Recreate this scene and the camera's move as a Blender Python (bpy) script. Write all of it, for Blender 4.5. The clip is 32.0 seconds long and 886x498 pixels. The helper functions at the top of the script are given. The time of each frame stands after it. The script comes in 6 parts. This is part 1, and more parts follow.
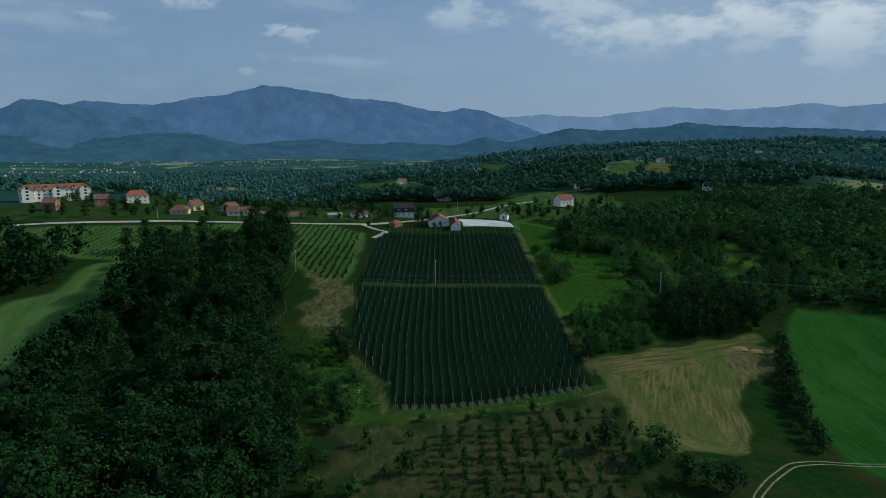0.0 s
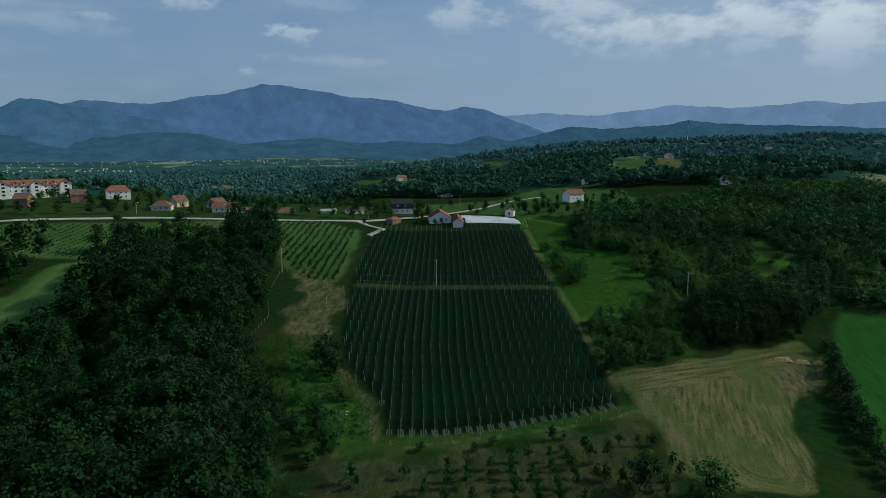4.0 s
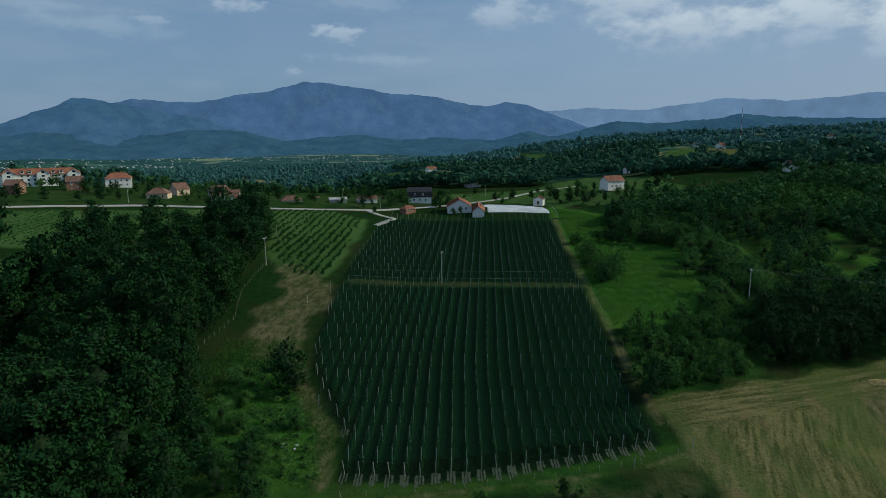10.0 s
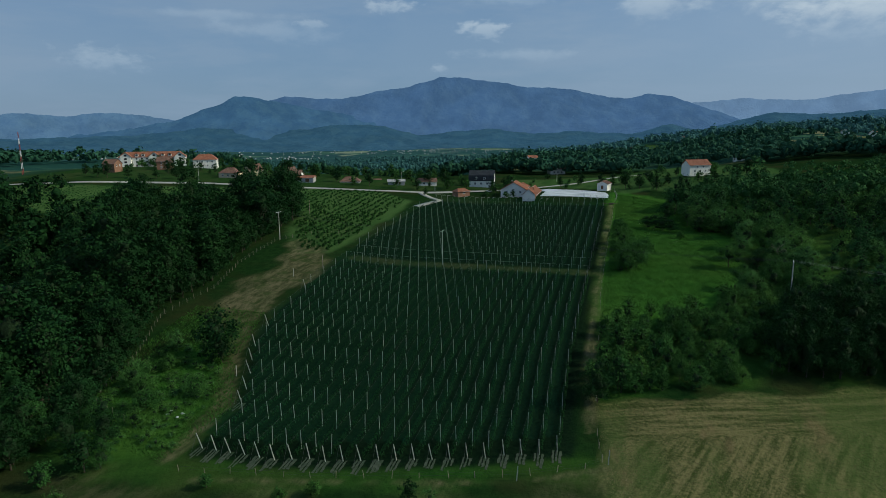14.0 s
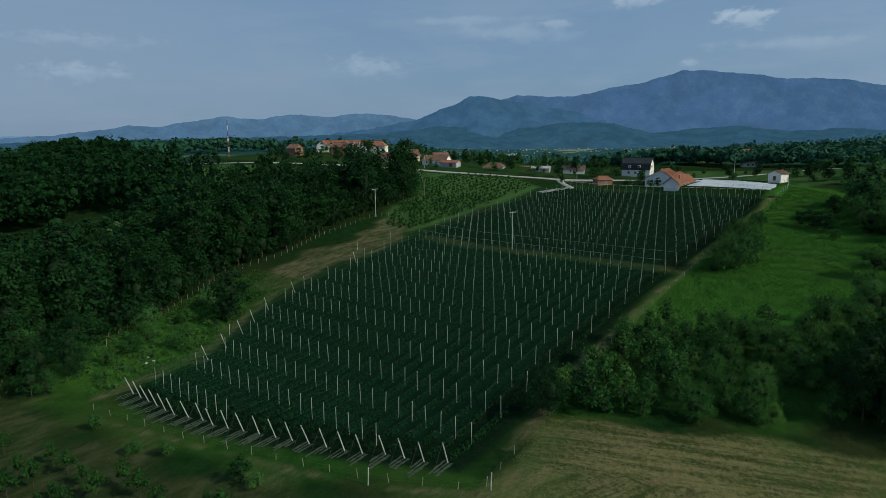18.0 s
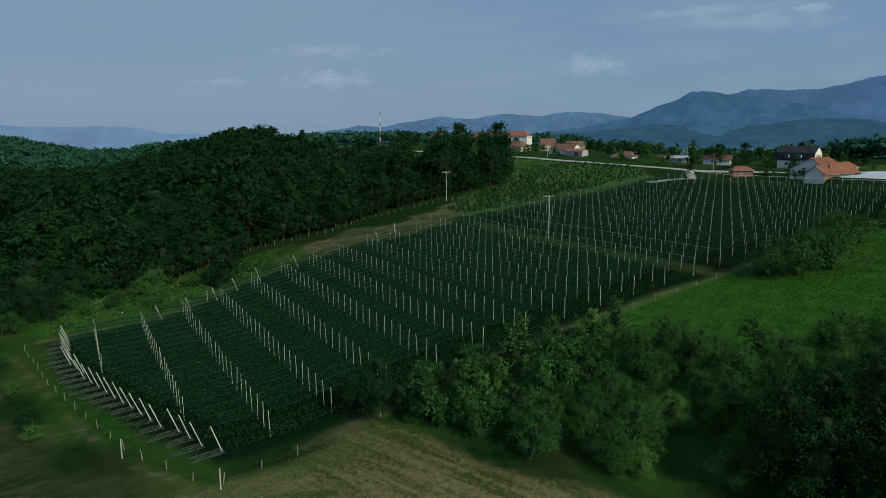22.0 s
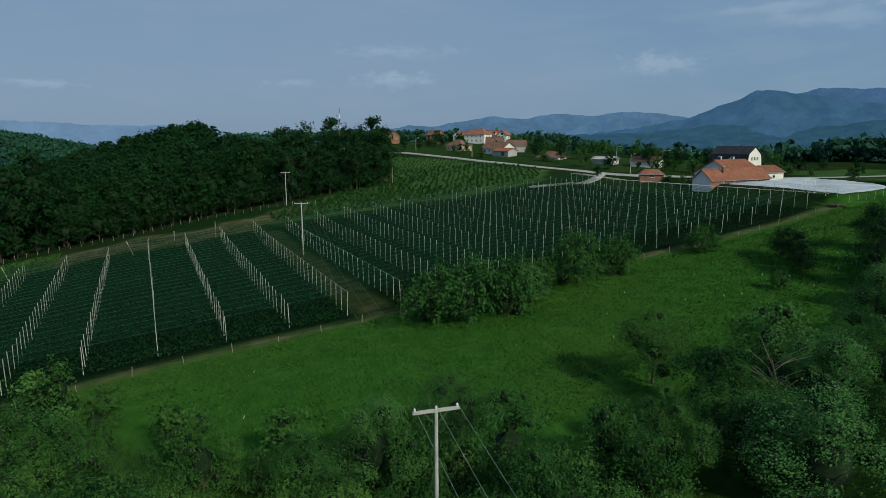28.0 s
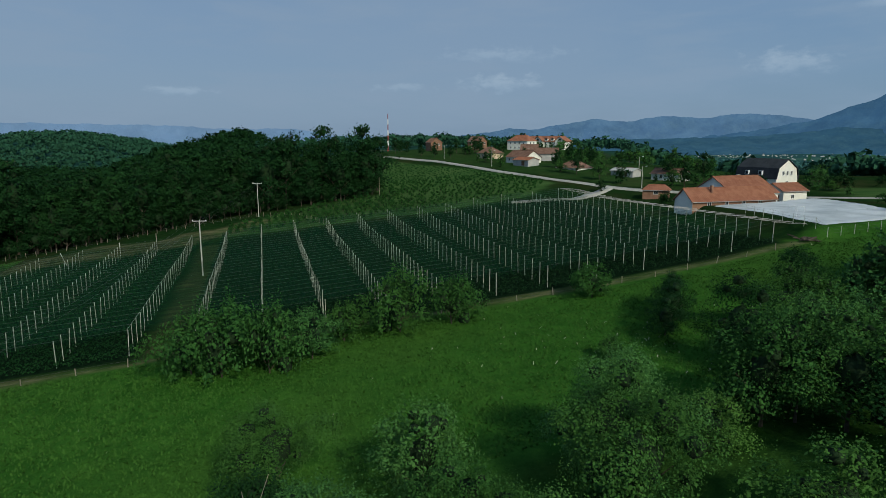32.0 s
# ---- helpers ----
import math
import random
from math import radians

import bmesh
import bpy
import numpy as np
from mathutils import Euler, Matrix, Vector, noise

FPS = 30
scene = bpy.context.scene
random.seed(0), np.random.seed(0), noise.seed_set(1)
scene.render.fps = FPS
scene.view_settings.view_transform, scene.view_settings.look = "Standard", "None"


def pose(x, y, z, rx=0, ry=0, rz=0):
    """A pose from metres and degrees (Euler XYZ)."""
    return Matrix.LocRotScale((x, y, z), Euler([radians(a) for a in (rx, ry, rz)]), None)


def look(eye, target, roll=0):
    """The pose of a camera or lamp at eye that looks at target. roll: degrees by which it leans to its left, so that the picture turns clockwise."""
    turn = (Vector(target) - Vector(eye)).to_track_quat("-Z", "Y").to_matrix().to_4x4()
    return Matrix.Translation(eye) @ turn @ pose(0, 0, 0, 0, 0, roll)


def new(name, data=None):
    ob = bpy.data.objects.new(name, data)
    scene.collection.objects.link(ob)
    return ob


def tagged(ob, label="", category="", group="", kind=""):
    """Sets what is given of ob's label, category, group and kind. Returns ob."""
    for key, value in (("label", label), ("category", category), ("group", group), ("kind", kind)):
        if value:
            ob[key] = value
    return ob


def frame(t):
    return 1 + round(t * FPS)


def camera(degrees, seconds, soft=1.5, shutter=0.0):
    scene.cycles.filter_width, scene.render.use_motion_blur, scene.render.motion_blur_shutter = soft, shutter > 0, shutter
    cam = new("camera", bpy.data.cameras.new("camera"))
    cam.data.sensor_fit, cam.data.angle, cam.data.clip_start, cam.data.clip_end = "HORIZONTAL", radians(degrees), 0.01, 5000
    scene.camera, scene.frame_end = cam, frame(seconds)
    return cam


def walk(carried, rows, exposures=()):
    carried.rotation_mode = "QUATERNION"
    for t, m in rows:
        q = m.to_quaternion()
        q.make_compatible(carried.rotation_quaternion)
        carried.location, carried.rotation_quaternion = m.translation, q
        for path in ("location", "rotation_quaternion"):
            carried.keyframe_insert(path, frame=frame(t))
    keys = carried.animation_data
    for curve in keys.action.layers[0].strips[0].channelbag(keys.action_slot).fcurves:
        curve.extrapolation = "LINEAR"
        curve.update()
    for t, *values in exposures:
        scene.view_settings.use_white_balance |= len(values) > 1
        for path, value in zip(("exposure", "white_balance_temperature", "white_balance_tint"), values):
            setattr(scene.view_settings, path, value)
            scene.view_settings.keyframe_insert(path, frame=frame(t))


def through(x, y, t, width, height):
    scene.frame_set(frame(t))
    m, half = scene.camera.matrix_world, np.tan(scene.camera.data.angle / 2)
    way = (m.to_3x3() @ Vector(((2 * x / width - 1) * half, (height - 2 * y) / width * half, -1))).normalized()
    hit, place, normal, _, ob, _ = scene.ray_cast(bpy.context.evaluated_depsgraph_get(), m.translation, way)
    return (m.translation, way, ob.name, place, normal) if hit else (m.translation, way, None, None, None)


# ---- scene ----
cam = camera(71.8, 32.0, soft=0.8)
METRES, EYE, TILT, LEAN, TURN = 400.0, 86.7, -9.9, 0.0, 0.0
ROWS = [
    (0.0, 0.0, 0.0, 0.0, 0.0, 0.0, -0.0),
    (0.5, -0.0, 0.0098, 0.0001, -0.07, -0.02, 0.06),
    (1.0, 0.0001, 0.0195, -0.0, -0.13, -0.03, 0.1),
    (1.5, 0.0, 0.0293, -0.0002, -0.22, -0.04, 0.15),
    (2.0, -0.0003, 0.0392, -0.0006, -0.3, -0.04, 0.17),
    (2.5, -0.0002, 0.0489, -0.0009, -0.17, -0.04, 0.16),
    (3.0, -0.0008, 0.0592, -0.0014, -0.06, -0.03, 0.12),
    (3.5, -0.0011, 0.0697, -0.0019, 0.02, -0.02, 0.09),
    (5.5, -0.0, 0.1127, -0.0033, 0.23, -0.03, 0.2),
    (6.0, -0.0002, 0.1235, -0.0037, 0.23, -0.04, 0.22),
    (6.5, -0.0001, 0.1343, -0.0041, 0.21, -0.06, 0.25),
    (7.0, -0.0001, 0.1449, -0.0044, 0.19, -0.06, 0.28),
    (7.5, -0.0002, 0.1554, -0.0048, 0.15, -0.08, 0.32),
    (8.0, 0.0016, 0.1651, -0.0053, 0.26, -0.1, 0.33),
    (8.5, 0.0061, 0.1742, -0.006, 1.73, -0.11, 0.07),
    (9.0, 0.0134, 0.1823, -0.0071, 2.87, -0.15, -0.12),
    (9.5, 0.0233, 0.1898, -0.0086, 3.35, -0.17, -0.14),
    (10.0, 0.0347, 0.1967, -0.0103, 4.03, -0.23, -0.23),
    (10.5, 0.0481, 0.2034, -0.0122, 5.7, -0.3, -0.55),
    (11.0, 0.0628, 0.2103, -0.0142, 7.48, -0.36, -0.85),
    (11.5, 0.0782, 0.2177, -0.016, 9.07, -0.45, -1.11),
    (12.0, 0.0938, 0.2255, -0.0178, 10.58, -0.54, -1.32),
    (12.5, 0.1096, 0.234, -0.0195, 12.02, -0.62, -1.55),
    (13.0, 0.1254, 0.2431, -0.0212, 13.44, -0.72, -1.78),
    (13.5, 0.141, 0.2527, -0.0225, 14.98, -0.82, -2.01),
    (14.0, 0.1567, 0.263, -0.0239, 16.79, -0.93, -2.28),
    (14.5, 0.1719, 0.2738, -0.0251, 18.87, -1.07, -2.6),
    (16.5, 0.2286, 0.3241, -0.0292, 30.05, -1.8, -4.45),
    (17.0, 0.2413, 0.3381, -0.0296, 32.96, -2.07, -4.89),
    (17.5, 0.2534, 0.3528, -0.0303, 35.65, -2.25, -5.28),
    (18.0, 0.2649, 0.368, -0.0306, 38.11, -2.48, -5.62),
    (18.5, 0.2756, 0.3837, -0.0309, 40.29, -2.73, -5.96),
    (19.0, 0.2858, 0.4001, -0.031, 42.15, -2.97, -6.16),
    (19.5, 0.2956, 0.4168, -0.031, 44.11, -3.15, -6.4),
    (20.0, 0.3048, 0.4337, -0.0311, 46.45, -3.41, -6.73),
    (20.5, 0.3132, 0.451, -0.0308, 49.22, -3.74, -7.06),
    (21.0, 0.3207, 0.4686, -0.0305, 52.21, -4.1, -7.37),
    (21.5, 0.3274, 0.4868, -0.0296, 55.09, -4.47, -7.65),
    (22.0, 0.3329, 0.5054, -0.0279, 57.91, -4.84, -7.93),
    (22.5, 0.337, 0.5241, -0.026, 59.75, -5.1, -8.18),
    (23.0, 0.3401, 0.543, -0.024, 60.85, -5.28, -8.31),
    (23.5, 0.3425, 0.5621, -0.0219, 61.54, -5.38, -8.36),
    (24.0, 0.3446, 0.581, -0.0195, 62.1, -5.52, -8.42),
    (24.5, 0.3465, 0.6002, -0.0167, 62.55, -5.6, -8.4),
    (26.5, 0.3545, 0.6691, -0.0046, 63.36, -5.7, -8.69),
    (27.0, 0.356, 0.6869, -0.0012, 63.47, -5.69, -8.77),
    (27.5, 0.3576, 0.7044, 0.0023, 63.5, -5.69, -8.75),
    (28.0, 0.3593, 0.7218, 0.0055, 63.59, -5.65, -8.72),
    (28.5, 0.361, 0.7389, 0.0088, 63.94, -5.64, -8.67),
    (29.0, 0.3625, 0.7552, 0.0124, 64.94, -5.78, -8.81),
    (29.5, 0.3635, 0.7705, 0.0159, 66.06, -5.91, -8.93),
    (30.0, 0.364, 0.7851, 0.0194, 67.08, -6.05, -9.0),
    (30.5, 0.3643, 0.799, 0.0229, 68.4, -6.25, -9.12),
    (31.0, 0.3642, 0.8127, 0.0263, 69.96, -6.46, -9.23),
    (31.5, 0.3639, 0.8262, 0.0295, 71.49, -6.66, -9.35),
    (32.0, 0.3633, 0.8397, 0.0328, 73.36, -6.95, -9.48),
]
walk(cam, [(t, pose(0, 0, EYE, TILT, LEAN, TURN) @ pose(METRES * x, METRES * y, METRES * z, 90 + pitch, roll, yaw)) for t, x, y, z, yaw, pitch, roll in ROWS], [(0.0, 0.0, 6450, 8.0), (32.0, 0.0, 6450, 8.0)])

# ---- world, sun and exposure ----
SUN_UP, SUN_TURN = 35.0, 78.0
world = bpy.data.worlds.new("sky")
scene.world = world
world.use_nodes = True
wn, wl = world.node_tree.nodes, world.node_tree.links
wn.clear()


def wnode(kind, **kw):
    n = wn.new(kind)
    for k, v in kw.items():
        n.inputs[k.replace("_", " ")].default_value = v
    return n


def wmath(op, a, b=None, clamp=False):
    n = wn.new("ShaderNodeMath")
    n.operation, n.use_clamp = op, clamp
    for i, v in enumerate((a, b)):
        if v is None:
            continue
        if isinstance(v, (int, float)):
            n.inputs[i].default_value = v
        else:
            wl.new(v, n.inputs[i])
    return n.outputs[0]


sky = wn.new("ShaderNodeTexSky")
sky.sky_type, sky.sun_disc = "NISHITA", False
sky.sun_elevation, sky.sun_rotation = radians(SUN_UP), radians(SUN_TURN)
sky.air_density, sky.dust_density, sky.ozone_density = 1.0, 2.0, 1.5
where = wn.new("ShaderNodeTexCoord")
split = wn.new("ShaderNodeSeparateXYZ")
wl.new(where.outputs["Generated"], split.inputs[0])
up = wmath("ADD", wmath("MAXIMUM", split.outputs[2], 0.0), 0.16)
flat = wn.new("ShaderNodeCombineXYZ")
wl.new(wmath("DIVIDE", split.outputs[0], up), flat.inputs[0])
wl.new(wmath("DIVIDE", split.outputs[1], up), flat.inputs[1])
flat.inputs[2].default_value = 3.7


def cloud_layer(scale, detail, lo, hi, shift):
    mp = wn.new("ShaderNodeMapping")
    mp.inputs["Location"].default_value = shift
    wl.new(flat.outputs[0], mp.inputs[0])
    nz = wnode("ShaderNodeTexNoise", Scale=scale, Detail=detail, Roughness=0.58, Distortion=0.25)
    wl.new(mp.outputs[0], nz.inputs["Vector"])
    rg = wn.new("ShaderNodeMapRange")
    rg.interpolation_type = "SMOOTHSTEP"
    rg.inputs["From Min"].default_value, rg.inputs["From Max"].default_value = lo, hi
    wl.new(nz.outputs["Fac"], rg.inputs["Value"])
    return rg.outputs[0]


def wmix(fac, a, b):
    n = wn.new("ShaderNodeMix")
    n.data_type = "RGBA"
    for sock, v in ((n.inputs[0], fac), (n.inputs[6], a), (n.inputs[7], b)):
        if isinstance(v, (int, float)):
            sock.default_value = v
        elif isinstance(v, tuple):
            sock.default_value = (*v, 1)
        else:
            wl.new(v, sock)
    return n.outputs[2]


bearing = wmath("MULTIPLY", wmath("ARCTAN2", wmath("MULTIPLY", split.outputs[0], -1.0), split.outputs[1]), 57.2958)
height = wmath("MULTIPLY", wmath("ARCSINE", split.outputs[2]), 57.2958)
sphere = wn.new("ShaderNodeCombineXYZ")
wl.new(bearing, sphere.inputs[0])
wl.new(wmath("MULTIPLY", height, 1.9), sphere.inputs[1])


def billow(scale, detail, stretch=(1.0, 1.0, 1.0), shift=0.0):
    mp = wn.new("ShaderNodeMapping")
    mp.inputs["Scale"].default_value, mp.inputs["Location"].default_value = stretch, (shift, shift, 0)
    wl.new(sphere.outputs[0], mp.inputs[0])
    nz = wnode("ShaderNodeTexNoise", Scale=scale, Detail=detail, Roughness=0.6, Distortion=0.15)
    wl.new(mp.outputs[0], nz.inputs["Vector"])
    return nz.outputs["Fac"]


def wspan(v, lo, hi):
    rg = wn.new("ShaderNodeMapRange")
    rg.interpolation_type = "SMOOTHSTEP"
    rg.inputs["From Min"].default_value, rg.inputs["From Max"].default_value = lo, hi
    wl.new(v, rg.inputs["Value"])
    return rg.outputs[0]


def heap_cloud(az, el, wide, tall, ragged, edge):
    """One cloud: its cover, ragged by the billows, and how near a point lies to its lit top."""
    u = wmath("DIVIDE", wmath("SUBTRACT", bearing, az), wide)
    v = wmath("DIVIDE", wmath("SUBTRACT", height, el), tall)
    far_off = wmath("SQRT", wmath("ADD", wmath("MULTIPLY", u, u), wmath("MULTIPLY", v, v)))
    q = wmath("ADD", wmath("SUBTRACT", 1.0, far_off), wmath("MULTIPLY", wmath("SUBTRACT", ragged, 0.5), 2.6))
    return wspan(q, 0.05, edge), wspan(v, -0.9, 0.6)


veil = cloud_layer(0.75, 5, 0.36, 0.62, (0.3, 0.9, 0))
streak = wspan(billow(0.16, 5, (0.42, 1.0, 1.0), 7.0), 0.44, 0.66)
puff, fleece = billow(0.62, 7), billow(0.30, 8, (1.0, 1.0, 1.0), 3.0)
sky_part = wn.new("ShaderNodeVectorMath")
sky_part.operation = "SCALE"
sky_part.inputs["Scale"].default_value = 0.075
wl.new(sky.outputs[0], sky_part.inputs[0])
SKY_LOW, SKY_HIGH, CLOUD, CLOUD_LIT = (0.182, 0.310, 0.468), (0.125, 0.258, 0.475), (0.29, 0.40, 0.53), (0.56, 0.65, 0.72)
haze = wmix(wmath("MULTIPLY", wmath("MAXIMUM", split.outputs[2], 0.0), 3.0, True), SKY_LOW, SKY_HIGH)
base_sky = wmix(0.72, sky_part.outputs[0], haze)
mixed = wmix(wmath("MULTIPLY", veil, 0.35), base_sky, (0.232, 0.335, 0.465))
mixed = wmix(wmath("MULTIPLY", streak, 0.4), mixed, (0.245, 0.34, 0.46))
lit = wn.new("ShaderNodeVectorMath")
lit.operation = "DOT_PRODUCT"
lit.inputs[1].default_value = (0.50, 0.80, 0.33)
wl.new(where.outputs["Generated"], lit.inputs[0])
glow = wspan(lit.outputs["Value"], 0.66, 1.0)
mixed = wmix(wmath("MULTIPLY", glow, 0.35), mixed, (0.325, 0.435, 0.575))
west = wspan(bearing, 25.0, 75.0)
mixed = wmix(wmath("MULTIPLY", west, 0.38), mixed, (0.242, 0.315, 0.425))
CLOUDS = (  # bearing, height, half width, half height, cover, brightness, fine or fleecy, softness of the edge
    (-12, 11.2, 8.5, 3.0, 0.8, 0.8, 1, 1.0), (-17, 8.8, 8.0, 2.8, 0.8, 0.9, 1, 1.0), (-26, 9.0, 7.0, 3.2, 0.85, 1.0, 1, 0.9), (-33, 7.8, 6.0, 3.6, 0.85, 1.0, 1, 0.9), (-42, 9, 8, 3.4, 0.8, 0.9, 1, 1.0), (-22, 14.5, 13, 2.8, 0.7, 0.6, 1, 1.0),
    (-0.9, 10.8, 3.8, 1.9, 0.7, 0.65, 1, 0.9), (11, 11.8, 5.0, 1.0, 0.55, 0.0, 1, 1.0), (10, 7.1, 6.2, 0.7, 0.45, 0.3, 1, 0.9), (31, 9.0, 7.0, 1.1, 0.4, 0.2, 1, 1.0), (36, 10.2, 8, 0.5, 0.4, 0.2, 1, 1.0),
    (13.1, 9.25, 3.0, 1.0, 0.75, 0.45, 0, 0.75), (21.4, 11.3, 2.5, 0.8, 0.7, 0.4, 0, 0.7), (17.2, 6.0, 0.9, 0.6, 0.5, 0.3, 0, 0.7), (28.2, 9.7, 1.9, 0.4, 0.5, 0.3, 0, 0.8), (45, 6.3, 4.2, 1.4, 0.55, 0.3, 0, 1.1),
    (68.5, 7.85, 7.5, 0.8, 0.45, 0.2, 0, 1.1), (68.2, 5.4, 4.8, 1.0, 0.55, 0.3, 0, 1.0), (77, 5.0, 3.6, 0.5, 0.4, 0.2, 0, 1.0), (96.2, 4.35, 3.2, 0.5, 0.5, 0.2, 0, 0.9))
for az, el, wide, tall, cover, bright, fleecy, edge in CLOUDS:
    mask, top = heap_cloud(az, el, wide, tall, fleece if fleecy else puff, edge)
    body = wmix(wmath("MULTIPLY", top, bright), CLOUD, CLOUD_LIT)
    mixed = wmix(wmath("MULTIPLY", mask, cover), mixed, body)
bg = wn.new("ShaderNodeBackground")
bg.inputs["Strength"].default_value = 1.0
wl.new(mixed, bg.inputs[0])
wout = wn.new("ShaderNodeOutputWorld")
wl.new(bg.outputs[0], wout.inputs[0])

sun_data = bpy.data.lights.new("sun", "SUN")
sun_data.energy, sun_data.angle, sun_data.color = 2.8, radians(4), (1.0, 0.965, 0.77)
sun = new("sun", sun_data)
SUNWARD = Vector((math.sin(radians(SUN_TURN)) * math.cos(radians(SUN_UP)), math.cos(radians(SUN_TURN)) * math.cos(radians(SUN_UP)), math.sin(radians(SUN_UP))))
sun.matrix_world = look(SUNWARD * 900, (0, 0, 0))

# ---- materials ----


class Mat:
    """A small builder for node materials."""

    def __init__(self, name, spec=0.25):
        self.m = bpy.data.materials.new(name)
        self.m.use_nodes = True
        self.n, self.l = self.m.node_tree.nodes, self.m.node_tree.links
        self.p = self.n["Principled BSDF"]
        self.p.inputs["Specular IOR Level"].default_value = spec
        self.geo = None

    def put(self, sock, v):
        if isinstance(v, (int, float)):
            sock.default_value = v
        elif isinstance(v, tuple):
            sock.default_value = (*v, 1) if len(v) == 3 else v
        else:
            self.l.new(v, sock)

    def math(self, op, a, b=0.0, clamp=False):
        n = self.n.new("ShaderNodeMath")
        n.operation, n.use_clamp = op, clamp
        self.put(n.inputs[0], a), self.put(n.inputs[1], b)
        return n.outputs[0]

    def mix(self, fac, a, b):
        n = self.n.new("ShaderNodeMix")
        n.data_type = "RGBA"
        self.put(n.inputs[0], fac), self.put(n.inputs[6], a), self.put(n.inputs[7], b)
        return n.outputs[2]

    def place(self):
        if self.geo is None:
            self.geo = self.n.new("ShaderNodeNewGeometry")
        return self.geo.outputs["Position"]

    def local(self):
        return self.n.new("ShaderNodeTexCoord").outputs["Object"]

    def noise(self, scale, detail=3.0, rough=0.55, vec=None, stretch=None, turn=0.0):
        vec = vec or self.place()
        if stretch:
            mp = self.n.new("ShaderNodeMapping")
            mp.inputs["Scale"].default_value = stretch
            mp.inputs["Rotation"].default_value = (0, 0, turn)
            self.l.new(vec, mp.inputs[0])
            vec = mp.outputs[0]
        n = self.n.new("ShaderNodeTexNoise")
        n.inputs["Scale"].default_value, n.inputs["Detail"].default_value, n.inputs["Roughness"].default_value = scale, detail, rough
        self.l.new(vec, n.inputs["Vector"])
        return n.outputs["Fac"]

    def span(self, v, lo, hi, a=0.0, b=1.0):
        n = self.n.new("ShaderNodeMapRange")
        n.interpolation_type = "SMOOTHSTEP"
        for i, x in enumerate((v, lo, hi, a, b)):
            self.put(n.inputs[i], x)
        return n.outputs[0]

    def attr(self, name):
        n = self.n.new("ShaderNodeAttribute")
        n.attribute_name = name
        return n.outputs["Fac"]

    def chance(self):
        return self.n.new("ShaderNodeObjectInfo").outputs["Random"]

    def island(self):
        self.place()
        return self.geo.outputs["Random Per Island"]

    def bump(self, height, strength=0.4, distance=0.1):
        n = self.n.new("ShaderNodeBump")
        n.inputs["Strength"].default_value, n.inputs["Distance"].default_value = strength, distance
        self.l.new(height, n.inputs["Height"])
        self.l.new(n.outputs[0], self.p.inputs["Normal"])

    def done(self, colour, rough=0.7, metal=0.0):
        self.put(self.p.inputs["Base Color"], colour), self.put(self.p.inputs["Roughness"], rough), self.put(self.p.inputs["Metallic"], metal)
        return self.m


def foliage(name, dark, light, warm, rough=0.75, through=0.12):
    """Leaves: each clump a little different, each tree a little different."""
    k = Mat(name, 0.04)
    c = k.mix(k.island(), dark, light)
    lot = k.chance()
    c = k.mix(k.math("MULTIPLY", lot, 0.55), c, warm)
    c = k.mix(k.math("MULTIPLY", k.math("FRACT", k.math("MULTIPLY", lot, 7.3)), 0.4), c, dark)
    c = k.mix(k.span(k.noise(0.35), 0.45, 0.75, 0, 0.35), c, light)
    k.done(c, rough)
    through_leaf = k.n.new("ShaderNodeBsdfTranslucent")
    k.put(through_leaf.inputs[0], k.mix(0.35, c, light))
    both = k.n.new("ShaderNodeMixShader")
    both.inputs[0].default_value = through
    k.l.new(k.p.outputs[0], both.inputs[1]), k.l.new(through_leaf.outputs[0], both.inputs[2])
    k.l.new(both.outputs[0], k.n["Material Output"].inputs[0])
    return k.m


def plain(name, base, other, scale=2.0, rough=0.7, relief=0.0, metal=0.0, fine=18.0):
    k = Mat(name)
    big = k.noise(scale, 4)
    small = k.noise(scale * fine, 2)
    c = k.mix(k.span(big, 0.3, 0.7), base, other)
    c = k.mix(k.span(small, 0.55, 0.8, 0, 0.3), c, tuple(v * 0.75 for v in base))
    if relief:
        k.bump(small, 0.5, relief)
    return k.done(c, rough, metal)


LEAF_WOOD = foliage("oak_leaves", (0.00486, 0.0222, 0.00702), (0.0165, 0.0621, 0.0171), (0.0174, 0.0554, 0.0125))
LEAF_HILL = foliage("hillside_leaves", (0.0108, 0.0456, 0.0144), (0.0384, 0.13, 0.0384), (0.0432, 0.113, 0.0312))
LEAF_BUSH = foliage("bush_leaves", (0.0137, 0.0564, 0.0132), (0.0531, 0.149, 0.0343), (0.0577, 0.133, 0.0238))
LEAF_LIME = foliage("lime_leaves", (0.0351, 0.101, 0.0226), (0.0927, 0.213, 0.045), (0.0927, 0.197, 0.036))
LEAF_PALE = foliage("pale_leaves", (0.0224, 0.0829, 0.0238), (0.0864, 0.207, 0.057), (0.0778, 0.179, 0.0364))
LEAF_FRUIT = foliage("fruit_leaves", (0.00975, 0.0454, 0.0108), (0.0315, 0.103, 0.0203), (0.0315, 0.0908, 0.0149))
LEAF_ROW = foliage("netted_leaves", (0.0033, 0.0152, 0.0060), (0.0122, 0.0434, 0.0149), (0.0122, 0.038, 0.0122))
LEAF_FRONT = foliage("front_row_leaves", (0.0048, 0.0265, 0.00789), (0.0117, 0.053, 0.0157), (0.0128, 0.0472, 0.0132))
# distance haze is painted into these two leaf colours: paler and bluer
LEAF_MID_HAZE = foliage("hill_haze_leaves", (0.014, 0.0562, 0.0341), (0.0421, 0.124, 0.0682), (0.0441, 0.112, 0.0562))
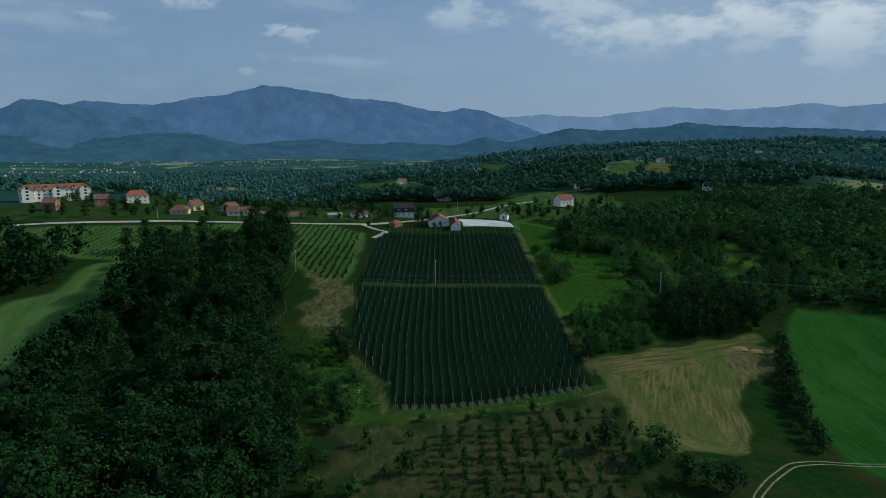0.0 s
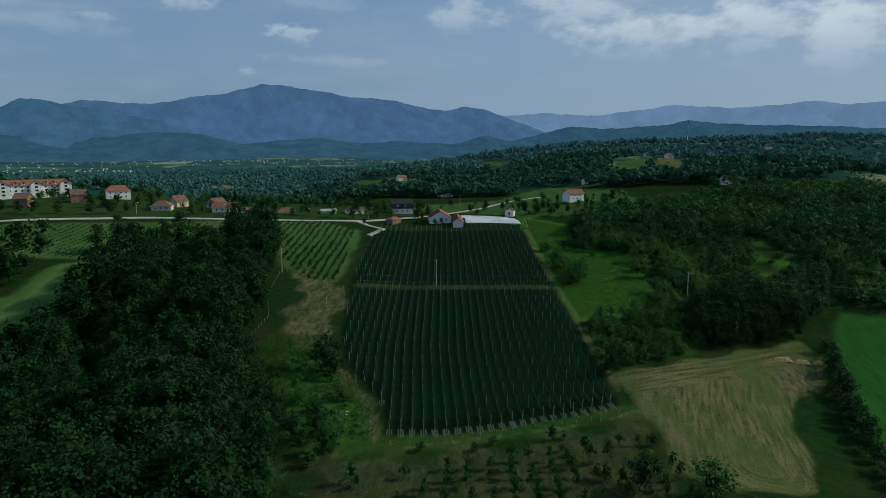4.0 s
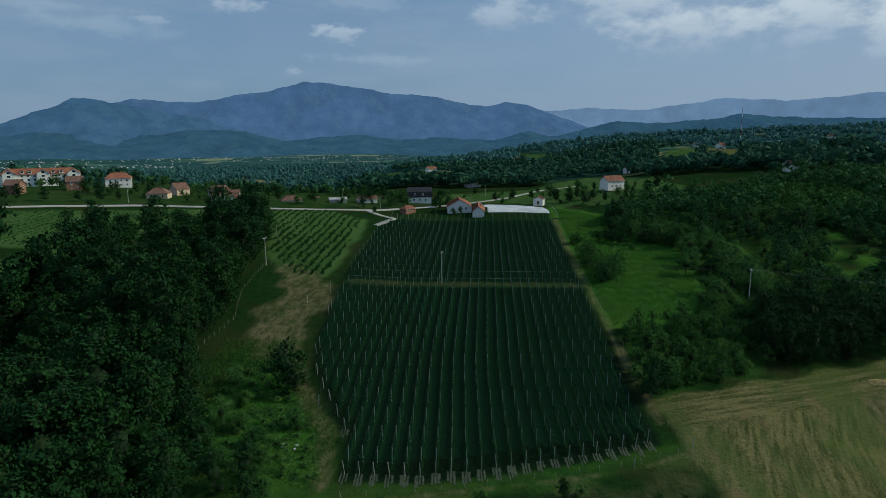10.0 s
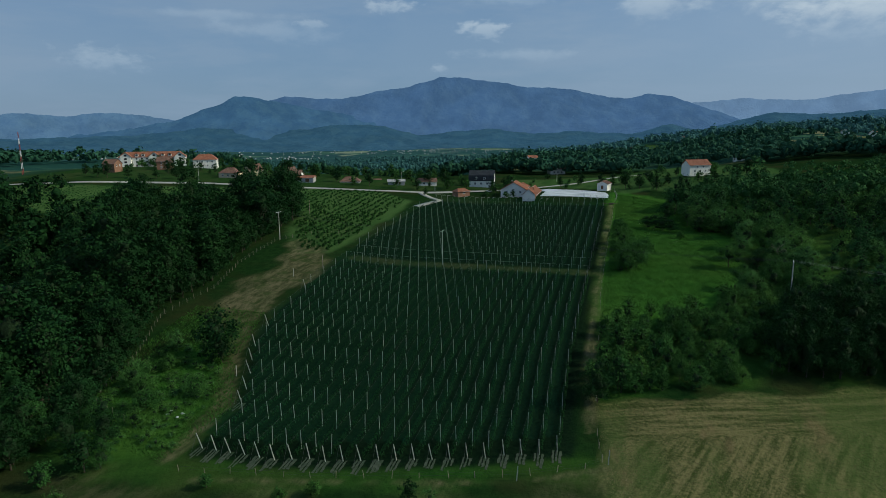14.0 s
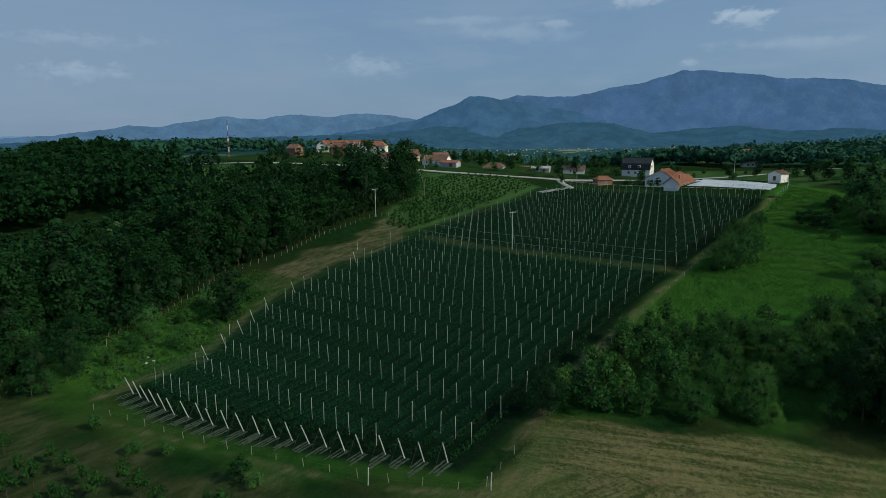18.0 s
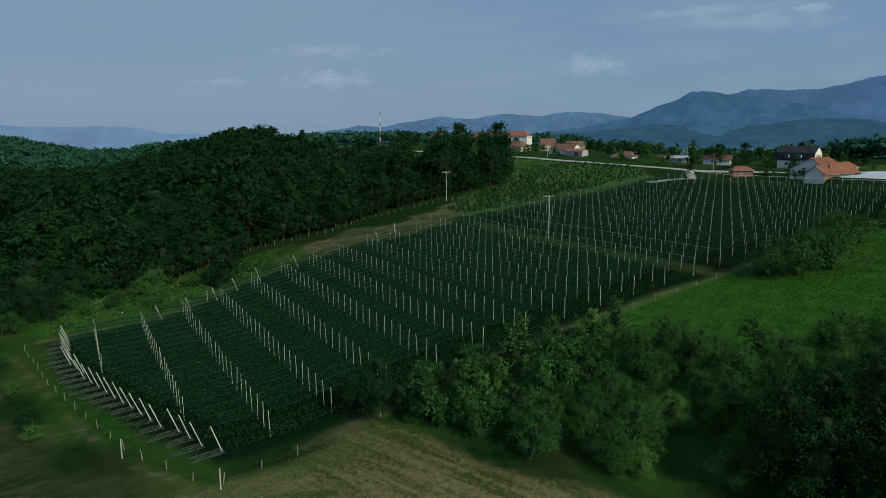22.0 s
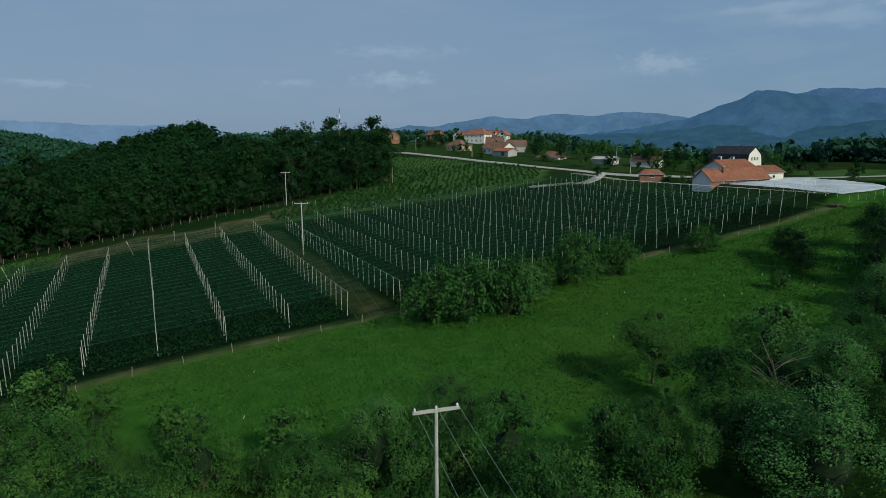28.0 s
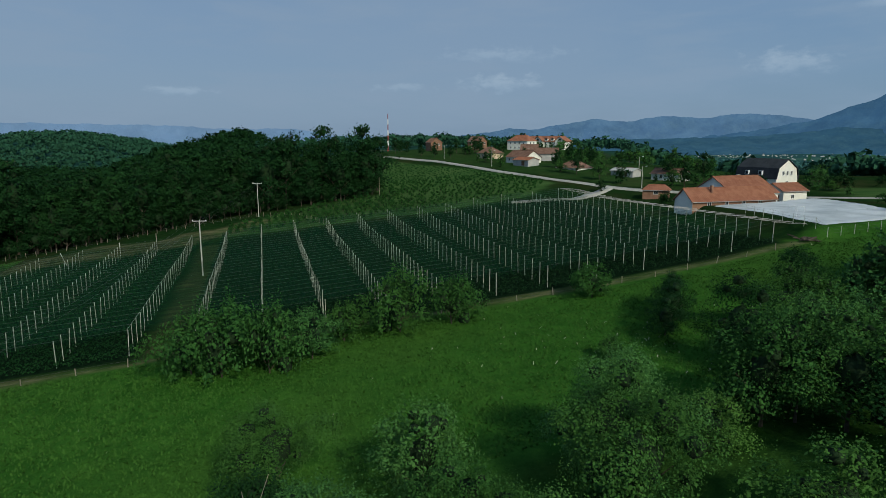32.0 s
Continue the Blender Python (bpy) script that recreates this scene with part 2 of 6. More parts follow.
LEAF_FAR_HAZE = foliage("far_haze_leaves", (0.0336, 0.106, 0.0984), (0.0648, 0.168, 0.154), (0.0624, 0.151, 0.126))
# dark core colour that paints the shade in the gaps of crowns
TWIG_SHADE = plain("inner_twig_shade", (0.00672, 0.0202, 0.0056), (0.0146, 0.0392, 0.0112), 1.5, 0.95, 0.2)
BARK = plain("bark", (0.054, 0.042, 0.03), (0.084, 0.069, 0.054), 1.5, 0.9, 0.03)
CONCRETE = plain("concrete_post", (0.364, 0.364, 0.325), (0.475, 0.475, 0.428), 1.2, 0.85)
TIMBER = plain("weathered_wood", (0.2, 0.17, 0.13), (0.3, 0.26, 0.2), 1.5, 0.85)
WHITE_WALL = plain("white_render", (0.74, 0.72, 0.65), (0.82, 0.8, 0.73), 0.5, 0.85)
CREAM_WALL = plain("cream_render", (0.55, 0.43, 0.29), (0.62, 0.5, 0.35), 0.5, 0.85)
GREY_WALL = plain("grey_render", (0.36, 0.36, 0.36), (0.45, 0.44, 0.42), 0.6, 0.85)
BRICK_WALL = plain("clay_block_wall", (0.216, 0.112, 0.072), (0.288, 0.16, 0.104), 0.8, 0.9)
RED_TILE = plain("orange_clay_tiles", (0.24, 0.0912, 0.0504), (0.32, 0.137, 0.0792), 0.6, 0.75)
OLD_TILE = plain("weathered_clay_tiles", (0.139, 0.076, 0.052), (0.205, 0.12, 0.088), 0.5, 0.85)
DARK_ROOF = plain("charcoal_metal_roof", (0.020, 0.025, 0.028), (0.036, 0.04, 0.046), 0.5, 0.8)
PANE = Mat("window_glass").done((0.02, 0.025, 0.03), 0.1)
FRAME_WHITE = plain("white_frame", (0.75, 0.75, 0.73), (0.8, 0.8, 0.8), 3, 0.5)
DOOR_WOOD = plain("brown_door", (0.13, 0.07, 0.035), (0.18, 0.1, 0.05), 2, 0.6)
SHEET = plain("white_plastic_sheet", (0.34, 0.37, 0.37), (0.58, 0.6, 0.6), 0.13, 0.5, 0.05)
RUT = plain("worn_earth", (0.10, 0.10, 0.065), (0.2, 0.19, 0.14), 0.5, 0.95, 0.03)
GRAVEL = plain("pale_gravel", (0.3, 0.29, 0.25), (0.42, 0.4, 0.36), 0.4, 0.95, 0.04)
WIRE = plain("wire", (0.05, 0.055, 0.055), (0.09, 0.095, 0.095), 1, 0.7)
ROPE = plain("pale_net_edge", (0.22, 0.26, 0.23), (0.32, 0.35, 0.31), 1.5, 0.8)
FABRIC = plain("weed_cover", (0.0232, 0.0435, 0.0174), (0.0638, 0.0754, 0.0522), 1.6, 0.85)
STUBS = plain("dull_straw", (0.10, 0.09, 0.038), (0.2, 0.165, 0.08), 1.2, 0.9)
STRAW = plain("straw", (0.28, 0.2, 0.075), (0.38, 0.28, 0.12), 1.2, 0.9, 0.05)
CAR_PAINT = plain("white_car_paint", (0.75, 0.76, 0.77), (0.8, 0.8, 0.8), 0.5, 0.25)
RUBBER = plain("rubber", (0.02, 0.02, 0.02), (0.04, 0.04, 0.04), 3, 0.8)


def net_material():
    """Dark woven hail net: half of it is air."""
    k = Mat("hail_net", 0.0)
    k.done((0.008, 0.046, 0.024), 0.85)
    clear = k.n.new("ShaderNodeBsdfTransparent")
    both = k.n.new("ShaderNodeMixShader")
    k.put(both.inputs[0], k.span(k.noise(0.06, 2), 0.3, 0.7, 0.12, 0.17))
    k.l.new(clear.outputs[0], both.inputs[1]), k.l.new(k.p.outputs[0], both.inputs[2])
    k.l.new(both.outputs[0], k.n["Material Output"].inputs[0])
    return k.m


NET = net_material()


def ground_material():
    """Grass with stubble, bare earth, lush meadow and tracks laid out by the fields' own masks."""
    k = Mat("land", 0.0)
    grain = k.noise(1.1, 5, 0.65)
    patch = k.noise(0.05, 4, 0.6)
    tuft = k.noise(0.35, 5, 0.7)
    c = k.mix(k.span(tuft, 0.3, 0.72), (0.006, 0.022, 0.006), (0.014, 0.038, 0.010))
    c = k.mix(k.span(patch, 0.42, 0.7, 0, 0.6), c, (0.034, 0.034, 0.014))
    lush = k.mix(k.span(tuft, 0.3, 0.7), (0.021, 0.078, 0.011), (0.040, 0.122, 0.017))
    lush = k.mix(k.span(k.noise(0.02, 3), 0.4, 0.7, 0, 0.55), lush, (0.060, 0.112, 0.02))
    c = k.mix(k.attr("lush"), c, lush)
    crop = k.mix(k.span(k.noise(0.09, 4, 0.6, None, (1.0, 0.22, 1.0), 0.35), 0.3, 0.7), (0.010, 0.056, 0.010), (0.025, 0.092, 0.018))
    crop = k.mix(k.span(k.noise(0.8, 4, 0.7, None, (1.0, 0.16, 1.0), 0.35), 0.45, 0.7, 0, 0.6), crop, (0.034, 0.102, 0.02))
    c = k.mix(k.attr("crop"), c, crop)
    mown = k.mix(k.span(k.noise(0.12, 4, 0.6, None, (1.0, 0.15, 1.0), 0.9), 0.3, 0.7), (0.045, 0.105, 0.028), (0.08, 0.15, 0.045))
    c = k.mix(k.attr("mown"), c, mown)
    where_xyz = k.n.new("ShaderNodeSeparateXYZ")
    k.l.new(k.place(), where_xyz.inputs[0])
    drill = k.n.new("ShaderNodeCombineXYZ")
    k.put(drill.inputs[0], k.attr("swath"))
    k.put(drill.inputs[1], k.math("MULTIPLY", k.math("ADD", where_xyz.outputs[1], k.math("MULTIPLY", where_xyz.outputs[0], 0.5)), 0.075))
    lines = k.noise(0.62, 6, 0.72, drill.outputs[0])
    lines = k.math("ADD", lines, k.math("MULTIPLY", k.math("SUBTRACT", k.noise(1.3, 5, 0.8), 0.5), 0.7))
    stub = k.mix(k.span(lines, 0.36, 0.66), (0.038, 0.054, 0.016), (0.160, 0.145, 0.062))
    stub = k.mix(k.span(grain, 0.5, 0.7, 0, 0.6), stub, (0.045, 0.05, 0.018))
    stub = k.mix(k.span(k.noise(0.045, 4, 0.6, None, (1.0, 0.3, 1.0), -0.2), 0.46, 0.6, 0, 0.6), stub, (0.055, 0.092, 0.024))
    stub = k.mix(k.span(k.noise(0.06, 4, 0.65, None, (1.0, 0.4, 1.0), -0.2), 0.54, 0.68, 0, 0.55), stub, (0.19, 0.125, 0.07))
    c = k.mix(k.attr("straw"), c, stub)
    soil = k.mix(k.span(k.noise(0.5, 6, 0.72, None, (1.0, 0.35, 1.0), 0.1), 0.34, 0.66), (0.042, 0.052, 0.020), (0.165, 0.140, 0.076))
    soil = k.mix(k.span(k.noise(0.2, 4), 0.5, 0.68, 0, 0.7), soil, (0.034, 0.066, 0.016))
    c = k.mix(k.attr("soil"), c, soil)
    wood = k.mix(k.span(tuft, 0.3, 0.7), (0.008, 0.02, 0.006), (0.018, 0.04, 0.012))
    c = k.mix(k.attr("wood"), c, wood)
    # ground between the netted rows darkened to paint their shaded gaps
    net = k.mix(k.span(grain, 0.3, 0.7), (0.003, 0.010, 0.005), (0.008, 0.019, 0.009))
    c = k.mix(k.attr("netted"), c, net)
    cell = k.n.new("ShaderNodeTexVoronoi")
    cell.inputs["Scale"].default_value = 0.011
    k.l.new(k.place(), cell.inputs["Vector"])
    tone = k.n.new("ShaderNodeSeparateColor")
    k.l.new(cell.outputs["Color"], tone.inputs[0])
    # far fields and woods coloured bluer and paler to paint in haze
    far = k.mix(tone.outputs[0], (0.024, 0.078, 0.050), (0.058, 0.125, 0.072))
    far = k.mix(k.span(tone.outputs[1], 0.72, 0.8), far, (0.19, 0.19, 0.10))
    far = k.mix(k.span(k.noise(0.006, 5, 0.6), 0.40, 0.46), far, (0.018, 0.060, 0.048))
    c = k.mix(k.attr("distance"), c, far)
    speck = k.noise(2.0, 5, 0.75)
    c = k.mix(k.span(speck, 0.46, 0.7, 0, 0.2), c, (0.008, 0.028, 0.005))
    k.bump(grain, 0.8, 0.4)
    return k.done(c, 0.95)


LAND = ground_material()


def haze_glow_material(name, low, high, glow, strength):
    """Far slopes, their glow standing in for kilometres of air that scatters skylight; gullies and woods run down them.
    """
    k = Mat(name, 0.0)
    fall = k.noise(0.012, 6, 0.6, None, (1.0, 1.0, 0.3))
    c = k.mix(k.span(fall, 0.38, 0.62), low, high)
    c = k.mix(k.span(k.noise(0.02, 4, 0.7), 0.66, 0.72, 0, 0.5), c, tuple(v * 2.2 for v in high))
    # noise in the glow paints brighter and dimmer slopes
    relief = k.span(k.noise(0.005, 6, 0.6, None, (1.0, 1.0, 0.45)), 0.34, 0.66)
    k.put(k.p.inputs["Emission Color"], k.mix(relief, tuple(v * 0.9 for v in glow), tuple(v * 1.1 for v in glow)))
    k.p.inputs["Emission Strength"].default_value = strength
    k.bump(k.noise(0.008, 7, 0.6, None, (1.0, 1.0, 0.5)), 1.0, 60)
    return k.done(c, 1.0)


# the last colour of each is emitted haze, not the slope's own
MOUNT_NEAR = haze_glow_material("wooded_mountain", (0.010, 0.020, 0.028), (0.024, 0.040, 0.048), (0.050, 0.112, 0.225), 0.92)
MOUNT_SIDE = haze_glow_material("wooded_shoulder", (0.008, 0.018, 0.024), (0.020, 0.038, 0.040), (0.036, 0.096, 0.185), 0.92)
MOUNT_WEST = haze_glow_material("hazy_hills", (0.016, 0.03, 0.036), (0.034, 0.056, 0.06), (0.060, 0.128, 0.235), 0.95)
MOUNT_FAR = haze_glow_material("far_mountain", (0.03, 0.05, 0.07), (0.04, 0.06, 0.08), (0.110, 0.190, 0.310), 1.0)
FOOTHILL = haze_glow_material("wooded_foothill", (0.007, 0.018, 0.020), (0.018, 0.036, 0.034), (0.027, 0.080, 0.142), 0.80)



def valley_haze_material():
    k = Mat("glowing_valley_floor", 0.0)
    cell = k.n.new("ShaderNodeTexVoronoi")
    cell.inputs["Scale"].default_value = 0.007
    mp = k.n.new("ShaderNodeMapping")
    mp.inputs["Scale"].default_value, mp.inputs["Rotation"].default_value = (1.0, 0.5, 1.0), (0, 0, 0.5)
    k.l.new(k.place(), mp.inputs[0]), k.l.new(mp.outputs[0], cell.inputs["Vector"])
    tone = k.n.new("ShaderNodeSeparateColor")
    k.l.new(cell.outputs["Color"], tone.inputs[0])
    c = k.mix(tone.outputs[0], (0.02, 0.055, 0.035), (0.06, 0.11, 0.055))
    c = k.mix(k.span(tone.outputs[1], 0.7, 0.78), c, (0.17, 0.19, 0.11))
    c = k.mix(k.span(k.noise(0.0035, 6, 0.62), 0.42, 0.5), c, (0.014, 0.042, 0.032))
    # bluish emission paints haze over the valley; nothing there shines
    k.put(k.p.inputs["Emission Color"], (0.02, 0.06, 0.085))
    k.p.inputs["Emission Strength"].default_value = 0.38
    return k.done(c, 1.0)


VALLEY_HAZE_GLOW = valley_haze_material()

# ---- small building tools ----


def mesh_from(name, verts, faces, mats, smooth=False, index=None):
    me = bpy.data.meshes.new(name)
    v = np.asarray(verts, np.float32)
    if isinstance(faces, np.ndarray):
        n, w = faces.shape
        me.vertices.add(len(v)), me.loops.add(n * w), me.polygons.add(n)
        me.vertices.foreach_set("co", v.ravel())
        me.loops.foreach_set("vertex_index", faces.ravel().astype(np.int32))
        me.polygons.foreach_set("loop_start", np.arange(0, n * w, w, dtype=np.int32))
    else:
        me.from_pydata([tuple(p) for p in v], [], faces)
    for m in mats if isinstance(mats, (list, tuple)) else (mats,):
        me.materials.append(m)
    if index is not None:
        me.polygons.foreach_set("material_index", np.asarray(index, np.int32))
    if smooth:
        me.polygons.foreach_set("use_smooth", np.ones(len(me.polygons), bool))
    me.update(calc_edges=True)
    return me


def part(name, me, parent, label="", kind=""):
    ob = new(name, me)
    ob.parent = parent
    return tagged(ob, label, kind=kind)


def thing(name, x, y, z=None, turn=0.0, scale=1.0):
    ob = new(name)
    ob.empty_display_size = 0.5
    ob.matrix_basis = pose(x, y, float(land(x, y)) if z is None else z, 0, 0, turn) @ Matrix.Scale(scale, 4)
    return ob


class Shape:
    """Collects boxes, tubes and slabs of one part into one mesh."""

    def __init__(self):
        self.v, self.f = [], []

    def add(self, verts, faces):
        k = len(self.v)
        self.v += [tuple(p) for p in verts]
        self.f += [tuple(i + k for i in f) for f in faces]
        return self

    def box(self, x0, y0, z0, x1, y1, z1):
        v = [(x0, y0, z0), (x1, y0, z0), (x1, y1, z0), (x0, y1, z0), (x0, y0, z1), (x1, y0, z1), (x1, y1, z1), (x0, y1, z1)]
        return self.add(v, [(0, 3, 2, 1), (4, 5, 6, 7), (0, 1, 5, 4), (1, 2, 6, 5), (2, 3, 7, 6), (3, 0, 4, 7)])

    def tube(self, a, b, ra, rb, n=6):
        a, b = Vector(a), Vector(b)
        q = (b - a).to_track_quat("Z", "Y")
        ring = [Vector((math.cos(2 * math.pi * i / n), math.sin(2 * math.pi * i / n), 0)) for i in range(n)]
        v = [a + q @ (r * ra) for r in ring] + [b + q @ (r * rb) for r in ring]
        f = [(i, (i + 1) % n, n + (i + 1) % n, n + i) for i in range(n)]
        return self.add(v, f + [tuple(range(n - 1, -1, -1)), tuple(range(n, 2 * n))])

    def slab(self, pts, thick):
        """A flat polygon with thickness downwards along its normal."""
        p = [Vector(q) for q in pts]
        nrm = (p[1] - p[0]).cross(p[2] - p[0]).normalized() * thick
        n = len(p)
        v = p + [q - nrm for q in p]
        return self.add(v, [tuple(range(n)), tuple(range(2 * n - 1, n - 1, -1))] + [(i, n + i, n + (i + 1) % n, (i + 1) % n) for i in range(n)])

    def mesh(self, name, mat):
        return mesh_from(name, self.v, self.f, mat)


def inside(x, y, pts):
    """Signed distance to a polygon's outline, positive inside."""
    x, y = np.asarray(x, float), np.asarray(y, float)
    best, odd = np.full(x.shape, 1e9), np.zeros(x.shape, bool)
    for (ax, ay), (bx, by) in zip(pts, pts[1:] + pts[:1]):
        t = np.clip(((x - ax) * (bx - ax) + (y - ay) * (by - ay)) / ((bx - ax) ** 2 + (by - ay) ** 2 + 1e-9), 0, 1)
        best = np.minimum(best, np.hypot(x - ax - t * (bx - ax), y - ay - t * (by - ay)))
        odd ^= ((ay > y) != (by > y)) & (x < (bx - ax) * (y - ay) / (by - ay + 1e-12) + ax)
    return np.where(odd, best, -best)


def near_line(x, y, pts):
    best = np.full(np.shape(x), 1e9)
    for (ax, ay), (bx, by) in zip(pts, pts[1:]):
        t = np.clip(((x - ax) * (bx - ax) + (y - ay) * (by - ay)) / ((bx - ax) ** 2 + (by - ay) ** 2), 0, 1)
        best = np.minimum(best, np.hypot(x - ax - t * (bx - ax), y - ay - t * (by - ay)))
    return best


# ---- the lie of the land ----

def sstep(v, a, b):
    k = np.clip((v - a) / (b - a), 0, 1)
    return k * k * (3 - 2 * k)


def hill(x, y, cx, cy, sx, sy, h):
    return h * np.exp(-(((x - cx) / sx) ** 2 + ((y - cy) / sy) ** 2))


def land(x, y):
    """Height of the ground: a slope that climbs from the lower fields to the village, a hollow on either side, a valley beyond."""
    x, y = np.asarray(x, float), np.asarray(y, float)
    z = np.interp(y, (-600, 0, 140, 195, 222, 250, 280, 315, 350, 390, 430, 470, 560, 700, 1000), (-30, -9, -3, -1, -0.3, 4.2, 8.1, 11.2, 14.3, 17.6, 22.2, 24, 26, 25, 20))
    side = np.clip(-20 - x, 0, 240)
    z = z + 0.055 * side * sstep(y, 235, 340)
    z = z - 5 * sstep(-x, 70, 150) * (1 - sstep(y, 230, 330))
    z = z - 9 * sstep(x, 62, 140) * (1 - sstep(y, 235, 310))
    z = z + 7 * sstep(x, 90, 220) * sstep(y, 300, 420)
    z = z + hill(x, y, 110, 520, 70, 60, 7)
    z = z + hill(x, y, -330, 265, 95, 90, 9) + hill(x, y, -362, 572, 85, 55, -8) + hill(x, y, -42, 456, 24, 18, -1.6) + hill(x, y, 40, 450, 30, 16, 0.8)
    yard = sstep(x, 9.5, 13) * (1 - sstep(x, 52.5, 57)) * sstep(y + 0.12 * (x - 13), 438, 442) * (1 - sstep(y, 478, 492))
    z = z + (np.maximum(z, 25.75 + 0.02 * (y - 440)) - z) * yard
    away = np.hypot(x, y - 300)
    bearing = np.degrees(np.arctan2(-x, y))
    z = z + (-18 - z) * sstep(y - 115 * sstep(bearing, 21, 29), 505, 760) * sstep(bearing, 4, 16) * (1 - sstep(bearing, 62, 80))
    z = z + (-18 - z) * sstep(away, 620, 1700) * (0.5 + 0.5 * np.tanh((y - 0.1 * x - 150) / 300))
    z = z + hill(x, y, 850, 1500, 560, 480, 62) + hill(x, y, 260, 1750, 330, 420, 48) + hill(x, y, 1500, 1800, 900, 700, 70)
    z = z + hill(x, y, 260, 1000, 190, 200, 18) + hill(x, y, -950, 20, 380, 230, 58) + hill(x, y, 330, 640, 160, 150, 20)
    rough = 1.4 * np.sin(x / 31 + 1.3 * np.sin(y / 47)) * np.sin(y / 37 + 0.7) * sstep(np.abs(x - 5), 70, 130)
    return z + rough + sstep(away, 500, 1200) * 7 * np.sin(x / 170 + np.sin(y / 130)) * np.cos(y / 190)


# fields, woods and ways, in plan
MEADOW_L = [(-230, 268), (-191, 293), (-190, 328), (-166, 335), (-163, 315), (-163, 276), (-161, 257), (-163, 236), (-172, 205), (-240, 190)]
PLANT = [(-290, 376), (-226, 408), (-157, 431), (-79, 446), (-53, 424), (-51, 320), (-66, 318), (-90, 352), (-98, 380), (-122, 370), (-160, 336), (-195, 333), (-290, 330)]
BROWN = [(-74, 334), (-60, 330), (-50, 318), (-46, 300), (-44, 262), (-47, 252), (-57, 250), (-62, 258), (-65, 290)]
STUBBLE = [(57, 231), (75, 238), (131, 265), (143, 268), (147, 256), (138, 243), (113, 220), (92, 170), (68, 165), (57, 173), (62, 193)]
CROP = [(173, 290), (260, 262), (300, 120), (150, 130), (122, 172), (127, 190), (144, 238), (154, 265)]
MEADOW_R = [(54, 465), (56, 401), (55, 300), (56, 276), (80, 288), (98, 318), (101, 345), (97, 372), (90, 414), (76, 446)]
WOOD_L = [(-30, 95), (-42, 150), (-50, 196), (-62, 222), (-80, 252), (-77, 280), (-86, 305), (-90, 345), (-97, 376), (-122, 366), (-158, 331), (-153, 300), (-152, 258), (-151, 232), (-150, 200), (-160, 160), (-175, 95)]
WOOD_LL = [(-470, 345), (-300, 322), (-194, 326), (-194, 296), (-236, 272), (-250, 235), (-262, 150), (-470, 120)]
THICKET = [(55.5, 229), (60, 232), (75, 241), (100, 256), (131, 269), (146, 273), (150, 296), (128, 306), (109, 318), (104, 320), (100, 310), (91, 292), (77, 285), (62, 277), (57, 264), (56, 250)]
WOOD_R = [(109, 318), (128, 306), (150, 296), (152, 280), (168, 292), (250, 288), (420, 300), (430, 520), (230, 520), (128, 478), (100, 455), (82, 440), (78, 422), (84, 404), (90, 391), (97, 377), (103, 364), (105, 350), (104, 335)]
CLEARING = [(152, 337), (166, 320), (183, 342), (190, 365), (187, 394), (177, 396), (171, 366), (160, 346)]
ORCHARD = [(-17, 193), (0, 192), (20, 197), (38, 203), (55, 211), (53, 240), (51.5, 430), (-42, 433), (-46, 406), (-45, 317), (-42, 281), (-41, 263), (-37, 245), (-26, 223), (-19, 211)]
YARD = [(13.2, 442), (30, 443), (53.5, 437), (53, 452), (51, 466), (40, 474), (20, 482), (5, 486), (6, 478), (13, 466)]
PASTURE = [(50, 480), (60, 466), (104, 472), (150, 500), (150, 560), (60, 580), (-20, 560), (-25, 525), (20, 495)]
SOUTH_GRASS = [(-66, 200), (-44, 236), (-22, 206), (-15, 194), (20, 200), (56, 214), (64, 208), (46, 198), (27, 190), (-14, 180), (-60, 184)]
WEEDS = [(-58, 240), (-47, 244), (-36, 228), (-26, 210), (-20, 194), (-40, 186), (-50, 200), (-60, 220)]
FAR_GREEN = [(218, 850), (282, 975), (331, 1005), (250, 790)]
FAR_TAN = [(252, 786), (333, 1000), (372, 985), (262, 720)]
HILLTOP = [(36, 557), (78, 665), (118, 720), (159, 599), (132, 523), (98, 540)]
RIGHT_LEA = [(240, 545), (299, 556), (335, 545), (385, 545), (368, 513), (280, 508), (252, 498)]
LEFT_LEA = [(-161, 1080), (-36, 880), (-30, 820), (-110, 850)]
FAR_LEA = [(90, 1480), (145, 1300), (100, 1090), (80, 1300)]
VILLAGE = [(-340, 420), (-262, 404), (-195, 434), (-128, 445), (-60, 466), (-20, 500), (-60, 535), (-330, 570)]
ROAD = [(-420, 330), (-262, 401), (-237, 414), (-195, 430), (-159, 437), (-128, 441), (-90, 450), (-62, 461), (-30, 480), (30, 520), (90, 600)]
SPUR = [(-62, 461), (-50, 446), (-40, 434), (-48, 414)]
TRACK = [(66, 110), (81, 145), (90, 155), (103, 167), (114, 171), (140, 172)]
OLD_SOIL = [(-34, 178), (-13, 182), (26, 188), (60, 203), (56, 176), (50, 132), (-26, 132)]
BARE_EDGE = [(118, 226), (139, 246), (133, 252), (116, 240)]
LANE = [(-40, 318), (52, 318)]
SIDE_PATH = [(57, 222), (54.5, 260), (53.5, 320), (53.5, 430)]
LEFT_PATH = [(-20, 190), (-24, 212), (-34, 228), (-44, 250), (-52, 290), (-60, 318)]
SOUTH_PATH = [(-14, 184.5), (27, 194.5), (46, 200), (62, 209)]


def rows_of(*spans):
    return np.concatenate([np.arange(a, b, s) for a, b, s in spans])


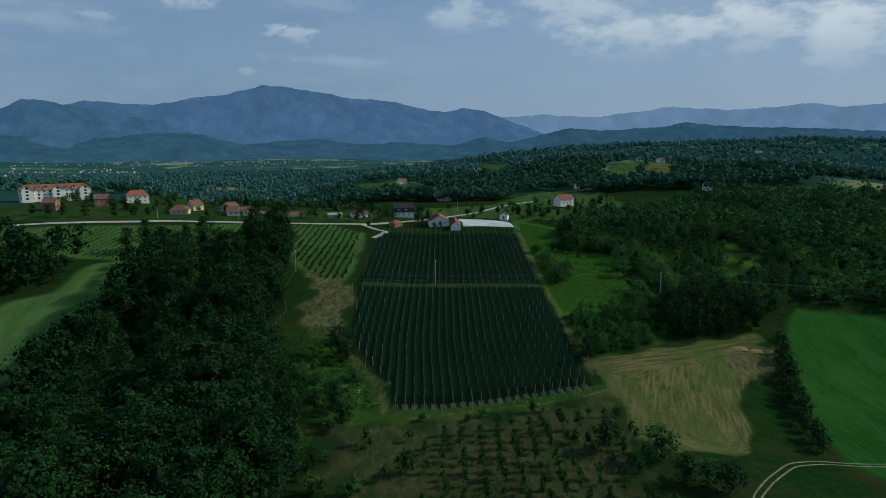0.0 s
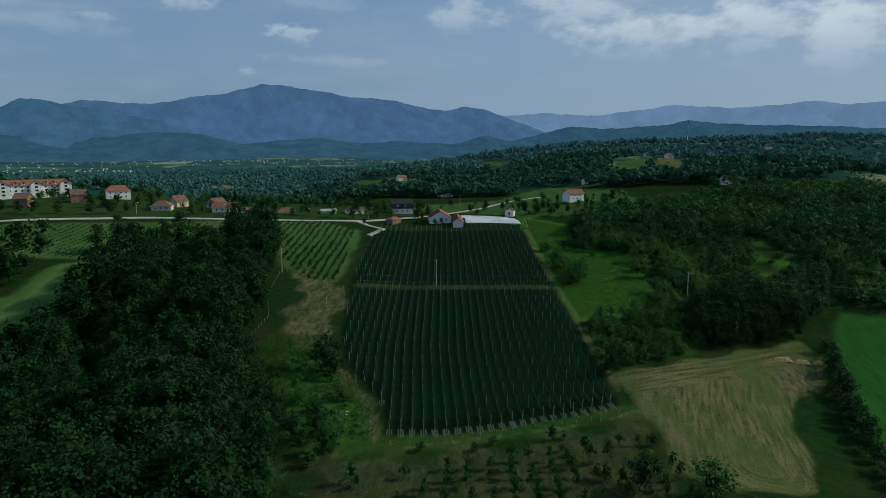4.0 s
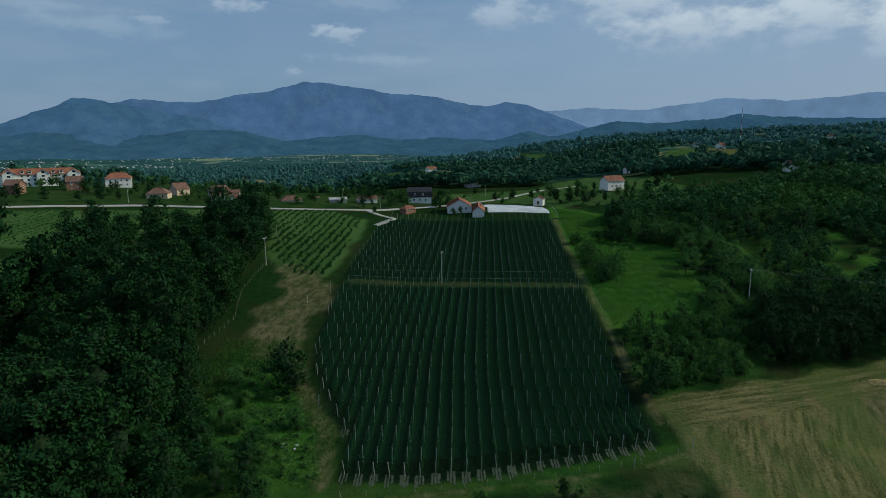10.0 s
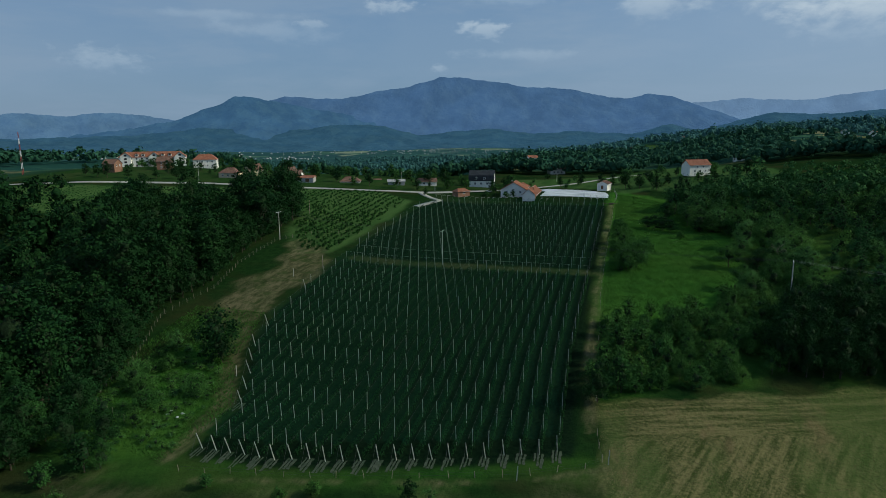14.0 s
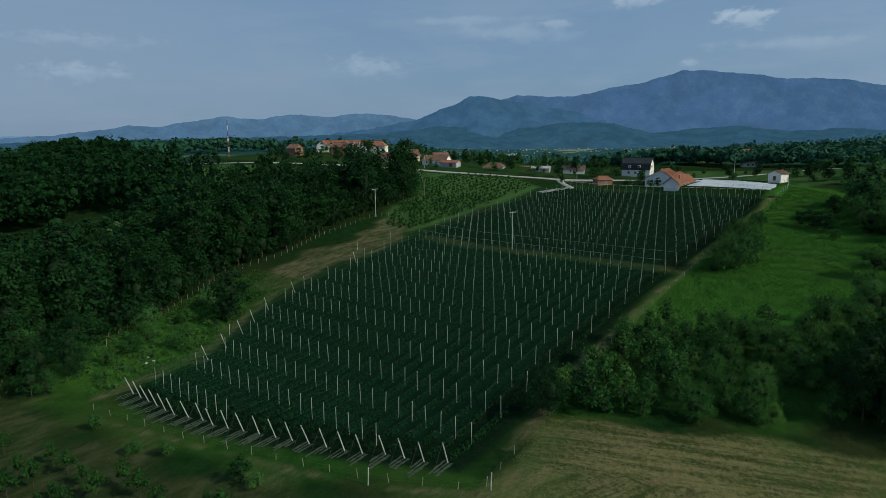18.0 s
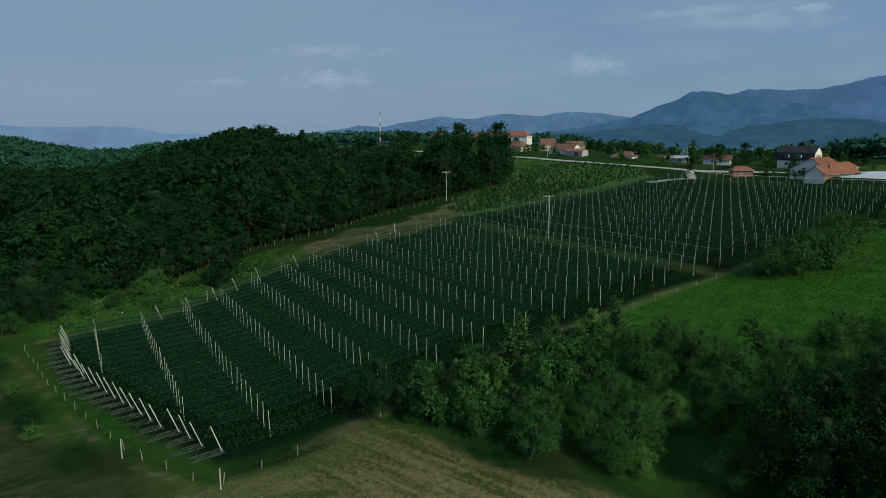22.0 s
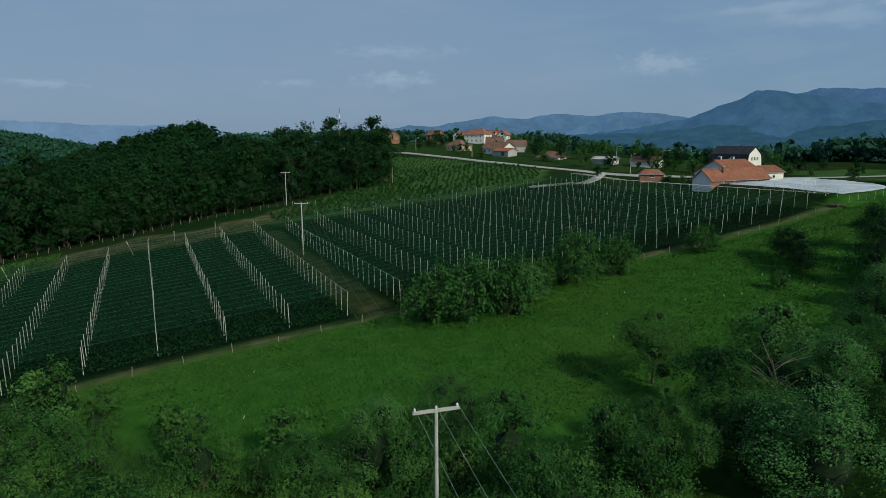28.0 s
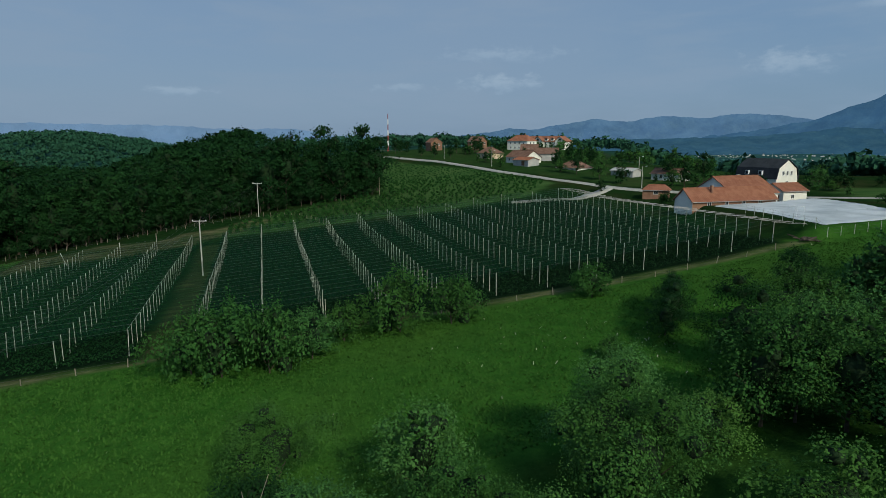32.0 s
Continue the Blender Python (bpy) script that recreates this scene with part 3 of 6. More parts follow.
GX = rows_of((-4950, -1500, 150), (-1500, -500, 40), (-500, -230, 9), (-230, -72, 2.2), (-72, 150, 1.5), (150, 190, 2.2), (190, 420, 7), (420, 700, 18), (700, 1500, 40), (1500, 4951, 150))
GY = rows_of((-2500, -300, 200), (-300, 90, 13), (90, 160, 2.2), (160, 330, 1.5), (330, 470, 2.2), (470, 700, 8), (700, 1100, 12), (1100, 1900, 40), (1900, 4951, 150))


def build_ground():
    X, Y = np.meshgrid(GX, GY)
    Z = land(X, Y)
    nx, ny = len(GX), len(GY)
    i = np.arange(nx * ny).reshape(ny, nx)
    quads = np.stack([i[:-1, :-1], i[:-1, 1:], i[1:, 1:], i[1:, :-1]], -1).reshape(-1, 4)
    me = mesh_from("ground", np.stack([X, Y, Z], -1).reshape(-1, 3), quads, LAND, smooth=True)
    x, y = X.ravel(), Y.ravel()
    wob = 1.6 * np.sin(x / 5.3 + y / 7.1) + 1.3 * np.sin(x / 2.9 - y / 4.1)
    path = np.minimum.reduce([near_line(x, y, SIDE_PATH) + 0.1, near_line(x, y, LEFT_PATH) - 0.6, near_line(x, y, SOUTH_PATH) + 0.9])
    across = (x - 82 - 0.32 * np.maximum(0, y - 178) - 0.002 * np.maximum(0, y - 205) ** 2) * 0.97
    head = near_line(x, y, [(57, 231), (75, 238), (131, 265), (146, 268)])
    meadows = np.maximum.reduce([inside(x, y, q) for q in (FAR_GREEN, HILLTOP, RIGHT_LEA, LEFT_LEA, FAR_LEA)])
    tan = inside(x, y, FAR_TAN)
    masks = {
        "lush": sstep(np.maximum.reduce([inside(x, y, MEADOW_R) + 4, np.minimum(inside(x, y, CLEARING), 0.0), inside(x, y, WEEDS)]) + wob, -2, 3) + 0.42 * sstep(np.maximum.reduce([inside(x, y, SOUTH_GRASS), inside(x, y, THICKET), np.minimum(inside(x, y, WOOD_R), 165 - x)]) + wob, -2, 4),
        "crop": sstep(inside(x, y, CROP) + wob * 0.4, -2, 2),
        "mown": np.maximum(sstep(inside(x, y, MEADOW_L) + wob, -2, 3), np.maximum(0.72 * sstep(inside(x, y, PLANT) + 0.5 * wob, -2, 2), np.maximum(0.6 * sstep(np.maximum(inside(x, y, PASTURE), meadows - 2) + wob, -2, 3), 0.22 * sstep(inside(x, y, VILLAGE) + wob, -2, 3)))),
        "straw": np.maximum(sstep(inside(x, y, STUBBLE) + wob * 0.5, -1, 1), sstep(tan, -4, 4)),
        "soil": np.maximum.reduce([0.72 * sstep(inside(x, y, BROWN) + 1.8 * wob, -3, 4), 0.7 * sstep(1.5 - path + 0.2 * wob, -0.3, 0.8), 0.26 * sstep(3.2 - near_line(x, y, LANE) + 0.2 * wob, -0.5, 1.2), 0.27 * sstep(inside(x, y, OLD_SOIL) + 2 * wob, -4, 4), 0.9 * sstep(inside(x, y, BARE_EDGE) + wob, -2, 2)]),
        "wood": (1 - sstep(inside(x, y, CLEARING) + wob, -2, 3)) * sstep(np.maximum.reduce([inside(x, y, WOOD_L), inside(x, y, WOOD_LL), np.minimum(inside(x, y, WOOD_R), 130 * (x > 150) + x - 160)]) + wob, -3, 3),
        "swath": np.where(head < 12.5, head, np.where(y > 178, np.abs(across), np.hypot(across, y - 178))),
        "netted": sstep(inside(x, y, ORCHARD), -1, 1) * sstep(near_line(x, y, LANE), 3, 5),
        "distance": sstep(np.hypot(x - 20, y - 300), 330, 480) * (1 - sstep(np.maximum.reduce([meadows, tan, inside(x, y, VILLAGE)]), -4, 4)),
    }
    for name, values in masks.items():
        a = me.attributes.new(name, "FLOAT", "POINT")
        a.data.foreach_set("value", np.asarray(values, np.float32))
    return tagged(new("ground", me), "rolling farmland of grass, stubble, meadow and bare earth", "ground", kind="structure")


build_ground()


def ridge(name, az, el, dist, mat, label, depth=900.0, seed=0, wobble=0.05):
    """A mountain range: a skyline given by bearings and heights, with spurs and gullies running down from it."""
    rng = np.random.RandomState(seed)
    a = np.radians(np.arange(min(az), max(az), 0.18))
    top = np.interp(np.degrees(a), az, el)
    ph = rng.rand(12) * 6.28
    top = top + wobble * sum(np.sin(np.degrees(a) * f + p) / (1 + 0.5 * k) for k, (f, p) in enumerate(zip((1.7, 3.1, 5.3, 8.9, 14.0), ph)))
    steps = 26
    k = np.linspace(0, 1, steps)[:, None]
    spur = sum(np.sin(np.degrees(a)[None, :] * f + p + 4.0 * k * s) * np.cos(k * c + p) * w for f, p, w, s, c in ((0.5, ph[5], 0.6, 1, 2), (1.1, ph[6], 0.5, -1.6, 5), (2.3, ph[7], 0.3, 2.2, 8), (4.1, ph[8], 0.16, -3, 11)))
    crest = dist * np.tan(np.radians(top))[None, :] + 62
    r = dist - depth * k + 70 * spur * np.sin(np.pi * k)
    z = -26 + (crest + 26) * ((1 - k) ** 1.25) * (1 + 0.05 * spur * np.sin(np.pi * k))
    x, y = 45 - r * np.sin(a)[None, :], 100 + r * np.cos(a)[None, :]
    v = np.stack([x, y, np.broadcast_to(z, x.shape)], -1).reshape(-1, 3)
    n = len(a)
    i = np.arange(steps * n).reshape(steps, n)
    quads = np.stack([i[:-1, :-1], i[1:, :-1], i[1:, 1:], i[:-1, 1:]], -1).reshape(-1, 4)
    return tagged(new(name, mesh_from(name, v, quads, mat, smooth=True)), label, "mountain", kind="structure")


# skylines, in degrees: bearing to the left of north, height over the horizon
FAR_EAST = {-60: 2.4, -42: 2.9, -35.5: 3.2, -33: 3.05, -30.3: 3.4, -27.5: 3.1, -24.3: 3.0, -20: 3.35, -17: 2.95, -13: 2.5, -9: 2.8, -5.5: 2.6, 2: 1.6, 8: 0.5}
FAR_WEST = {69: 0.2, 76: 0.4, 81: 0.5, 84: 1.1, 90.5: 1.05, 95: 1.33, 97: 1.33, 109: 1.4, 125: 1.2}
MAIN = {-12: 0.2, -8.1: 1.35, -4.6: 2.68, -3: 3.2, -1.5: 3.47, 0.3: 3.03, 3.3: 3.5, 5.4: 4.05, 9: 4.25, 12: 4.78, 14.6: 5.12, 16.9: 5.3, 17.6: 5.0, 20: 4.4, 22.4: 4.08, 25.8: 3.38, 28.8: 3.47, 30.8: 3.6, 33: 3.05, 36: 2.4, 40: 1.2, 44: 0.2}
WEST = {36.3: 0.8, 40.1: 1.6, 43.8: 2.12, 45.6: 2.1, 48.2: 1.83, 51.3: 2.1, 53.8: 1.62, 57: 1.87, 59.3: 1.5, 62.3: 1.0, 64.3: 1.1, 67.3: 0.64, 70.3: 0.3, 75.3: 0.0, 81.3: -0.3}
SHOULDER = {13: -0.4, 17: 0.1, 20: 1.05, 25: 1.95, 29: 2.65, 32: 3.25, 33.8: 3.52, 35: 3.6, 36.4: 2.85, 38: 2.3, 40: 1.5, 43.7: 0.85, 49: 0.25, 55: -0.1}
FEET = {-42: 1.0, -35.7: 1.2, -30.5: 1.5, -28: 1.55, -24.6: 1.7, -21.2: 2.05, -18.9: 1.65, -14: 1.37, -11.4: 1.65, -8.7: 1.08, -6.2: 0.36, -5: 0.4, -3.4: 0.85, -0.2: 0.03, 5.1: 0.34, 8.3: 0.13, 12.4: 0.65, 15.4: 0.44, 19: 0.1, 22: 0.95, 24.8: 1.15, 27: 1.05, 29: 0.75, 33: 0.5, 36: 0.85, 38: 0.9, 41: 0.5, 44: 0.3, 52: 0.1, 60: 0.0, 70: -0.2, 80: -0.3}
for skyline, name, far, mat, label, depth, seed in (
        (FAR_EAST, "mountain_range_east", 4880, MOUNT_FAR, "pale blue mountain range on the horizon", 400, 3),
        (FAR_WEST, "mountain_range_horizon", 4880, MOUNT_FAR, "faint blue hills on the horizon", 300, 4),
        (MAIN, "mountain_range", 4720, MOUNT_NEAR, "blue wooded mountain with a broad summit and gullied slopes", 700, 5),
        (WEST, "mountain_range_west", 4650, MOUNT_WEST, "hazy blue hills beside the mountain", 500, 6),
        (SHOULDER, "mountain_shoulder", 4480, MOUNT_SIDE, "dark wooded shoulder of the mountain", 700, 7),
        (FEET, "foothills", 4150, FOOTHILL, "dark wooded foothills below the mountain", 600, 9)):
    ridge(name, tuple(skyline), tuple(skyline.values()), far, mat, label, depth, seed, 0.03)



def glowing_valley_floor():
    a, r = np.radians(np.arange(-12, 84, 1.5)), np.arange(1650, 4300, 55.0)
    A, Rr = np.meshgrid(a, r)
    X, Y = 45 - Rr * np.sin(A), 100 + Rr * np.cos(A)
    # extra sheet above the ground, added to carry the haze glow
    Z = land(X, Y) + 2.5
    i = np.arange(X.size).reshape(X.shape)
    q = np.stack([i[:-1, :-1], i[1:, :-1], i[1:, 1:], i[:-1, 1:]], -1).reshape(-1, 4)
    tagged(new("backdrop_valley", mesh_from("backdrop_valley", np.stack([X, Y, Z], -1).reshape(-1, 3), q, VALLEY_HAZE_GLOW, smooth=True)), "valley floor of fields and woods with haze painted as glow", "valley", kind="structure")
    rng = np.random.RandomState(77)
    s = Shape()
    towns = ((33, 2500, 5, 300), (24, 3200, 5, 320), (16, 3300, 3, 260), (9, 2900, 3, 250), (52, 2900, 5, 300), (44, 3300, 4, 250), (38, 3000, 6, 500), (60, 3200, 4, 300))
    for az, rr, wa, wr in towns:
        for _ in range(70):
            th, d = radians(az + wa * rng.normal() * 0.8), rr + wr * rng.normal() * 0.8
            x, y = 45 - d * math.sin(th), 100 + d * math.cos(th)
            z, w, l, h = float(land(x, y)) + 2, 1.2 + 1.6 * rng.rand(), 1.5 + 2.6 * rng.rand(), 1.2 + 1.8 * rng.rand()
            s.box(x - w, y - l, z - 2, x + w, y + l, z + h)
            s.add([(x - w, y - l, z + h), (x + w, y - l, z + h), (x + w, y + l, z + h), (x - w, y + l, z + h), (x, y - l, z + h + 1.5), (x, y + l, z + h + 1.5)], [(0, 1, 4), (2, 3, 5), (1, 2, 5, 4), (3, 0, 4, 5)])
    tagged(new("valley_town", s.mesh("valley_town", GREY_WALL)), "scattered pale houses of distant valley towns", "town", kind="stuff")


glowing_valley_floor()

# ---- trees ----


def leaf_cloud(rng, centres, radii, count, size, squash=0.85, each=7):
    """Sprays of small leaves over the skins of several lobes. Returns quads."""
    centres, radii = np.asarray(centres, float), np.asarray(radii, float)
    w = radii ** 2
    m = count // each
    pick = rng.choice(len(radii), m, p=w / w.sum())
    d = rng.normal(size=(m, 3))
    d[:, 2] = np.abs(d[:, 2]) * 1.1 - 0.38
    d /= np.linalg.norm(d, axis=1)[:, None]
    r = radii[pick] * (0.8 + 0.28 * rng.rand(m))
    spray = centres[pick] + d * r[:, None] * np.array((1, 1, squash))
    reach = np.repeat(radii[pick] * 0.13 + size * 0.5, each)[:, None]
    d, p = np.repeat(d, each, 0), np.repeat(spray, each, 0)
    n = len(p)
    p = p + rng.normal(size=(n, 3)) * reach * np.array((1, 1, 0.8)) + d * reach * 0.8 * rng.rand(n, 1)
    nrm = d + np.repeat(rng.normal(scale=0.42, size=(m, 3)), each, 0) + rng.normal(scale=0.3, size=(n, 3)) + np.array((0, 0, 0.3))
    nrm /= np.linalg.norm(nrm, axis=1)[:, None]
    u = np.cross(nrm, rng.normal(size=(n, 3)))
    u /= np.linalg.norm(u, axis=1)[:, None]
    v = np.cross(nrm, u)
    s = (size * (0.5 + 0.9 * rng.rand(n)))[:, None]
    q = np.stack([p - u * s * 0.62, p + v * s * 0.42 - nrm * s * 0.12, p + u * s * 0.62, p - v * s * 0.42 - nrm * s * 0.12], 1)
    return q.reshape(-1, 3), np.arange(n * 4).reshape(-1, 4)


def shoot_leaves(rng, centres, radii, count, size, reach):
    """Leafy young shoots that stand out of the lobes, upwards and outwards."""
    centres, radii = np.asarray(centres, float), np.asarray(radii, float)
    each = 14
    m = max(1, count // each)
    pick = rng.choice(len(radii), m)
    d = rng.normal(size=(m, 3))
    d[:, 2] = np.abs(d[:, 2]) + 0.15
    d /= np.linalg.norm(d, axis=1)[:, None]
    root = centres[pick] + d * radii[pick][:, None] * 0.85
    way = d * 0.7 + np.array((0, 0, 0.75)) + rng.normal(scale=0.22, size=(m, 3))
    way /= np.linalg.norm(way, axis=1)[:, None]
    long = reach * (0.45 + 0.9 * rng.rand(m) ** 1.4)
    k = np.tile(np.linspace(0.0, 1.0, each), m)
    at = np.repeat(np.arange(m), each)
    n = m * each
    p = root[at] + way[at] * (long[at] * k)[:, None] + rng.normal(size=(n, 3)) * (size * (0.85 - 0.5 * k))[:, None]
    nrm = d[at] * 0.6 + rng.normal(scale=0.6, size=(n, 3)) + np.array((0, 0, 0.4))
    nrm /= np.linalg.norm(nrm, axis=1)[:, None]
    u = np.cross(nrm, rng.normal(size=(n, 3)))
    u /= np.linalg.norm(u, axis=1)[:, None]
    v = np.cross(nrm, u)
    s = (size * (0.55 + 0.7 * rng.rand(n)) * (1.05 - 0.4 * k))[:, None]
    q = np.stack([p - u * s * 0.62, p + v * s * 0.42, p + u * s * 0.62, p - v * s * 0.42], 1)
    return q.reshape(-1, 3), np.arange(n * 4).reshape(-1, 4)


def ball(rng, c, r, squash, rings=4, seg=7):
    """A rough inner mass that stands in for twigs and shaded leaves."""
    v, f = [], []
    for i in range(rings + 1):
        th = math.pi * i / rings
        for j in range(seg):
            ph = 2 * math.pi * (j + 0.5 * (i % 2)) / seg
            k = r * (0.82 + 0.3 * rng.rand())
            v.append((c[0] + k * math.sin(th) * math.cos(ph), c[1] + k * math.sin(th) * math.sin(ph), c[2] + k * squash * math.cos(th)))
    for i in range(rings):
        for j in range(seg):
            a, b = i * seg + j, i * seg + (j + 1) % seg
            f.append((a, a + seg, b + seg, b))
    return np.array(v), np.array(f)


def crown_mesh(name, rng, height, width, base, lobes, leaves, size, mat, spread=0.62, cores=6, shoots=0.0):
    """A crown of many lobes of unequal size, some of them reaching out, with an uneven outline."""
    cs, rs = [], []
    tall = height - base
    skew = rng.normal(size=2) * width * 0.06
    for i in range(lobes):
        h = (i + 0.5) / lobes
        ang = i * 2.4 + 1.4 * rng.rand()
        rad = width * 0.5 * spread * math.sin(math.pi * (0.15 + 0.8 * h) ** 0.9) * (0.35 + 0.9 * rng.rand() ** 0.7)
        cs.append((rad * math.cos(ang) + skew[0] * h, rad * math.sin(ang) + skew[1] * h, base + tall * (0.12 + 0.74 * h + 0.07 * rng.normal())))
        rs.append(width * (0.10 + 0.17 * rng.rand()) * (1.1 - 0.4 * h))
    v, f = leaf_cloud(rng, cs, rs, int(leaves * (1 - shoots)), size)
    vs, fs, k = [v], [f], len(v)
    if shoots:
        sv, sf = shoot_leaves(rng, cs, rs, int(leaves * shoots), size, width * 0.2)
        vs.append(sv), fs.append(sf + k)
        k += len(sv)
        f = np.concatenate([f, sf])
    # dark cores added inside the lobes as painted inner shade
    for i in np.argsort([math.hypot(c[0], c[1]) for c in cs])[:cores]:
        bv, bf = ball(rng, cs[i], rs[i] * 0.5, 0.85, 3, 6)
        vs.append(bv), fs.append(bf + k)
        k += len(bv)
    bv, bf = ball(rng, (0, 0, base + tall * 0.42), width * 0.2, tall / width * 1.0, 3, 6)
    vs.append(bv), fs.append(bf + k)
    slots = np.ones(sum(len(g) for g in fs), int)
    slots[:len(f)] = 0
    return mesh_from(name, np.concatenate(vs), np.concatenate(fs), (mat, TWIG_SHADE), index=slots)


def trunk_mesh(rng, height, base, radius, limbs=5):
    s = Shape()
    lean = (rng.rand() - 0.5) * 0.6
    top = (lean, (rng.rand() - 0.5) * 0.6, base + (height - base) * 0.5)
    mid = (lean * 0.4, 0, base * 0.8 + 0.2)
    s.tube((0, 0, -0.6), mid, radius * 1.3, radius * 0.85, 7)
    s.tube(mid, top, radius * 0.85, radius * 0.3, 6)
    for i in range(limbs):
        a = i * 2.4 + rng.rand()
        z0 = base * 0.8 + (height - base) * 0.3 * i / limbs
        r = (height - base) * 0.28 * (0.7 + 0.5 * rng.rand())
        s.tube((lean * 0.4, 0, z0), (r * math.cos(a), r * math.sin(a), z0 + r * 0.9), radius * 0.4, radius * 0.12, 5)
    return s.mesh("trunk", BARK)


def tree_kind(seed, height, width, base, lobes, leaves, size, mat, radius, spread=0.62, cores=6, shoots=0.0):
    rng = np.random.RandomState(seed)
    return trunk_mesh(rng, height, base, radius), crown_mesh("crown", rng, height, width, base, lobes, leaves, size, mat, spread, cores, shoots)


def plant_tree(kind, name, x, y, scale, turn, label, category="tree", group="", stretch=1.0, wide=1.0):
    t = thing(name, x, y, None, turn)
    t.matrix_basis = t.matrix_basis @ Matrix.Diagonal((scale * wide, scale, scale * stretch, 1))
    part("trunk", kind[0], t), part("crown", kind[1], t)
    return tagged(t, label, category, group)


def kinds_of(seed, shapes, lobes, leaves, size, radius, spread, cores=6, shoots=0.0):
    return [tree_kind(seed + i, h, w, b, lobes, leaves, size, m, radius, spread, cores, shoots) for i, (h, w, b, m) in enumerate(shapes)]


OAKS = kinds_of(10, ((21, 11.5, 3, LEAF_WOOD), (18, 10, 2.5, LEAF_WOOD), (24, 12, 3.5, LEAF_WOOD), (20, 9, 3, LEAF_WOOD), (16, 11.5, 2, LEAF_WOOD)), 30, 2100, 0.62, 0.32, 0.78, 11, 0.12)
SCRUB_SHAPES = ((7, 6, 0.5, LEAF_BUSH), (6, 5.8, 0.3, LEAF_BUSH), (8, 6.2, 0.7, LEAF_WOOD), (6.5, 5.5, 0.4, LEAF_PALE), (9, 6.5, 0.9, LEAF_BUSH), (5.5, 6, 0.2, LEAF_LIME))
SCRUB = kinds_of(30, SCRUB_SHAPES, 18, 900, 0.42, 0.13, 0.8, 7, 0.3)
FINE = kinds_of(40, SCRUB_SHAPES, 24, 6000, 0.175, 0.13, 0.9, 9, 0.32)
NEAR = kinds_of(200, ((7.4, 6.6, 0.6, LEAF_PALE), (7.6, 6.0, 0.8, LEAF_BUSH), (6.4, 6.6, 0.4, LEAF_LIME)), 14, 15000, 0.105, 0.14, 0.95, 10, 0.16)
MIDDLE = kinds_of(46, ((10, 8, 0.6, LEAF_WOOD), (11.5, 8.5, 0.8, LEAF_WOOD), (9, 8.5, 0.4, LEAF_BUSH)), 28, 5600, 0.2, 0.18, 0.8, 12, 0.15)
HILL_TREES = kinds_of(146, ((10, 8, 0.6, LEAF_HILL), (11.5, 8.5, 0.8, LEAF_HILL), (9, 8.5, 0.4, LEAF_BUSH)), 28, 1500, 0.42, 0.18, 0.8, 12, 0.15)
COARSE = kinds_of(90, ((9, 8, 0.8, LEAF_HILL), (8, 7.5, 0.6, LEAF_HILL), (11, 8.5, 1.2, LEAF_HILL), (7, 7.5, 0.6, LEAF_BUSH), (6, 7, 0.4, LEAF_BUSH)), 12, 210, 0.85, 0.2, 0.75, 3)
ROUGH = kinds_of(80, ((21, 11.5, 4, LEAF_WOOD), (18, 10, 3.5, LEAF_WOOD), (23, 12, 5, LEAF_WOOD)), 16, 330, 1.25, 0.3, 0.76, 5)
BUSHES = kinds_of(57, ((3.6, 4.8, 0.1, LEAF_BUSH), (4.2, 4.4, 0.2, LEAF_PALE), (3.2, 3.6, 0.1, LEAF_BUSH)), 16, 3600, 0.17, 0.07, 0.95, 8, 0.25)
WEED = kinds_of(64, ((1.6, 2.4, 0.0, LEAF_BUSH), (1.2, 2.2, 0.0, LEAF_PALE), (2.0, 2.2, 0.0, LEAF_LIME)), 8, 420, 0.17, 0.03, 0.9, 3, 0.3)
FRUITS = kinds_of(60, ((3.6, 2.6, 0.8, LEAF_FRUIT), (4.2, 2.8, 0.9, LEAF_FRUIT), (3.2, 2.4, 0.7, LEAF_FRUIT)), 9, 460, 0.27, 0.06, 0.72, 2, 0.35)
YOUNG = kinds_of(70, ((2.5, 1.7, 0.4, LEAF_FRUIT), (2.3, 1.8, 0.3, LEAF_FRUIT), (2.7, 1.6, 0.4, LEAF_FRUIT)), 5, 119, 0.34, 0.04, 0.62, 1)


def scatter(rng, poly, step, jitter=0.42):
    xs, ys = zip(*poly)
    out = []
    for x in np.arange(min(xs), max(xs), step):
        for y in np.arange(min(ys), max(ys), step):
            out.append((x + step * jitter * 2 * (rng.rand() - 0.5) + step * 0.5 * (int(y / step) % 2), y + step * jitter * 2 * (rng.rand() - 0.5)))
    p = np.array(out)
    return p[inside(p[:, 0], p[:, 1], poly) > 0]


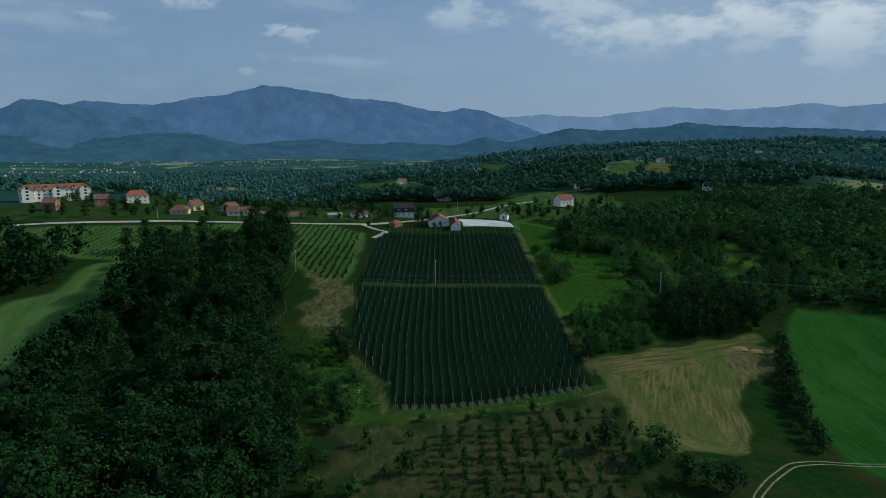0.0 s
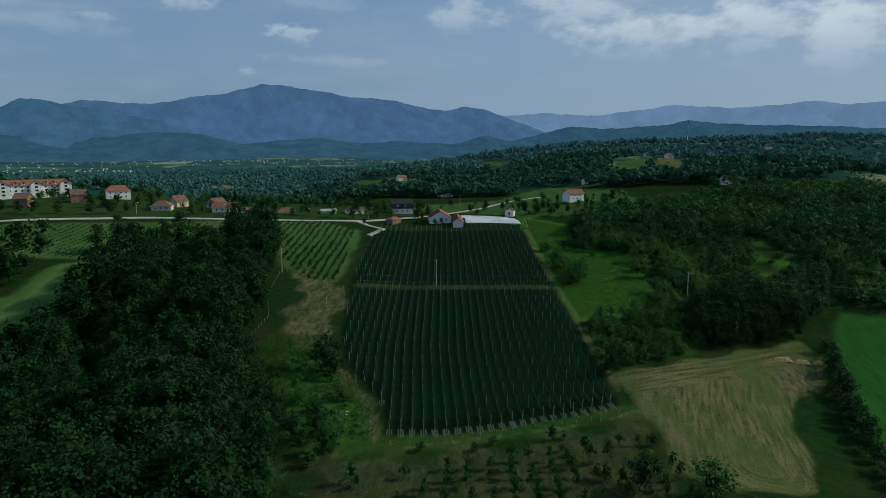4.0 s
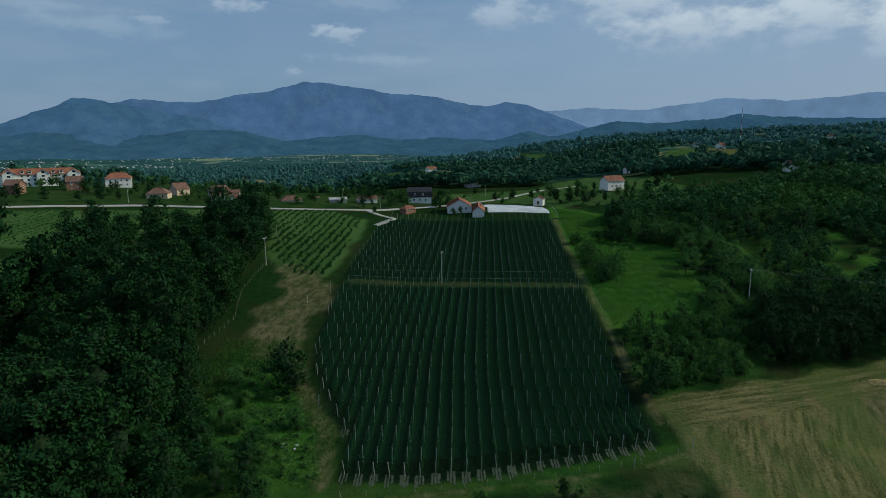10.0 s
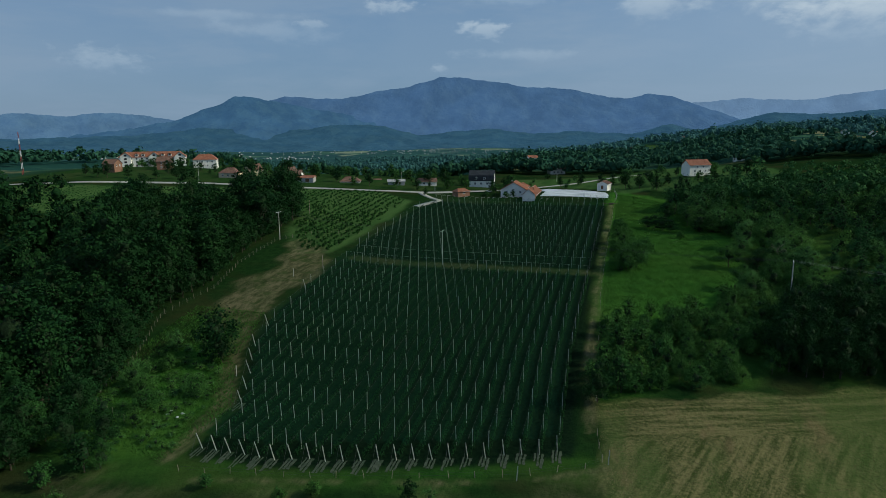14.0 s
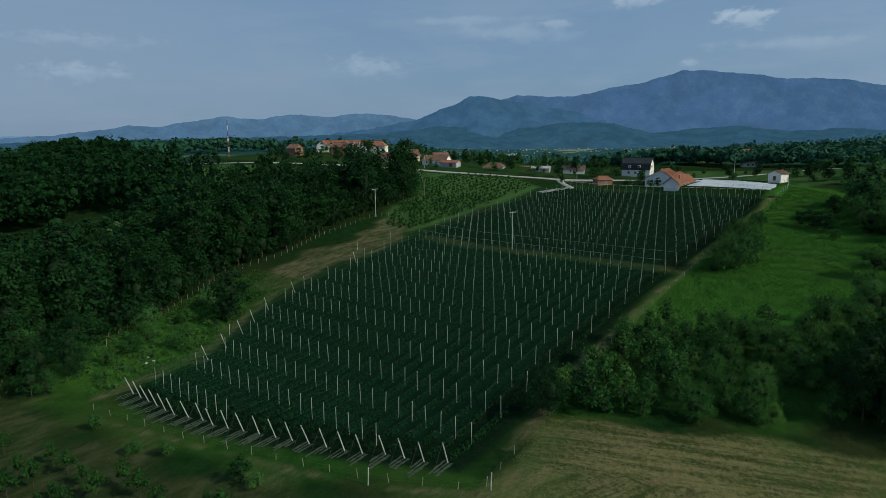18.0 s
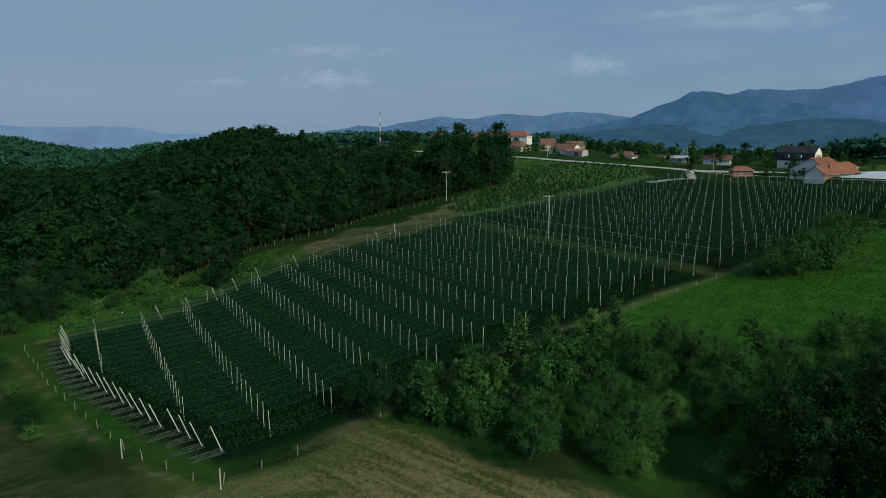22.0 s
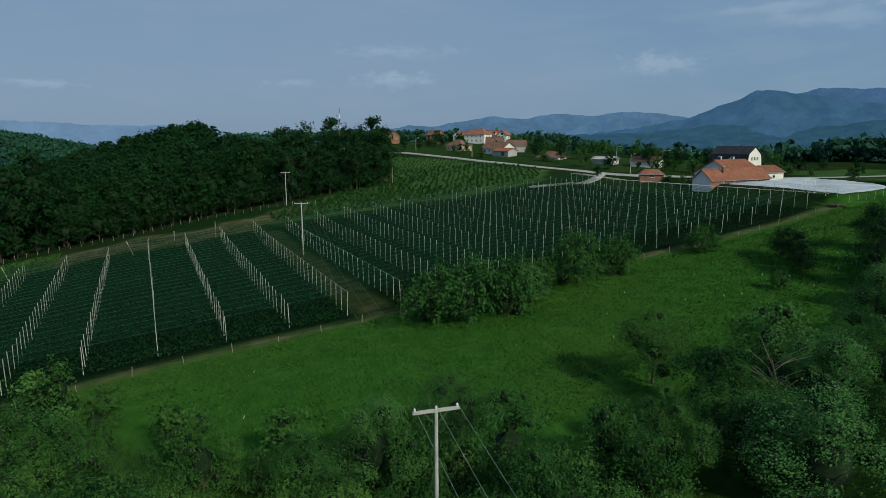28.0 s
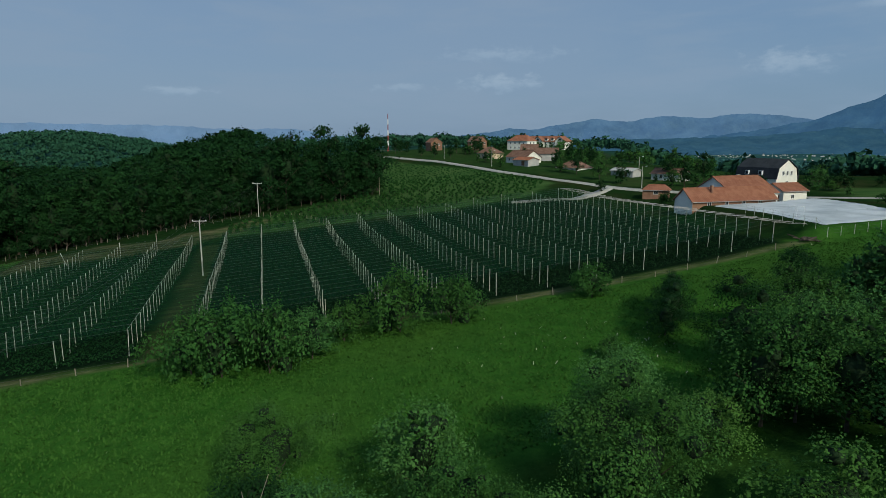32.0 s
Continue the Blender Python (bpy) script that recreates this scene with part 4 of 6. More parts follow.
def far_wood(name, pts, heights, rng, mat, label, cards=36, broad=1.0):
    """Many distant trees as one mass of lobed crowns."""
    n = len(pts)
    z = land(pts[:, 0], pts[:, 1])
    lobes = 2
    cs = np.repeat(np.stack([pts[:, 0], pts[:, 1], z], 1), lobes, 0)
    h = np.repeat(heights, lobes)
    cs[:, :2] += rng.normal(size=(n * lobes, 2)) * h[:, None] * 0.16
    cs[:, 2] += h * (0.42 + 0.3 * rng.rand(n * lobes))
    rs = h * (0.22 + 0.12 * rng.rand(n * lobes)) * broad
    m = cards
    idx = np.repeat(np.arange(n * lobes), m // lobes)
    d = rng.normal(size=(len(idx), 3))
    d[:, 2] = np.abs(d[:, 2]) - 0.25
    d /= np.linalg.norm(d, axis=1)[:, None]
    p = cs[idx] + d * (rs[idx] * (0.85 + 0.25 * rng.rand(len(idx))))[:, None]
    nrm = d + rng.normal(scale=0.35, size=d.shape)
    u = np.cross(nrm, rng.normal(size=d.shape))
    u /= np.linalg.norm(u, axis=1)[:, None]
    v = np.cross(nrm / np.linalg.norm(nrm, axis=1)[:, None], u)
    s = (h[idx] * 0.15 * (0.6 + 0.8 * rng.rand(len(idx))))[:, None]
    q = np.stack([p - u * s, p + v * s * 0.7, p + u * s, p - v * s * 0.7], 1).reshape(-1, 3)
    f = np.arange(len(q)).reshape(-1, 4)
    ring = np.array([(math.cos(a) * c, math.sin(a) * c, b) for b, c in ((-0.8, 0.5), (0.0, 0.95), (0.75, 0.55)) for a in np.arange(5) * 1.2566])
    core = (cs[:, None, :] + ring[None] * (rs * 0.62)[:, None, None] * (0.85 + 0.3 * rng.rand(n * lobes, 15, 1))).reshape(-1, 3)
    local = np.array([(5 * i + j, 5 * i + (j + 1) % 5, 5 * i + 5 + (j + 1) % 5, 5 * i + 5 + j) for i in range(2) for j in range(5)] + [(10, 11, 12, 13), (10, 13, 14, 10)])
    local[-1] = (13, 14, 10, 10)
    local = local[:-1]
    cf = (np.arange(n * lobes)[:, None, None] * 15 + local[None]).reshape(-1, 4) + len(q)
    return tagged(new(name, mesh_from(name, np.concatenate([q, core]), np.concatenate([f, cf]), mat)), label, "woodland", kind="stuff")


def bake(name, kinds, places, label):
    """Many trees of a wood, too far in to pick apart, as one mass."""
    vs, fs, k = [], [], 0
    shapes = []
    for _, crown in kinds:
        co = np.empty(len(crown.vertices) * 3, np.float32)
        crown.vertices.foreach_get("co", co)
        ix = np.empty(len(crown.loops), np.int32)
        crown.loops.foreach_get("vertex_index", ix)
        shapes.append((co.reshape(-1, 3), ix.reshape(-1, 4)))
    for n, (x, y, sc, turn) in enumerate(places):
        co, ix = shapes[n % len(shapes)]
        c, s = math.cos(turn), math.sin(turn)
        p = co @ np.array(((c, s, 0), (-s, c, 0), (0, 0, 1))) * sc + np.array((x, y, float(land(x, y))))
        vs.append(p), fs.append(ix + k)
        k += len(p)
    return tagged(new(name, mesh_from(name, np.concatenate(vs), np.concatenate(fs), kinds[0][1].materials[0])), label, "woodland", kind="stuff")


def grow_woods():
    rng = np.random.RandomState(7)
    p = scatter(rng, WOOD_L, 8.2)
    p = p[np.argsort(-p[:, 0] - 0.25 * p[:, 1])]
    edge = inside(p[:, 0], p[:, 1], WOOD_L)
    deep = []
    for n, ((x, y), e) in enumerate(zip(p, edge)):
        k = 0.66 + 0.62 * rng.rand() ** 1.3 + 0.1 * math.sin(x / 17 + math.sin(y / 13)) - (0.12 if e < 6 else 0)
        if n < 285:
            plant_tree(OAKS[rng.randint(5)], "oak_tree", float(x), float(y), float(k), float(rng.rand() * 360), "tall dark green broadleaf tree in dense woodland", "tree", "woodland trees", 0.9 + 0.25 * rng.rand(), 0.9 + 0.3 * rng.rand())
        else:
            deep.append((float(x), float(y), float(k), rng.rand() * 6.28))
    for y in np.arange(203, 332, 5.5):
        deep.append((float(np.interp(y, (200, 232, 300, 331), (-147, -147, -149, -154)) + 2 * rng.normal()), float(y), float(0.95 + 0.25 * rng.rand()), rng.rand() * 6.28))
    for x, y in scatter(rng, WOOD_LL, 8.6):
        deep.append((float(x), float(y), float(0.8 + 0.35 * rng.rand()), rng.rand() * 6.28))
    rim = list(zip(WOOD_L, WOOD_L[1:]))[1:9]
    for (ax, ay), (bx, by) in rim:
        n = max(2, int(math.hypot(bx - ax, by - ay) / 4.2))
        for i in range(n):
            k = (i + 0.5 * rng.rand()) / n
            plant_tree(SCRUB[2], "wood_edge_tree", float(ax + (bx - ax) * k - 1.5 * rng.rand()), float(ay + (by - ay) * k), float(0.75 + 0.7 * rng.rand()), float(rng.rand() * 360), "dark leafy understorey tree at the wood's edge", "tree", "wood edge")
    bake("deep_wood", ROUGH, deep, "dense dark green broadleaf wood beyond the near trees")
    for x, y in scatter(rng, THICKET, 3.9):
        near = x > 74
        gloom = x > 101 + 0.3 * (y - 270) and y < 289
        open_grass = math.sin(x / 5.1 + 1.2 * math.sin(y / 6.3)) + math.sin(y / 4.7) < -1.3
        if not gloom and (open_grass or rng.rand() < 0.06):
            continue
        kind = MIDDLE[rng.randint(2)] if gloom else (FINE if near else SCRUB)[(0, 1, 0, 5, 1, 4)[rng.randint(6)]]
        plant_tree(kind, "scrub_tree", float(x), float(y), float((0.85 if gloom else 0.5) + 0.45 * rng.rand() ** 1.5), float(rng.rand() * 360), "dark bushy scrub tree in a thicket" if gloom else "bushy green scrub tree in a thicket", "tree", "thicket", (0.95 if gloom else 0.95) + 0.4 * rng.rand(), 0.85 + 0.35 * rng.rand())
    p = scatter(rng, WOOD_R, 6.2)
    p = p[(inside(p[:, 0], p[:, 1], CLEARING) < 0) & (inside(p[:, 0] / 0.95, p[:, 1] / 0.95, CLEARING) < 3) & (p[:, 0] < 0.8 * p[:, 1] + 15)]
    p = p[np.argsort(np.hypot(p[:, 0] - 120, p[:, 1] - 350))]
    for x, y in p[:280]:
        swell = math.sin(x / 11 + math.sin(y / 9))
        if rng.rand() < 0.06 or near_line(np.array([x]), np.array([y]), [(112, 296), (118, 320), (128, 345), (140, 372)])[0] < 4:
            continue
        close = x < 128 and 308 < y < 400
        if 96 < x < 126 and 300 < y < 372 and rng.rand() < 0.62:
            continue
        big = not close and rng.rand() < 0.55
        plant_tree(HILL_TREES[rng.randint(3)] if big else (FINE if close else SCRUB)[rng.randint(6)], "hillside_tree", float(x), float(y), float((0.8 + 0.22 * swell) * (0.75 + 0.5 * rng.rand())), float(rng.rand() * 360), "leafy green tree on the wooded hillside", "tree", "hillside trees", 0.85 + 0.35 * rng.rand(), 0.9 + 0.35 * rng.rand())
    far = [(float(x), float(y), float(0.7 + 0.75 * rng.rand() ** 1.4), rng.rand() * 6.28) for x, y in p[280:]]
    light = [math.sin(x / 23 + 1.4 * math.sin(y / 19)) + 0.8 * rng.rand() > 0.75 for x, y, _, _ in far]
    bake("hillside_wood", COARSE[1:4], [q for q, s in zip(far, light) if not s], "dark green wood on the hillside")
    bake("hillside_scrub", COARSE[3:], [q for q, s in zip(far, light) if s], "lighter scrub among the hillside wood")
    for x, y in scatter(rng, CLEARING, 15):
        plant_tree(BUSHES[rng.randint(3)], "bush", float(x), float(y), float(0.5 + 0.7 * rng.rand()), float(rng.rand() * 360), "low green bush in a hillside clearing", "bush", "clearing bushes")


grow_woods()


HOMES = ((-115, 474), (-106, 496), (-86, 483), (-68, 492), (-156, 466), (-141, 461), (-199, 489), (-200, 464), (-170, 487), (-254, 508), (-268, 480), (-292, 455), (-33, 506), (-36, 463), (0, 487), (-4, 466), (101, 511), (48, 476))


def grow_far_woods():
    rng = np.random.RandomState(21)
    n = 17500
    a = rng.rand(n) * math.radians(165) - math.radians(50)
    r = 330 + 1650 * rng.rand(n) ** 1.35
    x, y = 20 - r * np.sin(a), 300 + r * np.cos(a)
    gap = np.sin(x / 83 + 1.7 * np.sin(y / 61)) + np.sin(y / 71 + 1.3 * np.sin(x / 97)) + 0.5 * np.sin(x / 29) * np.sin(y / 33)
    clear = np.minimum.reduce([near_line(x, y, ROAD) - 9 + 6 * rng.rand(n), np.min([np.hypot(x - a, y - b) for a, b in HOMES], 0) - 12, np.hypot(x - 110, y - 540) - 42, np.hypot(x + 250, y - 460) - 60, np.hypot(x - 20, y - 470) - 60, -inside(x, y, PLANT) - 4, -np.maximum.reduce([inside(x, y, q) for q in (FAR_GREEN, FAR_TAN, HILLTOP, RIGHT_LEA, LEFT_LEA, FAR_LEA)])])
    ok = (gap > -1.2) & (clear > 0) & (inside(x, y, WOOD_R) < 0)
    ok &= ~((x > -330) & (x < 0) & (y < 466)) & ~((x < -190) & (x > -440) & (y < 625) & (y > 380))
    p = np.stack([x, y], 1)[ok]
    q = np.stack([-950 + 380 * rng.normal(size=1900) * 0.6, 20 + 210 * rng.normal(size=1900) * 0.6], 1)
    p = np.concatenate([p, q[(q[:, 0] < -560)]])
    tall = 7.5 + 7.5 * rng.rand(len(p)) ** 1.5
    before = np.max([inside(p[:, 0] / k, p[:, 1] / k, q) for q in (FAR_GREEN, FAR_TAN, RIGHT_LEA, LEFT_LEA, FAR_LEA) for k in (0.97, 0.93, 0.88, 0.83)], 0)
    tall = np.where(before > 0, 2.5 + 2 * rng.rand(len(p)), tall)
    off = (np.hypot(p[:, 0], p[:, 1] - 300) > 760) & ((p[:, 0] > -500) | (p[:, 1] > 420))
    far_wood("hill_woods", p[~off], tall[~off], rng, LEAF_MID_HAZE, "broadleaf woods on the hills behind the village", 22, 1.2)
    far_wood("far_woods", p[off], tall[off] * 1.15, rng, LEAF_FAR_HAZE, "distant broadleaf woods covering the rolling hills", 12, 1.5)


grow_far_woods()

# ---- the netted orchard ----
ROW_GAP, POST_H = 3.25, 4.0
FRONT_LINES = [313.2 - 9.45 * k for k in range(13)]
BACK_LINES = [322.6 + 9.62 * k for k in range(12)]
SOUTH_END = ((-47, -16, -4, 17.5, 36, 54.5), (199, 195, 194, 198.5, 204.5, 212.5))
WEST_EDGE = ((190, 194, 211, 223, 244, 263, 281, 317, 406, 431), (-14, -15.5, -18, -24.5, -35.5, -39.5, -40.5, -43.5, -45.5, -41))


def row_x(i, y):
    return 50.0 - ROW_GAP * i + 0.045 * np.maximum(0, 245 - y)


def post_mesh(h, w):
    s = Shape()
    s.box(-w / 2, -w / 2, -0.5, w / 2, w / 2, h)
    s.add([(-w / 2, -w / 2, h), (w / 2, -w / 2, h), (w / 2, w / 2, h), (-w / 2, w / 2, h), (0, 0, h + w * 0.35)], [(0, 1, 4), (1, 2, 4), (2, 3, 4), (3, 0, 4)])
    return s.mesh("post", CONCRETE)


def strand(pts, r, n=4):
    """One continuous wire through points."""
    s = Shape()
    v, f = [], []
    for k, p in enumerate(pts):
        a, b = pts[max(k - 1, 0)], pts[min(k + 1, len(pts) - 1)]
        q = (b - a).to_track_quat("Z", "Y")
        v += [p + q @ Vector((r * math.cos(6.2832 * i / n), r * math.sin(6.2832 * i / n), 0)) for i in range(n)]
        if k:
            f += [((k - 1) * n + i, (k - 1) * n + (i + 1) % n, k * n + (i + 1) % n, k * n + i) for i in range(n)]
    return s.add(v, f)


POST, END_POST = post_mesh(POST_H, 0.085), post_mesh(4.1, 0.13)


def hedge(rng, x, y, tall, per_metre, size, wide):
    """Leaf clumps along one row of low fruit bushes; every bush has its own bulge. Local to the row's start."""
    n = int(abs(y[1] - y[0]) * per_metre)
    yy = y[0] + (y[1] - y[0]) * rng.rand(n)
    bush = np.abs(np.sin(yy * math.pi / 1.25 + rng.rand() * 3))
    th = rng.rand(n) * math.pi
    rad = wide * (0.45 + 0.55 * bush) * (0.75 + 0.35 * rng.rand(n))
    px = x(yy) if callable(x) else x + 0 * yy
    zz = tall * (0.1 + 0.9 * np.sin(th) * (0.55 + 0.45 * bush)) * (0.8 + 0.3 * rng.rand(n))
    p = np.stack([px + rad * np.cos(th), yy, land(px, yy) + zz], 1)
    nrm = np.stack([np.cos(th), 0.5 * rng.normal(size=n), np.sin(th) + 0.3], 1) + rng.normal(scale=0.35, size=(n, 3))
    nrm /= np.linalg.norm(nrm, axis=1)[:, None]
    u = np.cross(nrm, rng.normal(size=(n, 3)))
    u /= np.linalg.norm(u, axis=1)[:, None]
    v = np.cross(nrm, u)
    s = (size * (0.6 + 0.8 * rng.rand(n)))[:, None]
    return np.stack([p - u * s, p + v * s * 0.7, p + u * s, p - v * s * 0.7], 1).reshape(-1, 3)


def orchard_block(lines, y_south, y_north, block):
    rng = np.random.RandomState(100 + block)
    spans = {}
    for i in range(30):
        ys = np.arange(y_south, y_north + 0.1, 1.0)
        xs = row_x(i, ys)
        keep = xs >= np.interp(ys, *WEST_EDGE) - 0.5
        if block == 0:
            keep &= ys >= np.interp(xs, *SOUTH_END)
        if keep.sum() < 8:
            continue
        y0, y1 = float(ys[keep][0]), float(ys[keep][-1])
        spans[i] = (y0, y1)
        x0 = float(row_x(i, y0))
        z0 = float(land(x0, y0))
        row = thing("orchard_row", x0, y0, z0)
        tagged(row, "row of netted fruit bushes strung between pale concrete posts", "orchard row", "netted orchard rows")
        back = Vector((x0, y0, z0))
        for y in lines:
            if y0 + 2.5 < y < y1 + 0.6 or (block and y0 - 1 < y < y1 + 0.6):
                x = float(row_x(i, y))
                ob = part("post", POST, row)
                ob.matrix_basis = Matrix.Translation(Vector((x, y, float(land(x, y)))) - back) @ pose(0, 0, 0, rng.normal() * 1.2, rng.normal() * 1.2, 0)
        if block == 0:
            ob = part("end_post", END_POST, row, "leaning concrete anchor post")
            ob.matrix_basis = pose(0, 0, 0, 17 + 4 * rng.rand(), rng.normal() * 2, 0)
            a, b = Vector((0, -1.25, 4.0)), Vector((0, -3.6, 0.02))
            part("anchor_cable", Shape().tube(a, b, 0.02, 0.02, 4).mesh("anchor_cable", WIRE), row)
        q = hedge(rng, lambda t, i=i: row_x(i, t), (y0 + 0.5, y1), 1.45, 34 if block == 0 else 26, 0.15, 0.6 if block == 0 else 0.5) - np.array(back)
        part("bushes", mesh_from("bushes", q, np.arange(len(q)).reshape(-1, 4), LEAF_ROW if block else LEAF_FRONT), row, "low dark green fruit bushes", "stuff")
        ys = np.linspace(y0, y1, int((y1 - y0) / 9.5) + 2)
        pts = [Vector((float(row_x(i, t)), float(t), float(land(row_x(i, t), t)) + POST_H - 0.03)) - back for t in ys]
        part("wire", strand(pts, 0.012).mesh("wire", WIRE), row)
    net = thing("hail_net", float(row_x(15, y_south + 30)), y_south + 30)
    tagged(net, "dark hail net stretched over the orchard posts", "net")
    base = np.array(net.matrix_basis.translation)
    for i in sorted(spans):
        if i + 1 not in spans:
            continue
        y0, y1 = max(spans[i][0], spans[i + 1][0]), min(spans[i][1], spans[i + 1][1])
        y1 = 322.4 if block == 0 and y1 > 310 else y1
        ys = np.linspace(y0, y1, max(3, int((y1 - y0) / 4.8)))
        cols = []
        for k, drop in ((0, 0.0), (0.25, 0.5), (0.5, 0.95), (0.75, 0.5), (1, 0.0)):
            x = row_x(i, ys) * (1 - k) + row_x(i + 1, ys) * k
            cols.append(np.stack([x, ys, land(x, ys) + POST_H - 0.05 - drop * (1 + 0.3 * np.sin(ys * 0.66 + i))], 1))
        v = np.stack(cols, 1).reshape(-1, 3) - base
        n = len(ys)
        idx = np.arange(n * 5).reshape(n, 5)
        f = np.stack([idx[:-1, :-1], idx[:-1, 1:], idx[1:, 1:], idx[1:, :-1]], -1).reshape(-1, 4)
        part("net_panel", mesh_from("net_panel", v, f, NET, smooth=True), net)
    for y in lines:
        ids = [i for i, (y0, y1) in spans.items() if y0 - 1 < y < y1 + 0.6]
        if y == lines[0] and len(ids) > 1:
            pts = [Vector((float(row_x(i, y)), y, float(land(row_x(i, y), y)) + POST_H + 0.02)) - net.matrix_basis.translation for i in ids]
            part("cross_cable", strand(pts, 0.022).mesh("cross_cable", ROPE), net)
    return spans


FRONT = orchard_block(FRONT_LINES, 193.0, 314.0, 0)
orchard_block(BACK_LINES, 321.5, 429.0, 1)


def row_end_strips():
    rng = np.random.RandomState(5)
    for i, (y0, y1) in FRONT.items():
        if y0 > 216:
            continue
        x = float(row_x(i, y0))
        v, f = [], []
        for lane in (-0.75, -0.1, 0.6):
            w, l, n = 0.16 + 0.16 * rng.rand(), 2.4 + 2.6 * rng.rand(), len(v)
            for k in range(8):
                y = y0 + 0.3 - l * k / 7
                for j in (-1, 1):
                    xx = x + lane + j * w * (0.5 + rng.rand()) + 0.07 * (y0 - y)
                    v.append((xx - x, y - y0, float(land(xx, y)) - float(land(x, y0)) + 0.05 + 0.03 * rng.rand()))
            f += [(n + 2 * k, n + 2 * k + 1, n + 2 * k + 3, n + 2 * k + 2) for k in range(7)]
        t = new("weed_cover", mesh_from("weed_cover", v, f, FABRIC))
        t.matrix_basis = pose(x, y0, float(land(x, y0)))
        tagged(t, "pale worn ground cover strip at the end of an orchard row", "ground cover", "ground cover strips")


row_end_strips()

# ---- young plantation beside the netted block ----


def plantation():
    rng = np.random.RandomState(31)
    near, rest = [], []
    for x in np.arange(-288, -50, 4.1):
        for y in np.arange(318, 452, 2.35):
            px, py = x + 0.3 * rng.normal(), y + 0.3 * rng.normal()
            if inside(px, py, PLANT) > 2.5 and near_line(px, py, ROAD) > 6 and rng.rand() > 0.06:
                (near if px > -98 and py < 420 else rest).append((px, py))
    rng.shuffle(near)
    for x, y in near[:290]:
        plant_tree(YOUNG[rng.randint(3)], "young_fruit_tree", float(x), float(y), float((0.75 if y < 395 else 0.55) + 0.35 * rng.rand()), float(rng.rand() * 360), "young green fruit tree planted in a grassy row", "fruit tree", "young plantation")
    p = np.array(near[290:] + rest)
    far_wood("young_plantation", p, np.where(p[:, 0] - 0.3 * (p[:, 1] - 400) > -125, 1.5, 0.9) + 0.6 * rng.rand(len(p)), rng, LEAF_FRUIT, "rows of young fruit trees on a grass slope", 27)


plantation()


def old_orchard():
    rng = np.random.RandomState(41)
    plum = "small plum tree in a thin old orchard"
    for x in np.arange(-36, 60, 5.2):
        for y in np.arange(120, 190, 3.9):
            gap = 0.1 if -3 < x < 32 else 0.4 if x > 32 else 0.84
            if rng.rand() < gap or y > np.interp(x, (-14, 27, 46, 62), (178, 188, 193, 202)) - 6:
                continue
            px, py = x + 0.4 * rng.normal(), y + 0.5 * rng.normal()
            plant_tree(FRUITS[rng.randint(3)], "plum_tree", float(px), float(py), float(0.7 + 0.45 * rng.rand() ** 1.3), float(rng.rand() * 360), plum, "fruit tree", "old orchard trees", 1.05 + 0.5 * rng.rand(), 0.8 + 0.25 * rng.rand())


old_orchard()


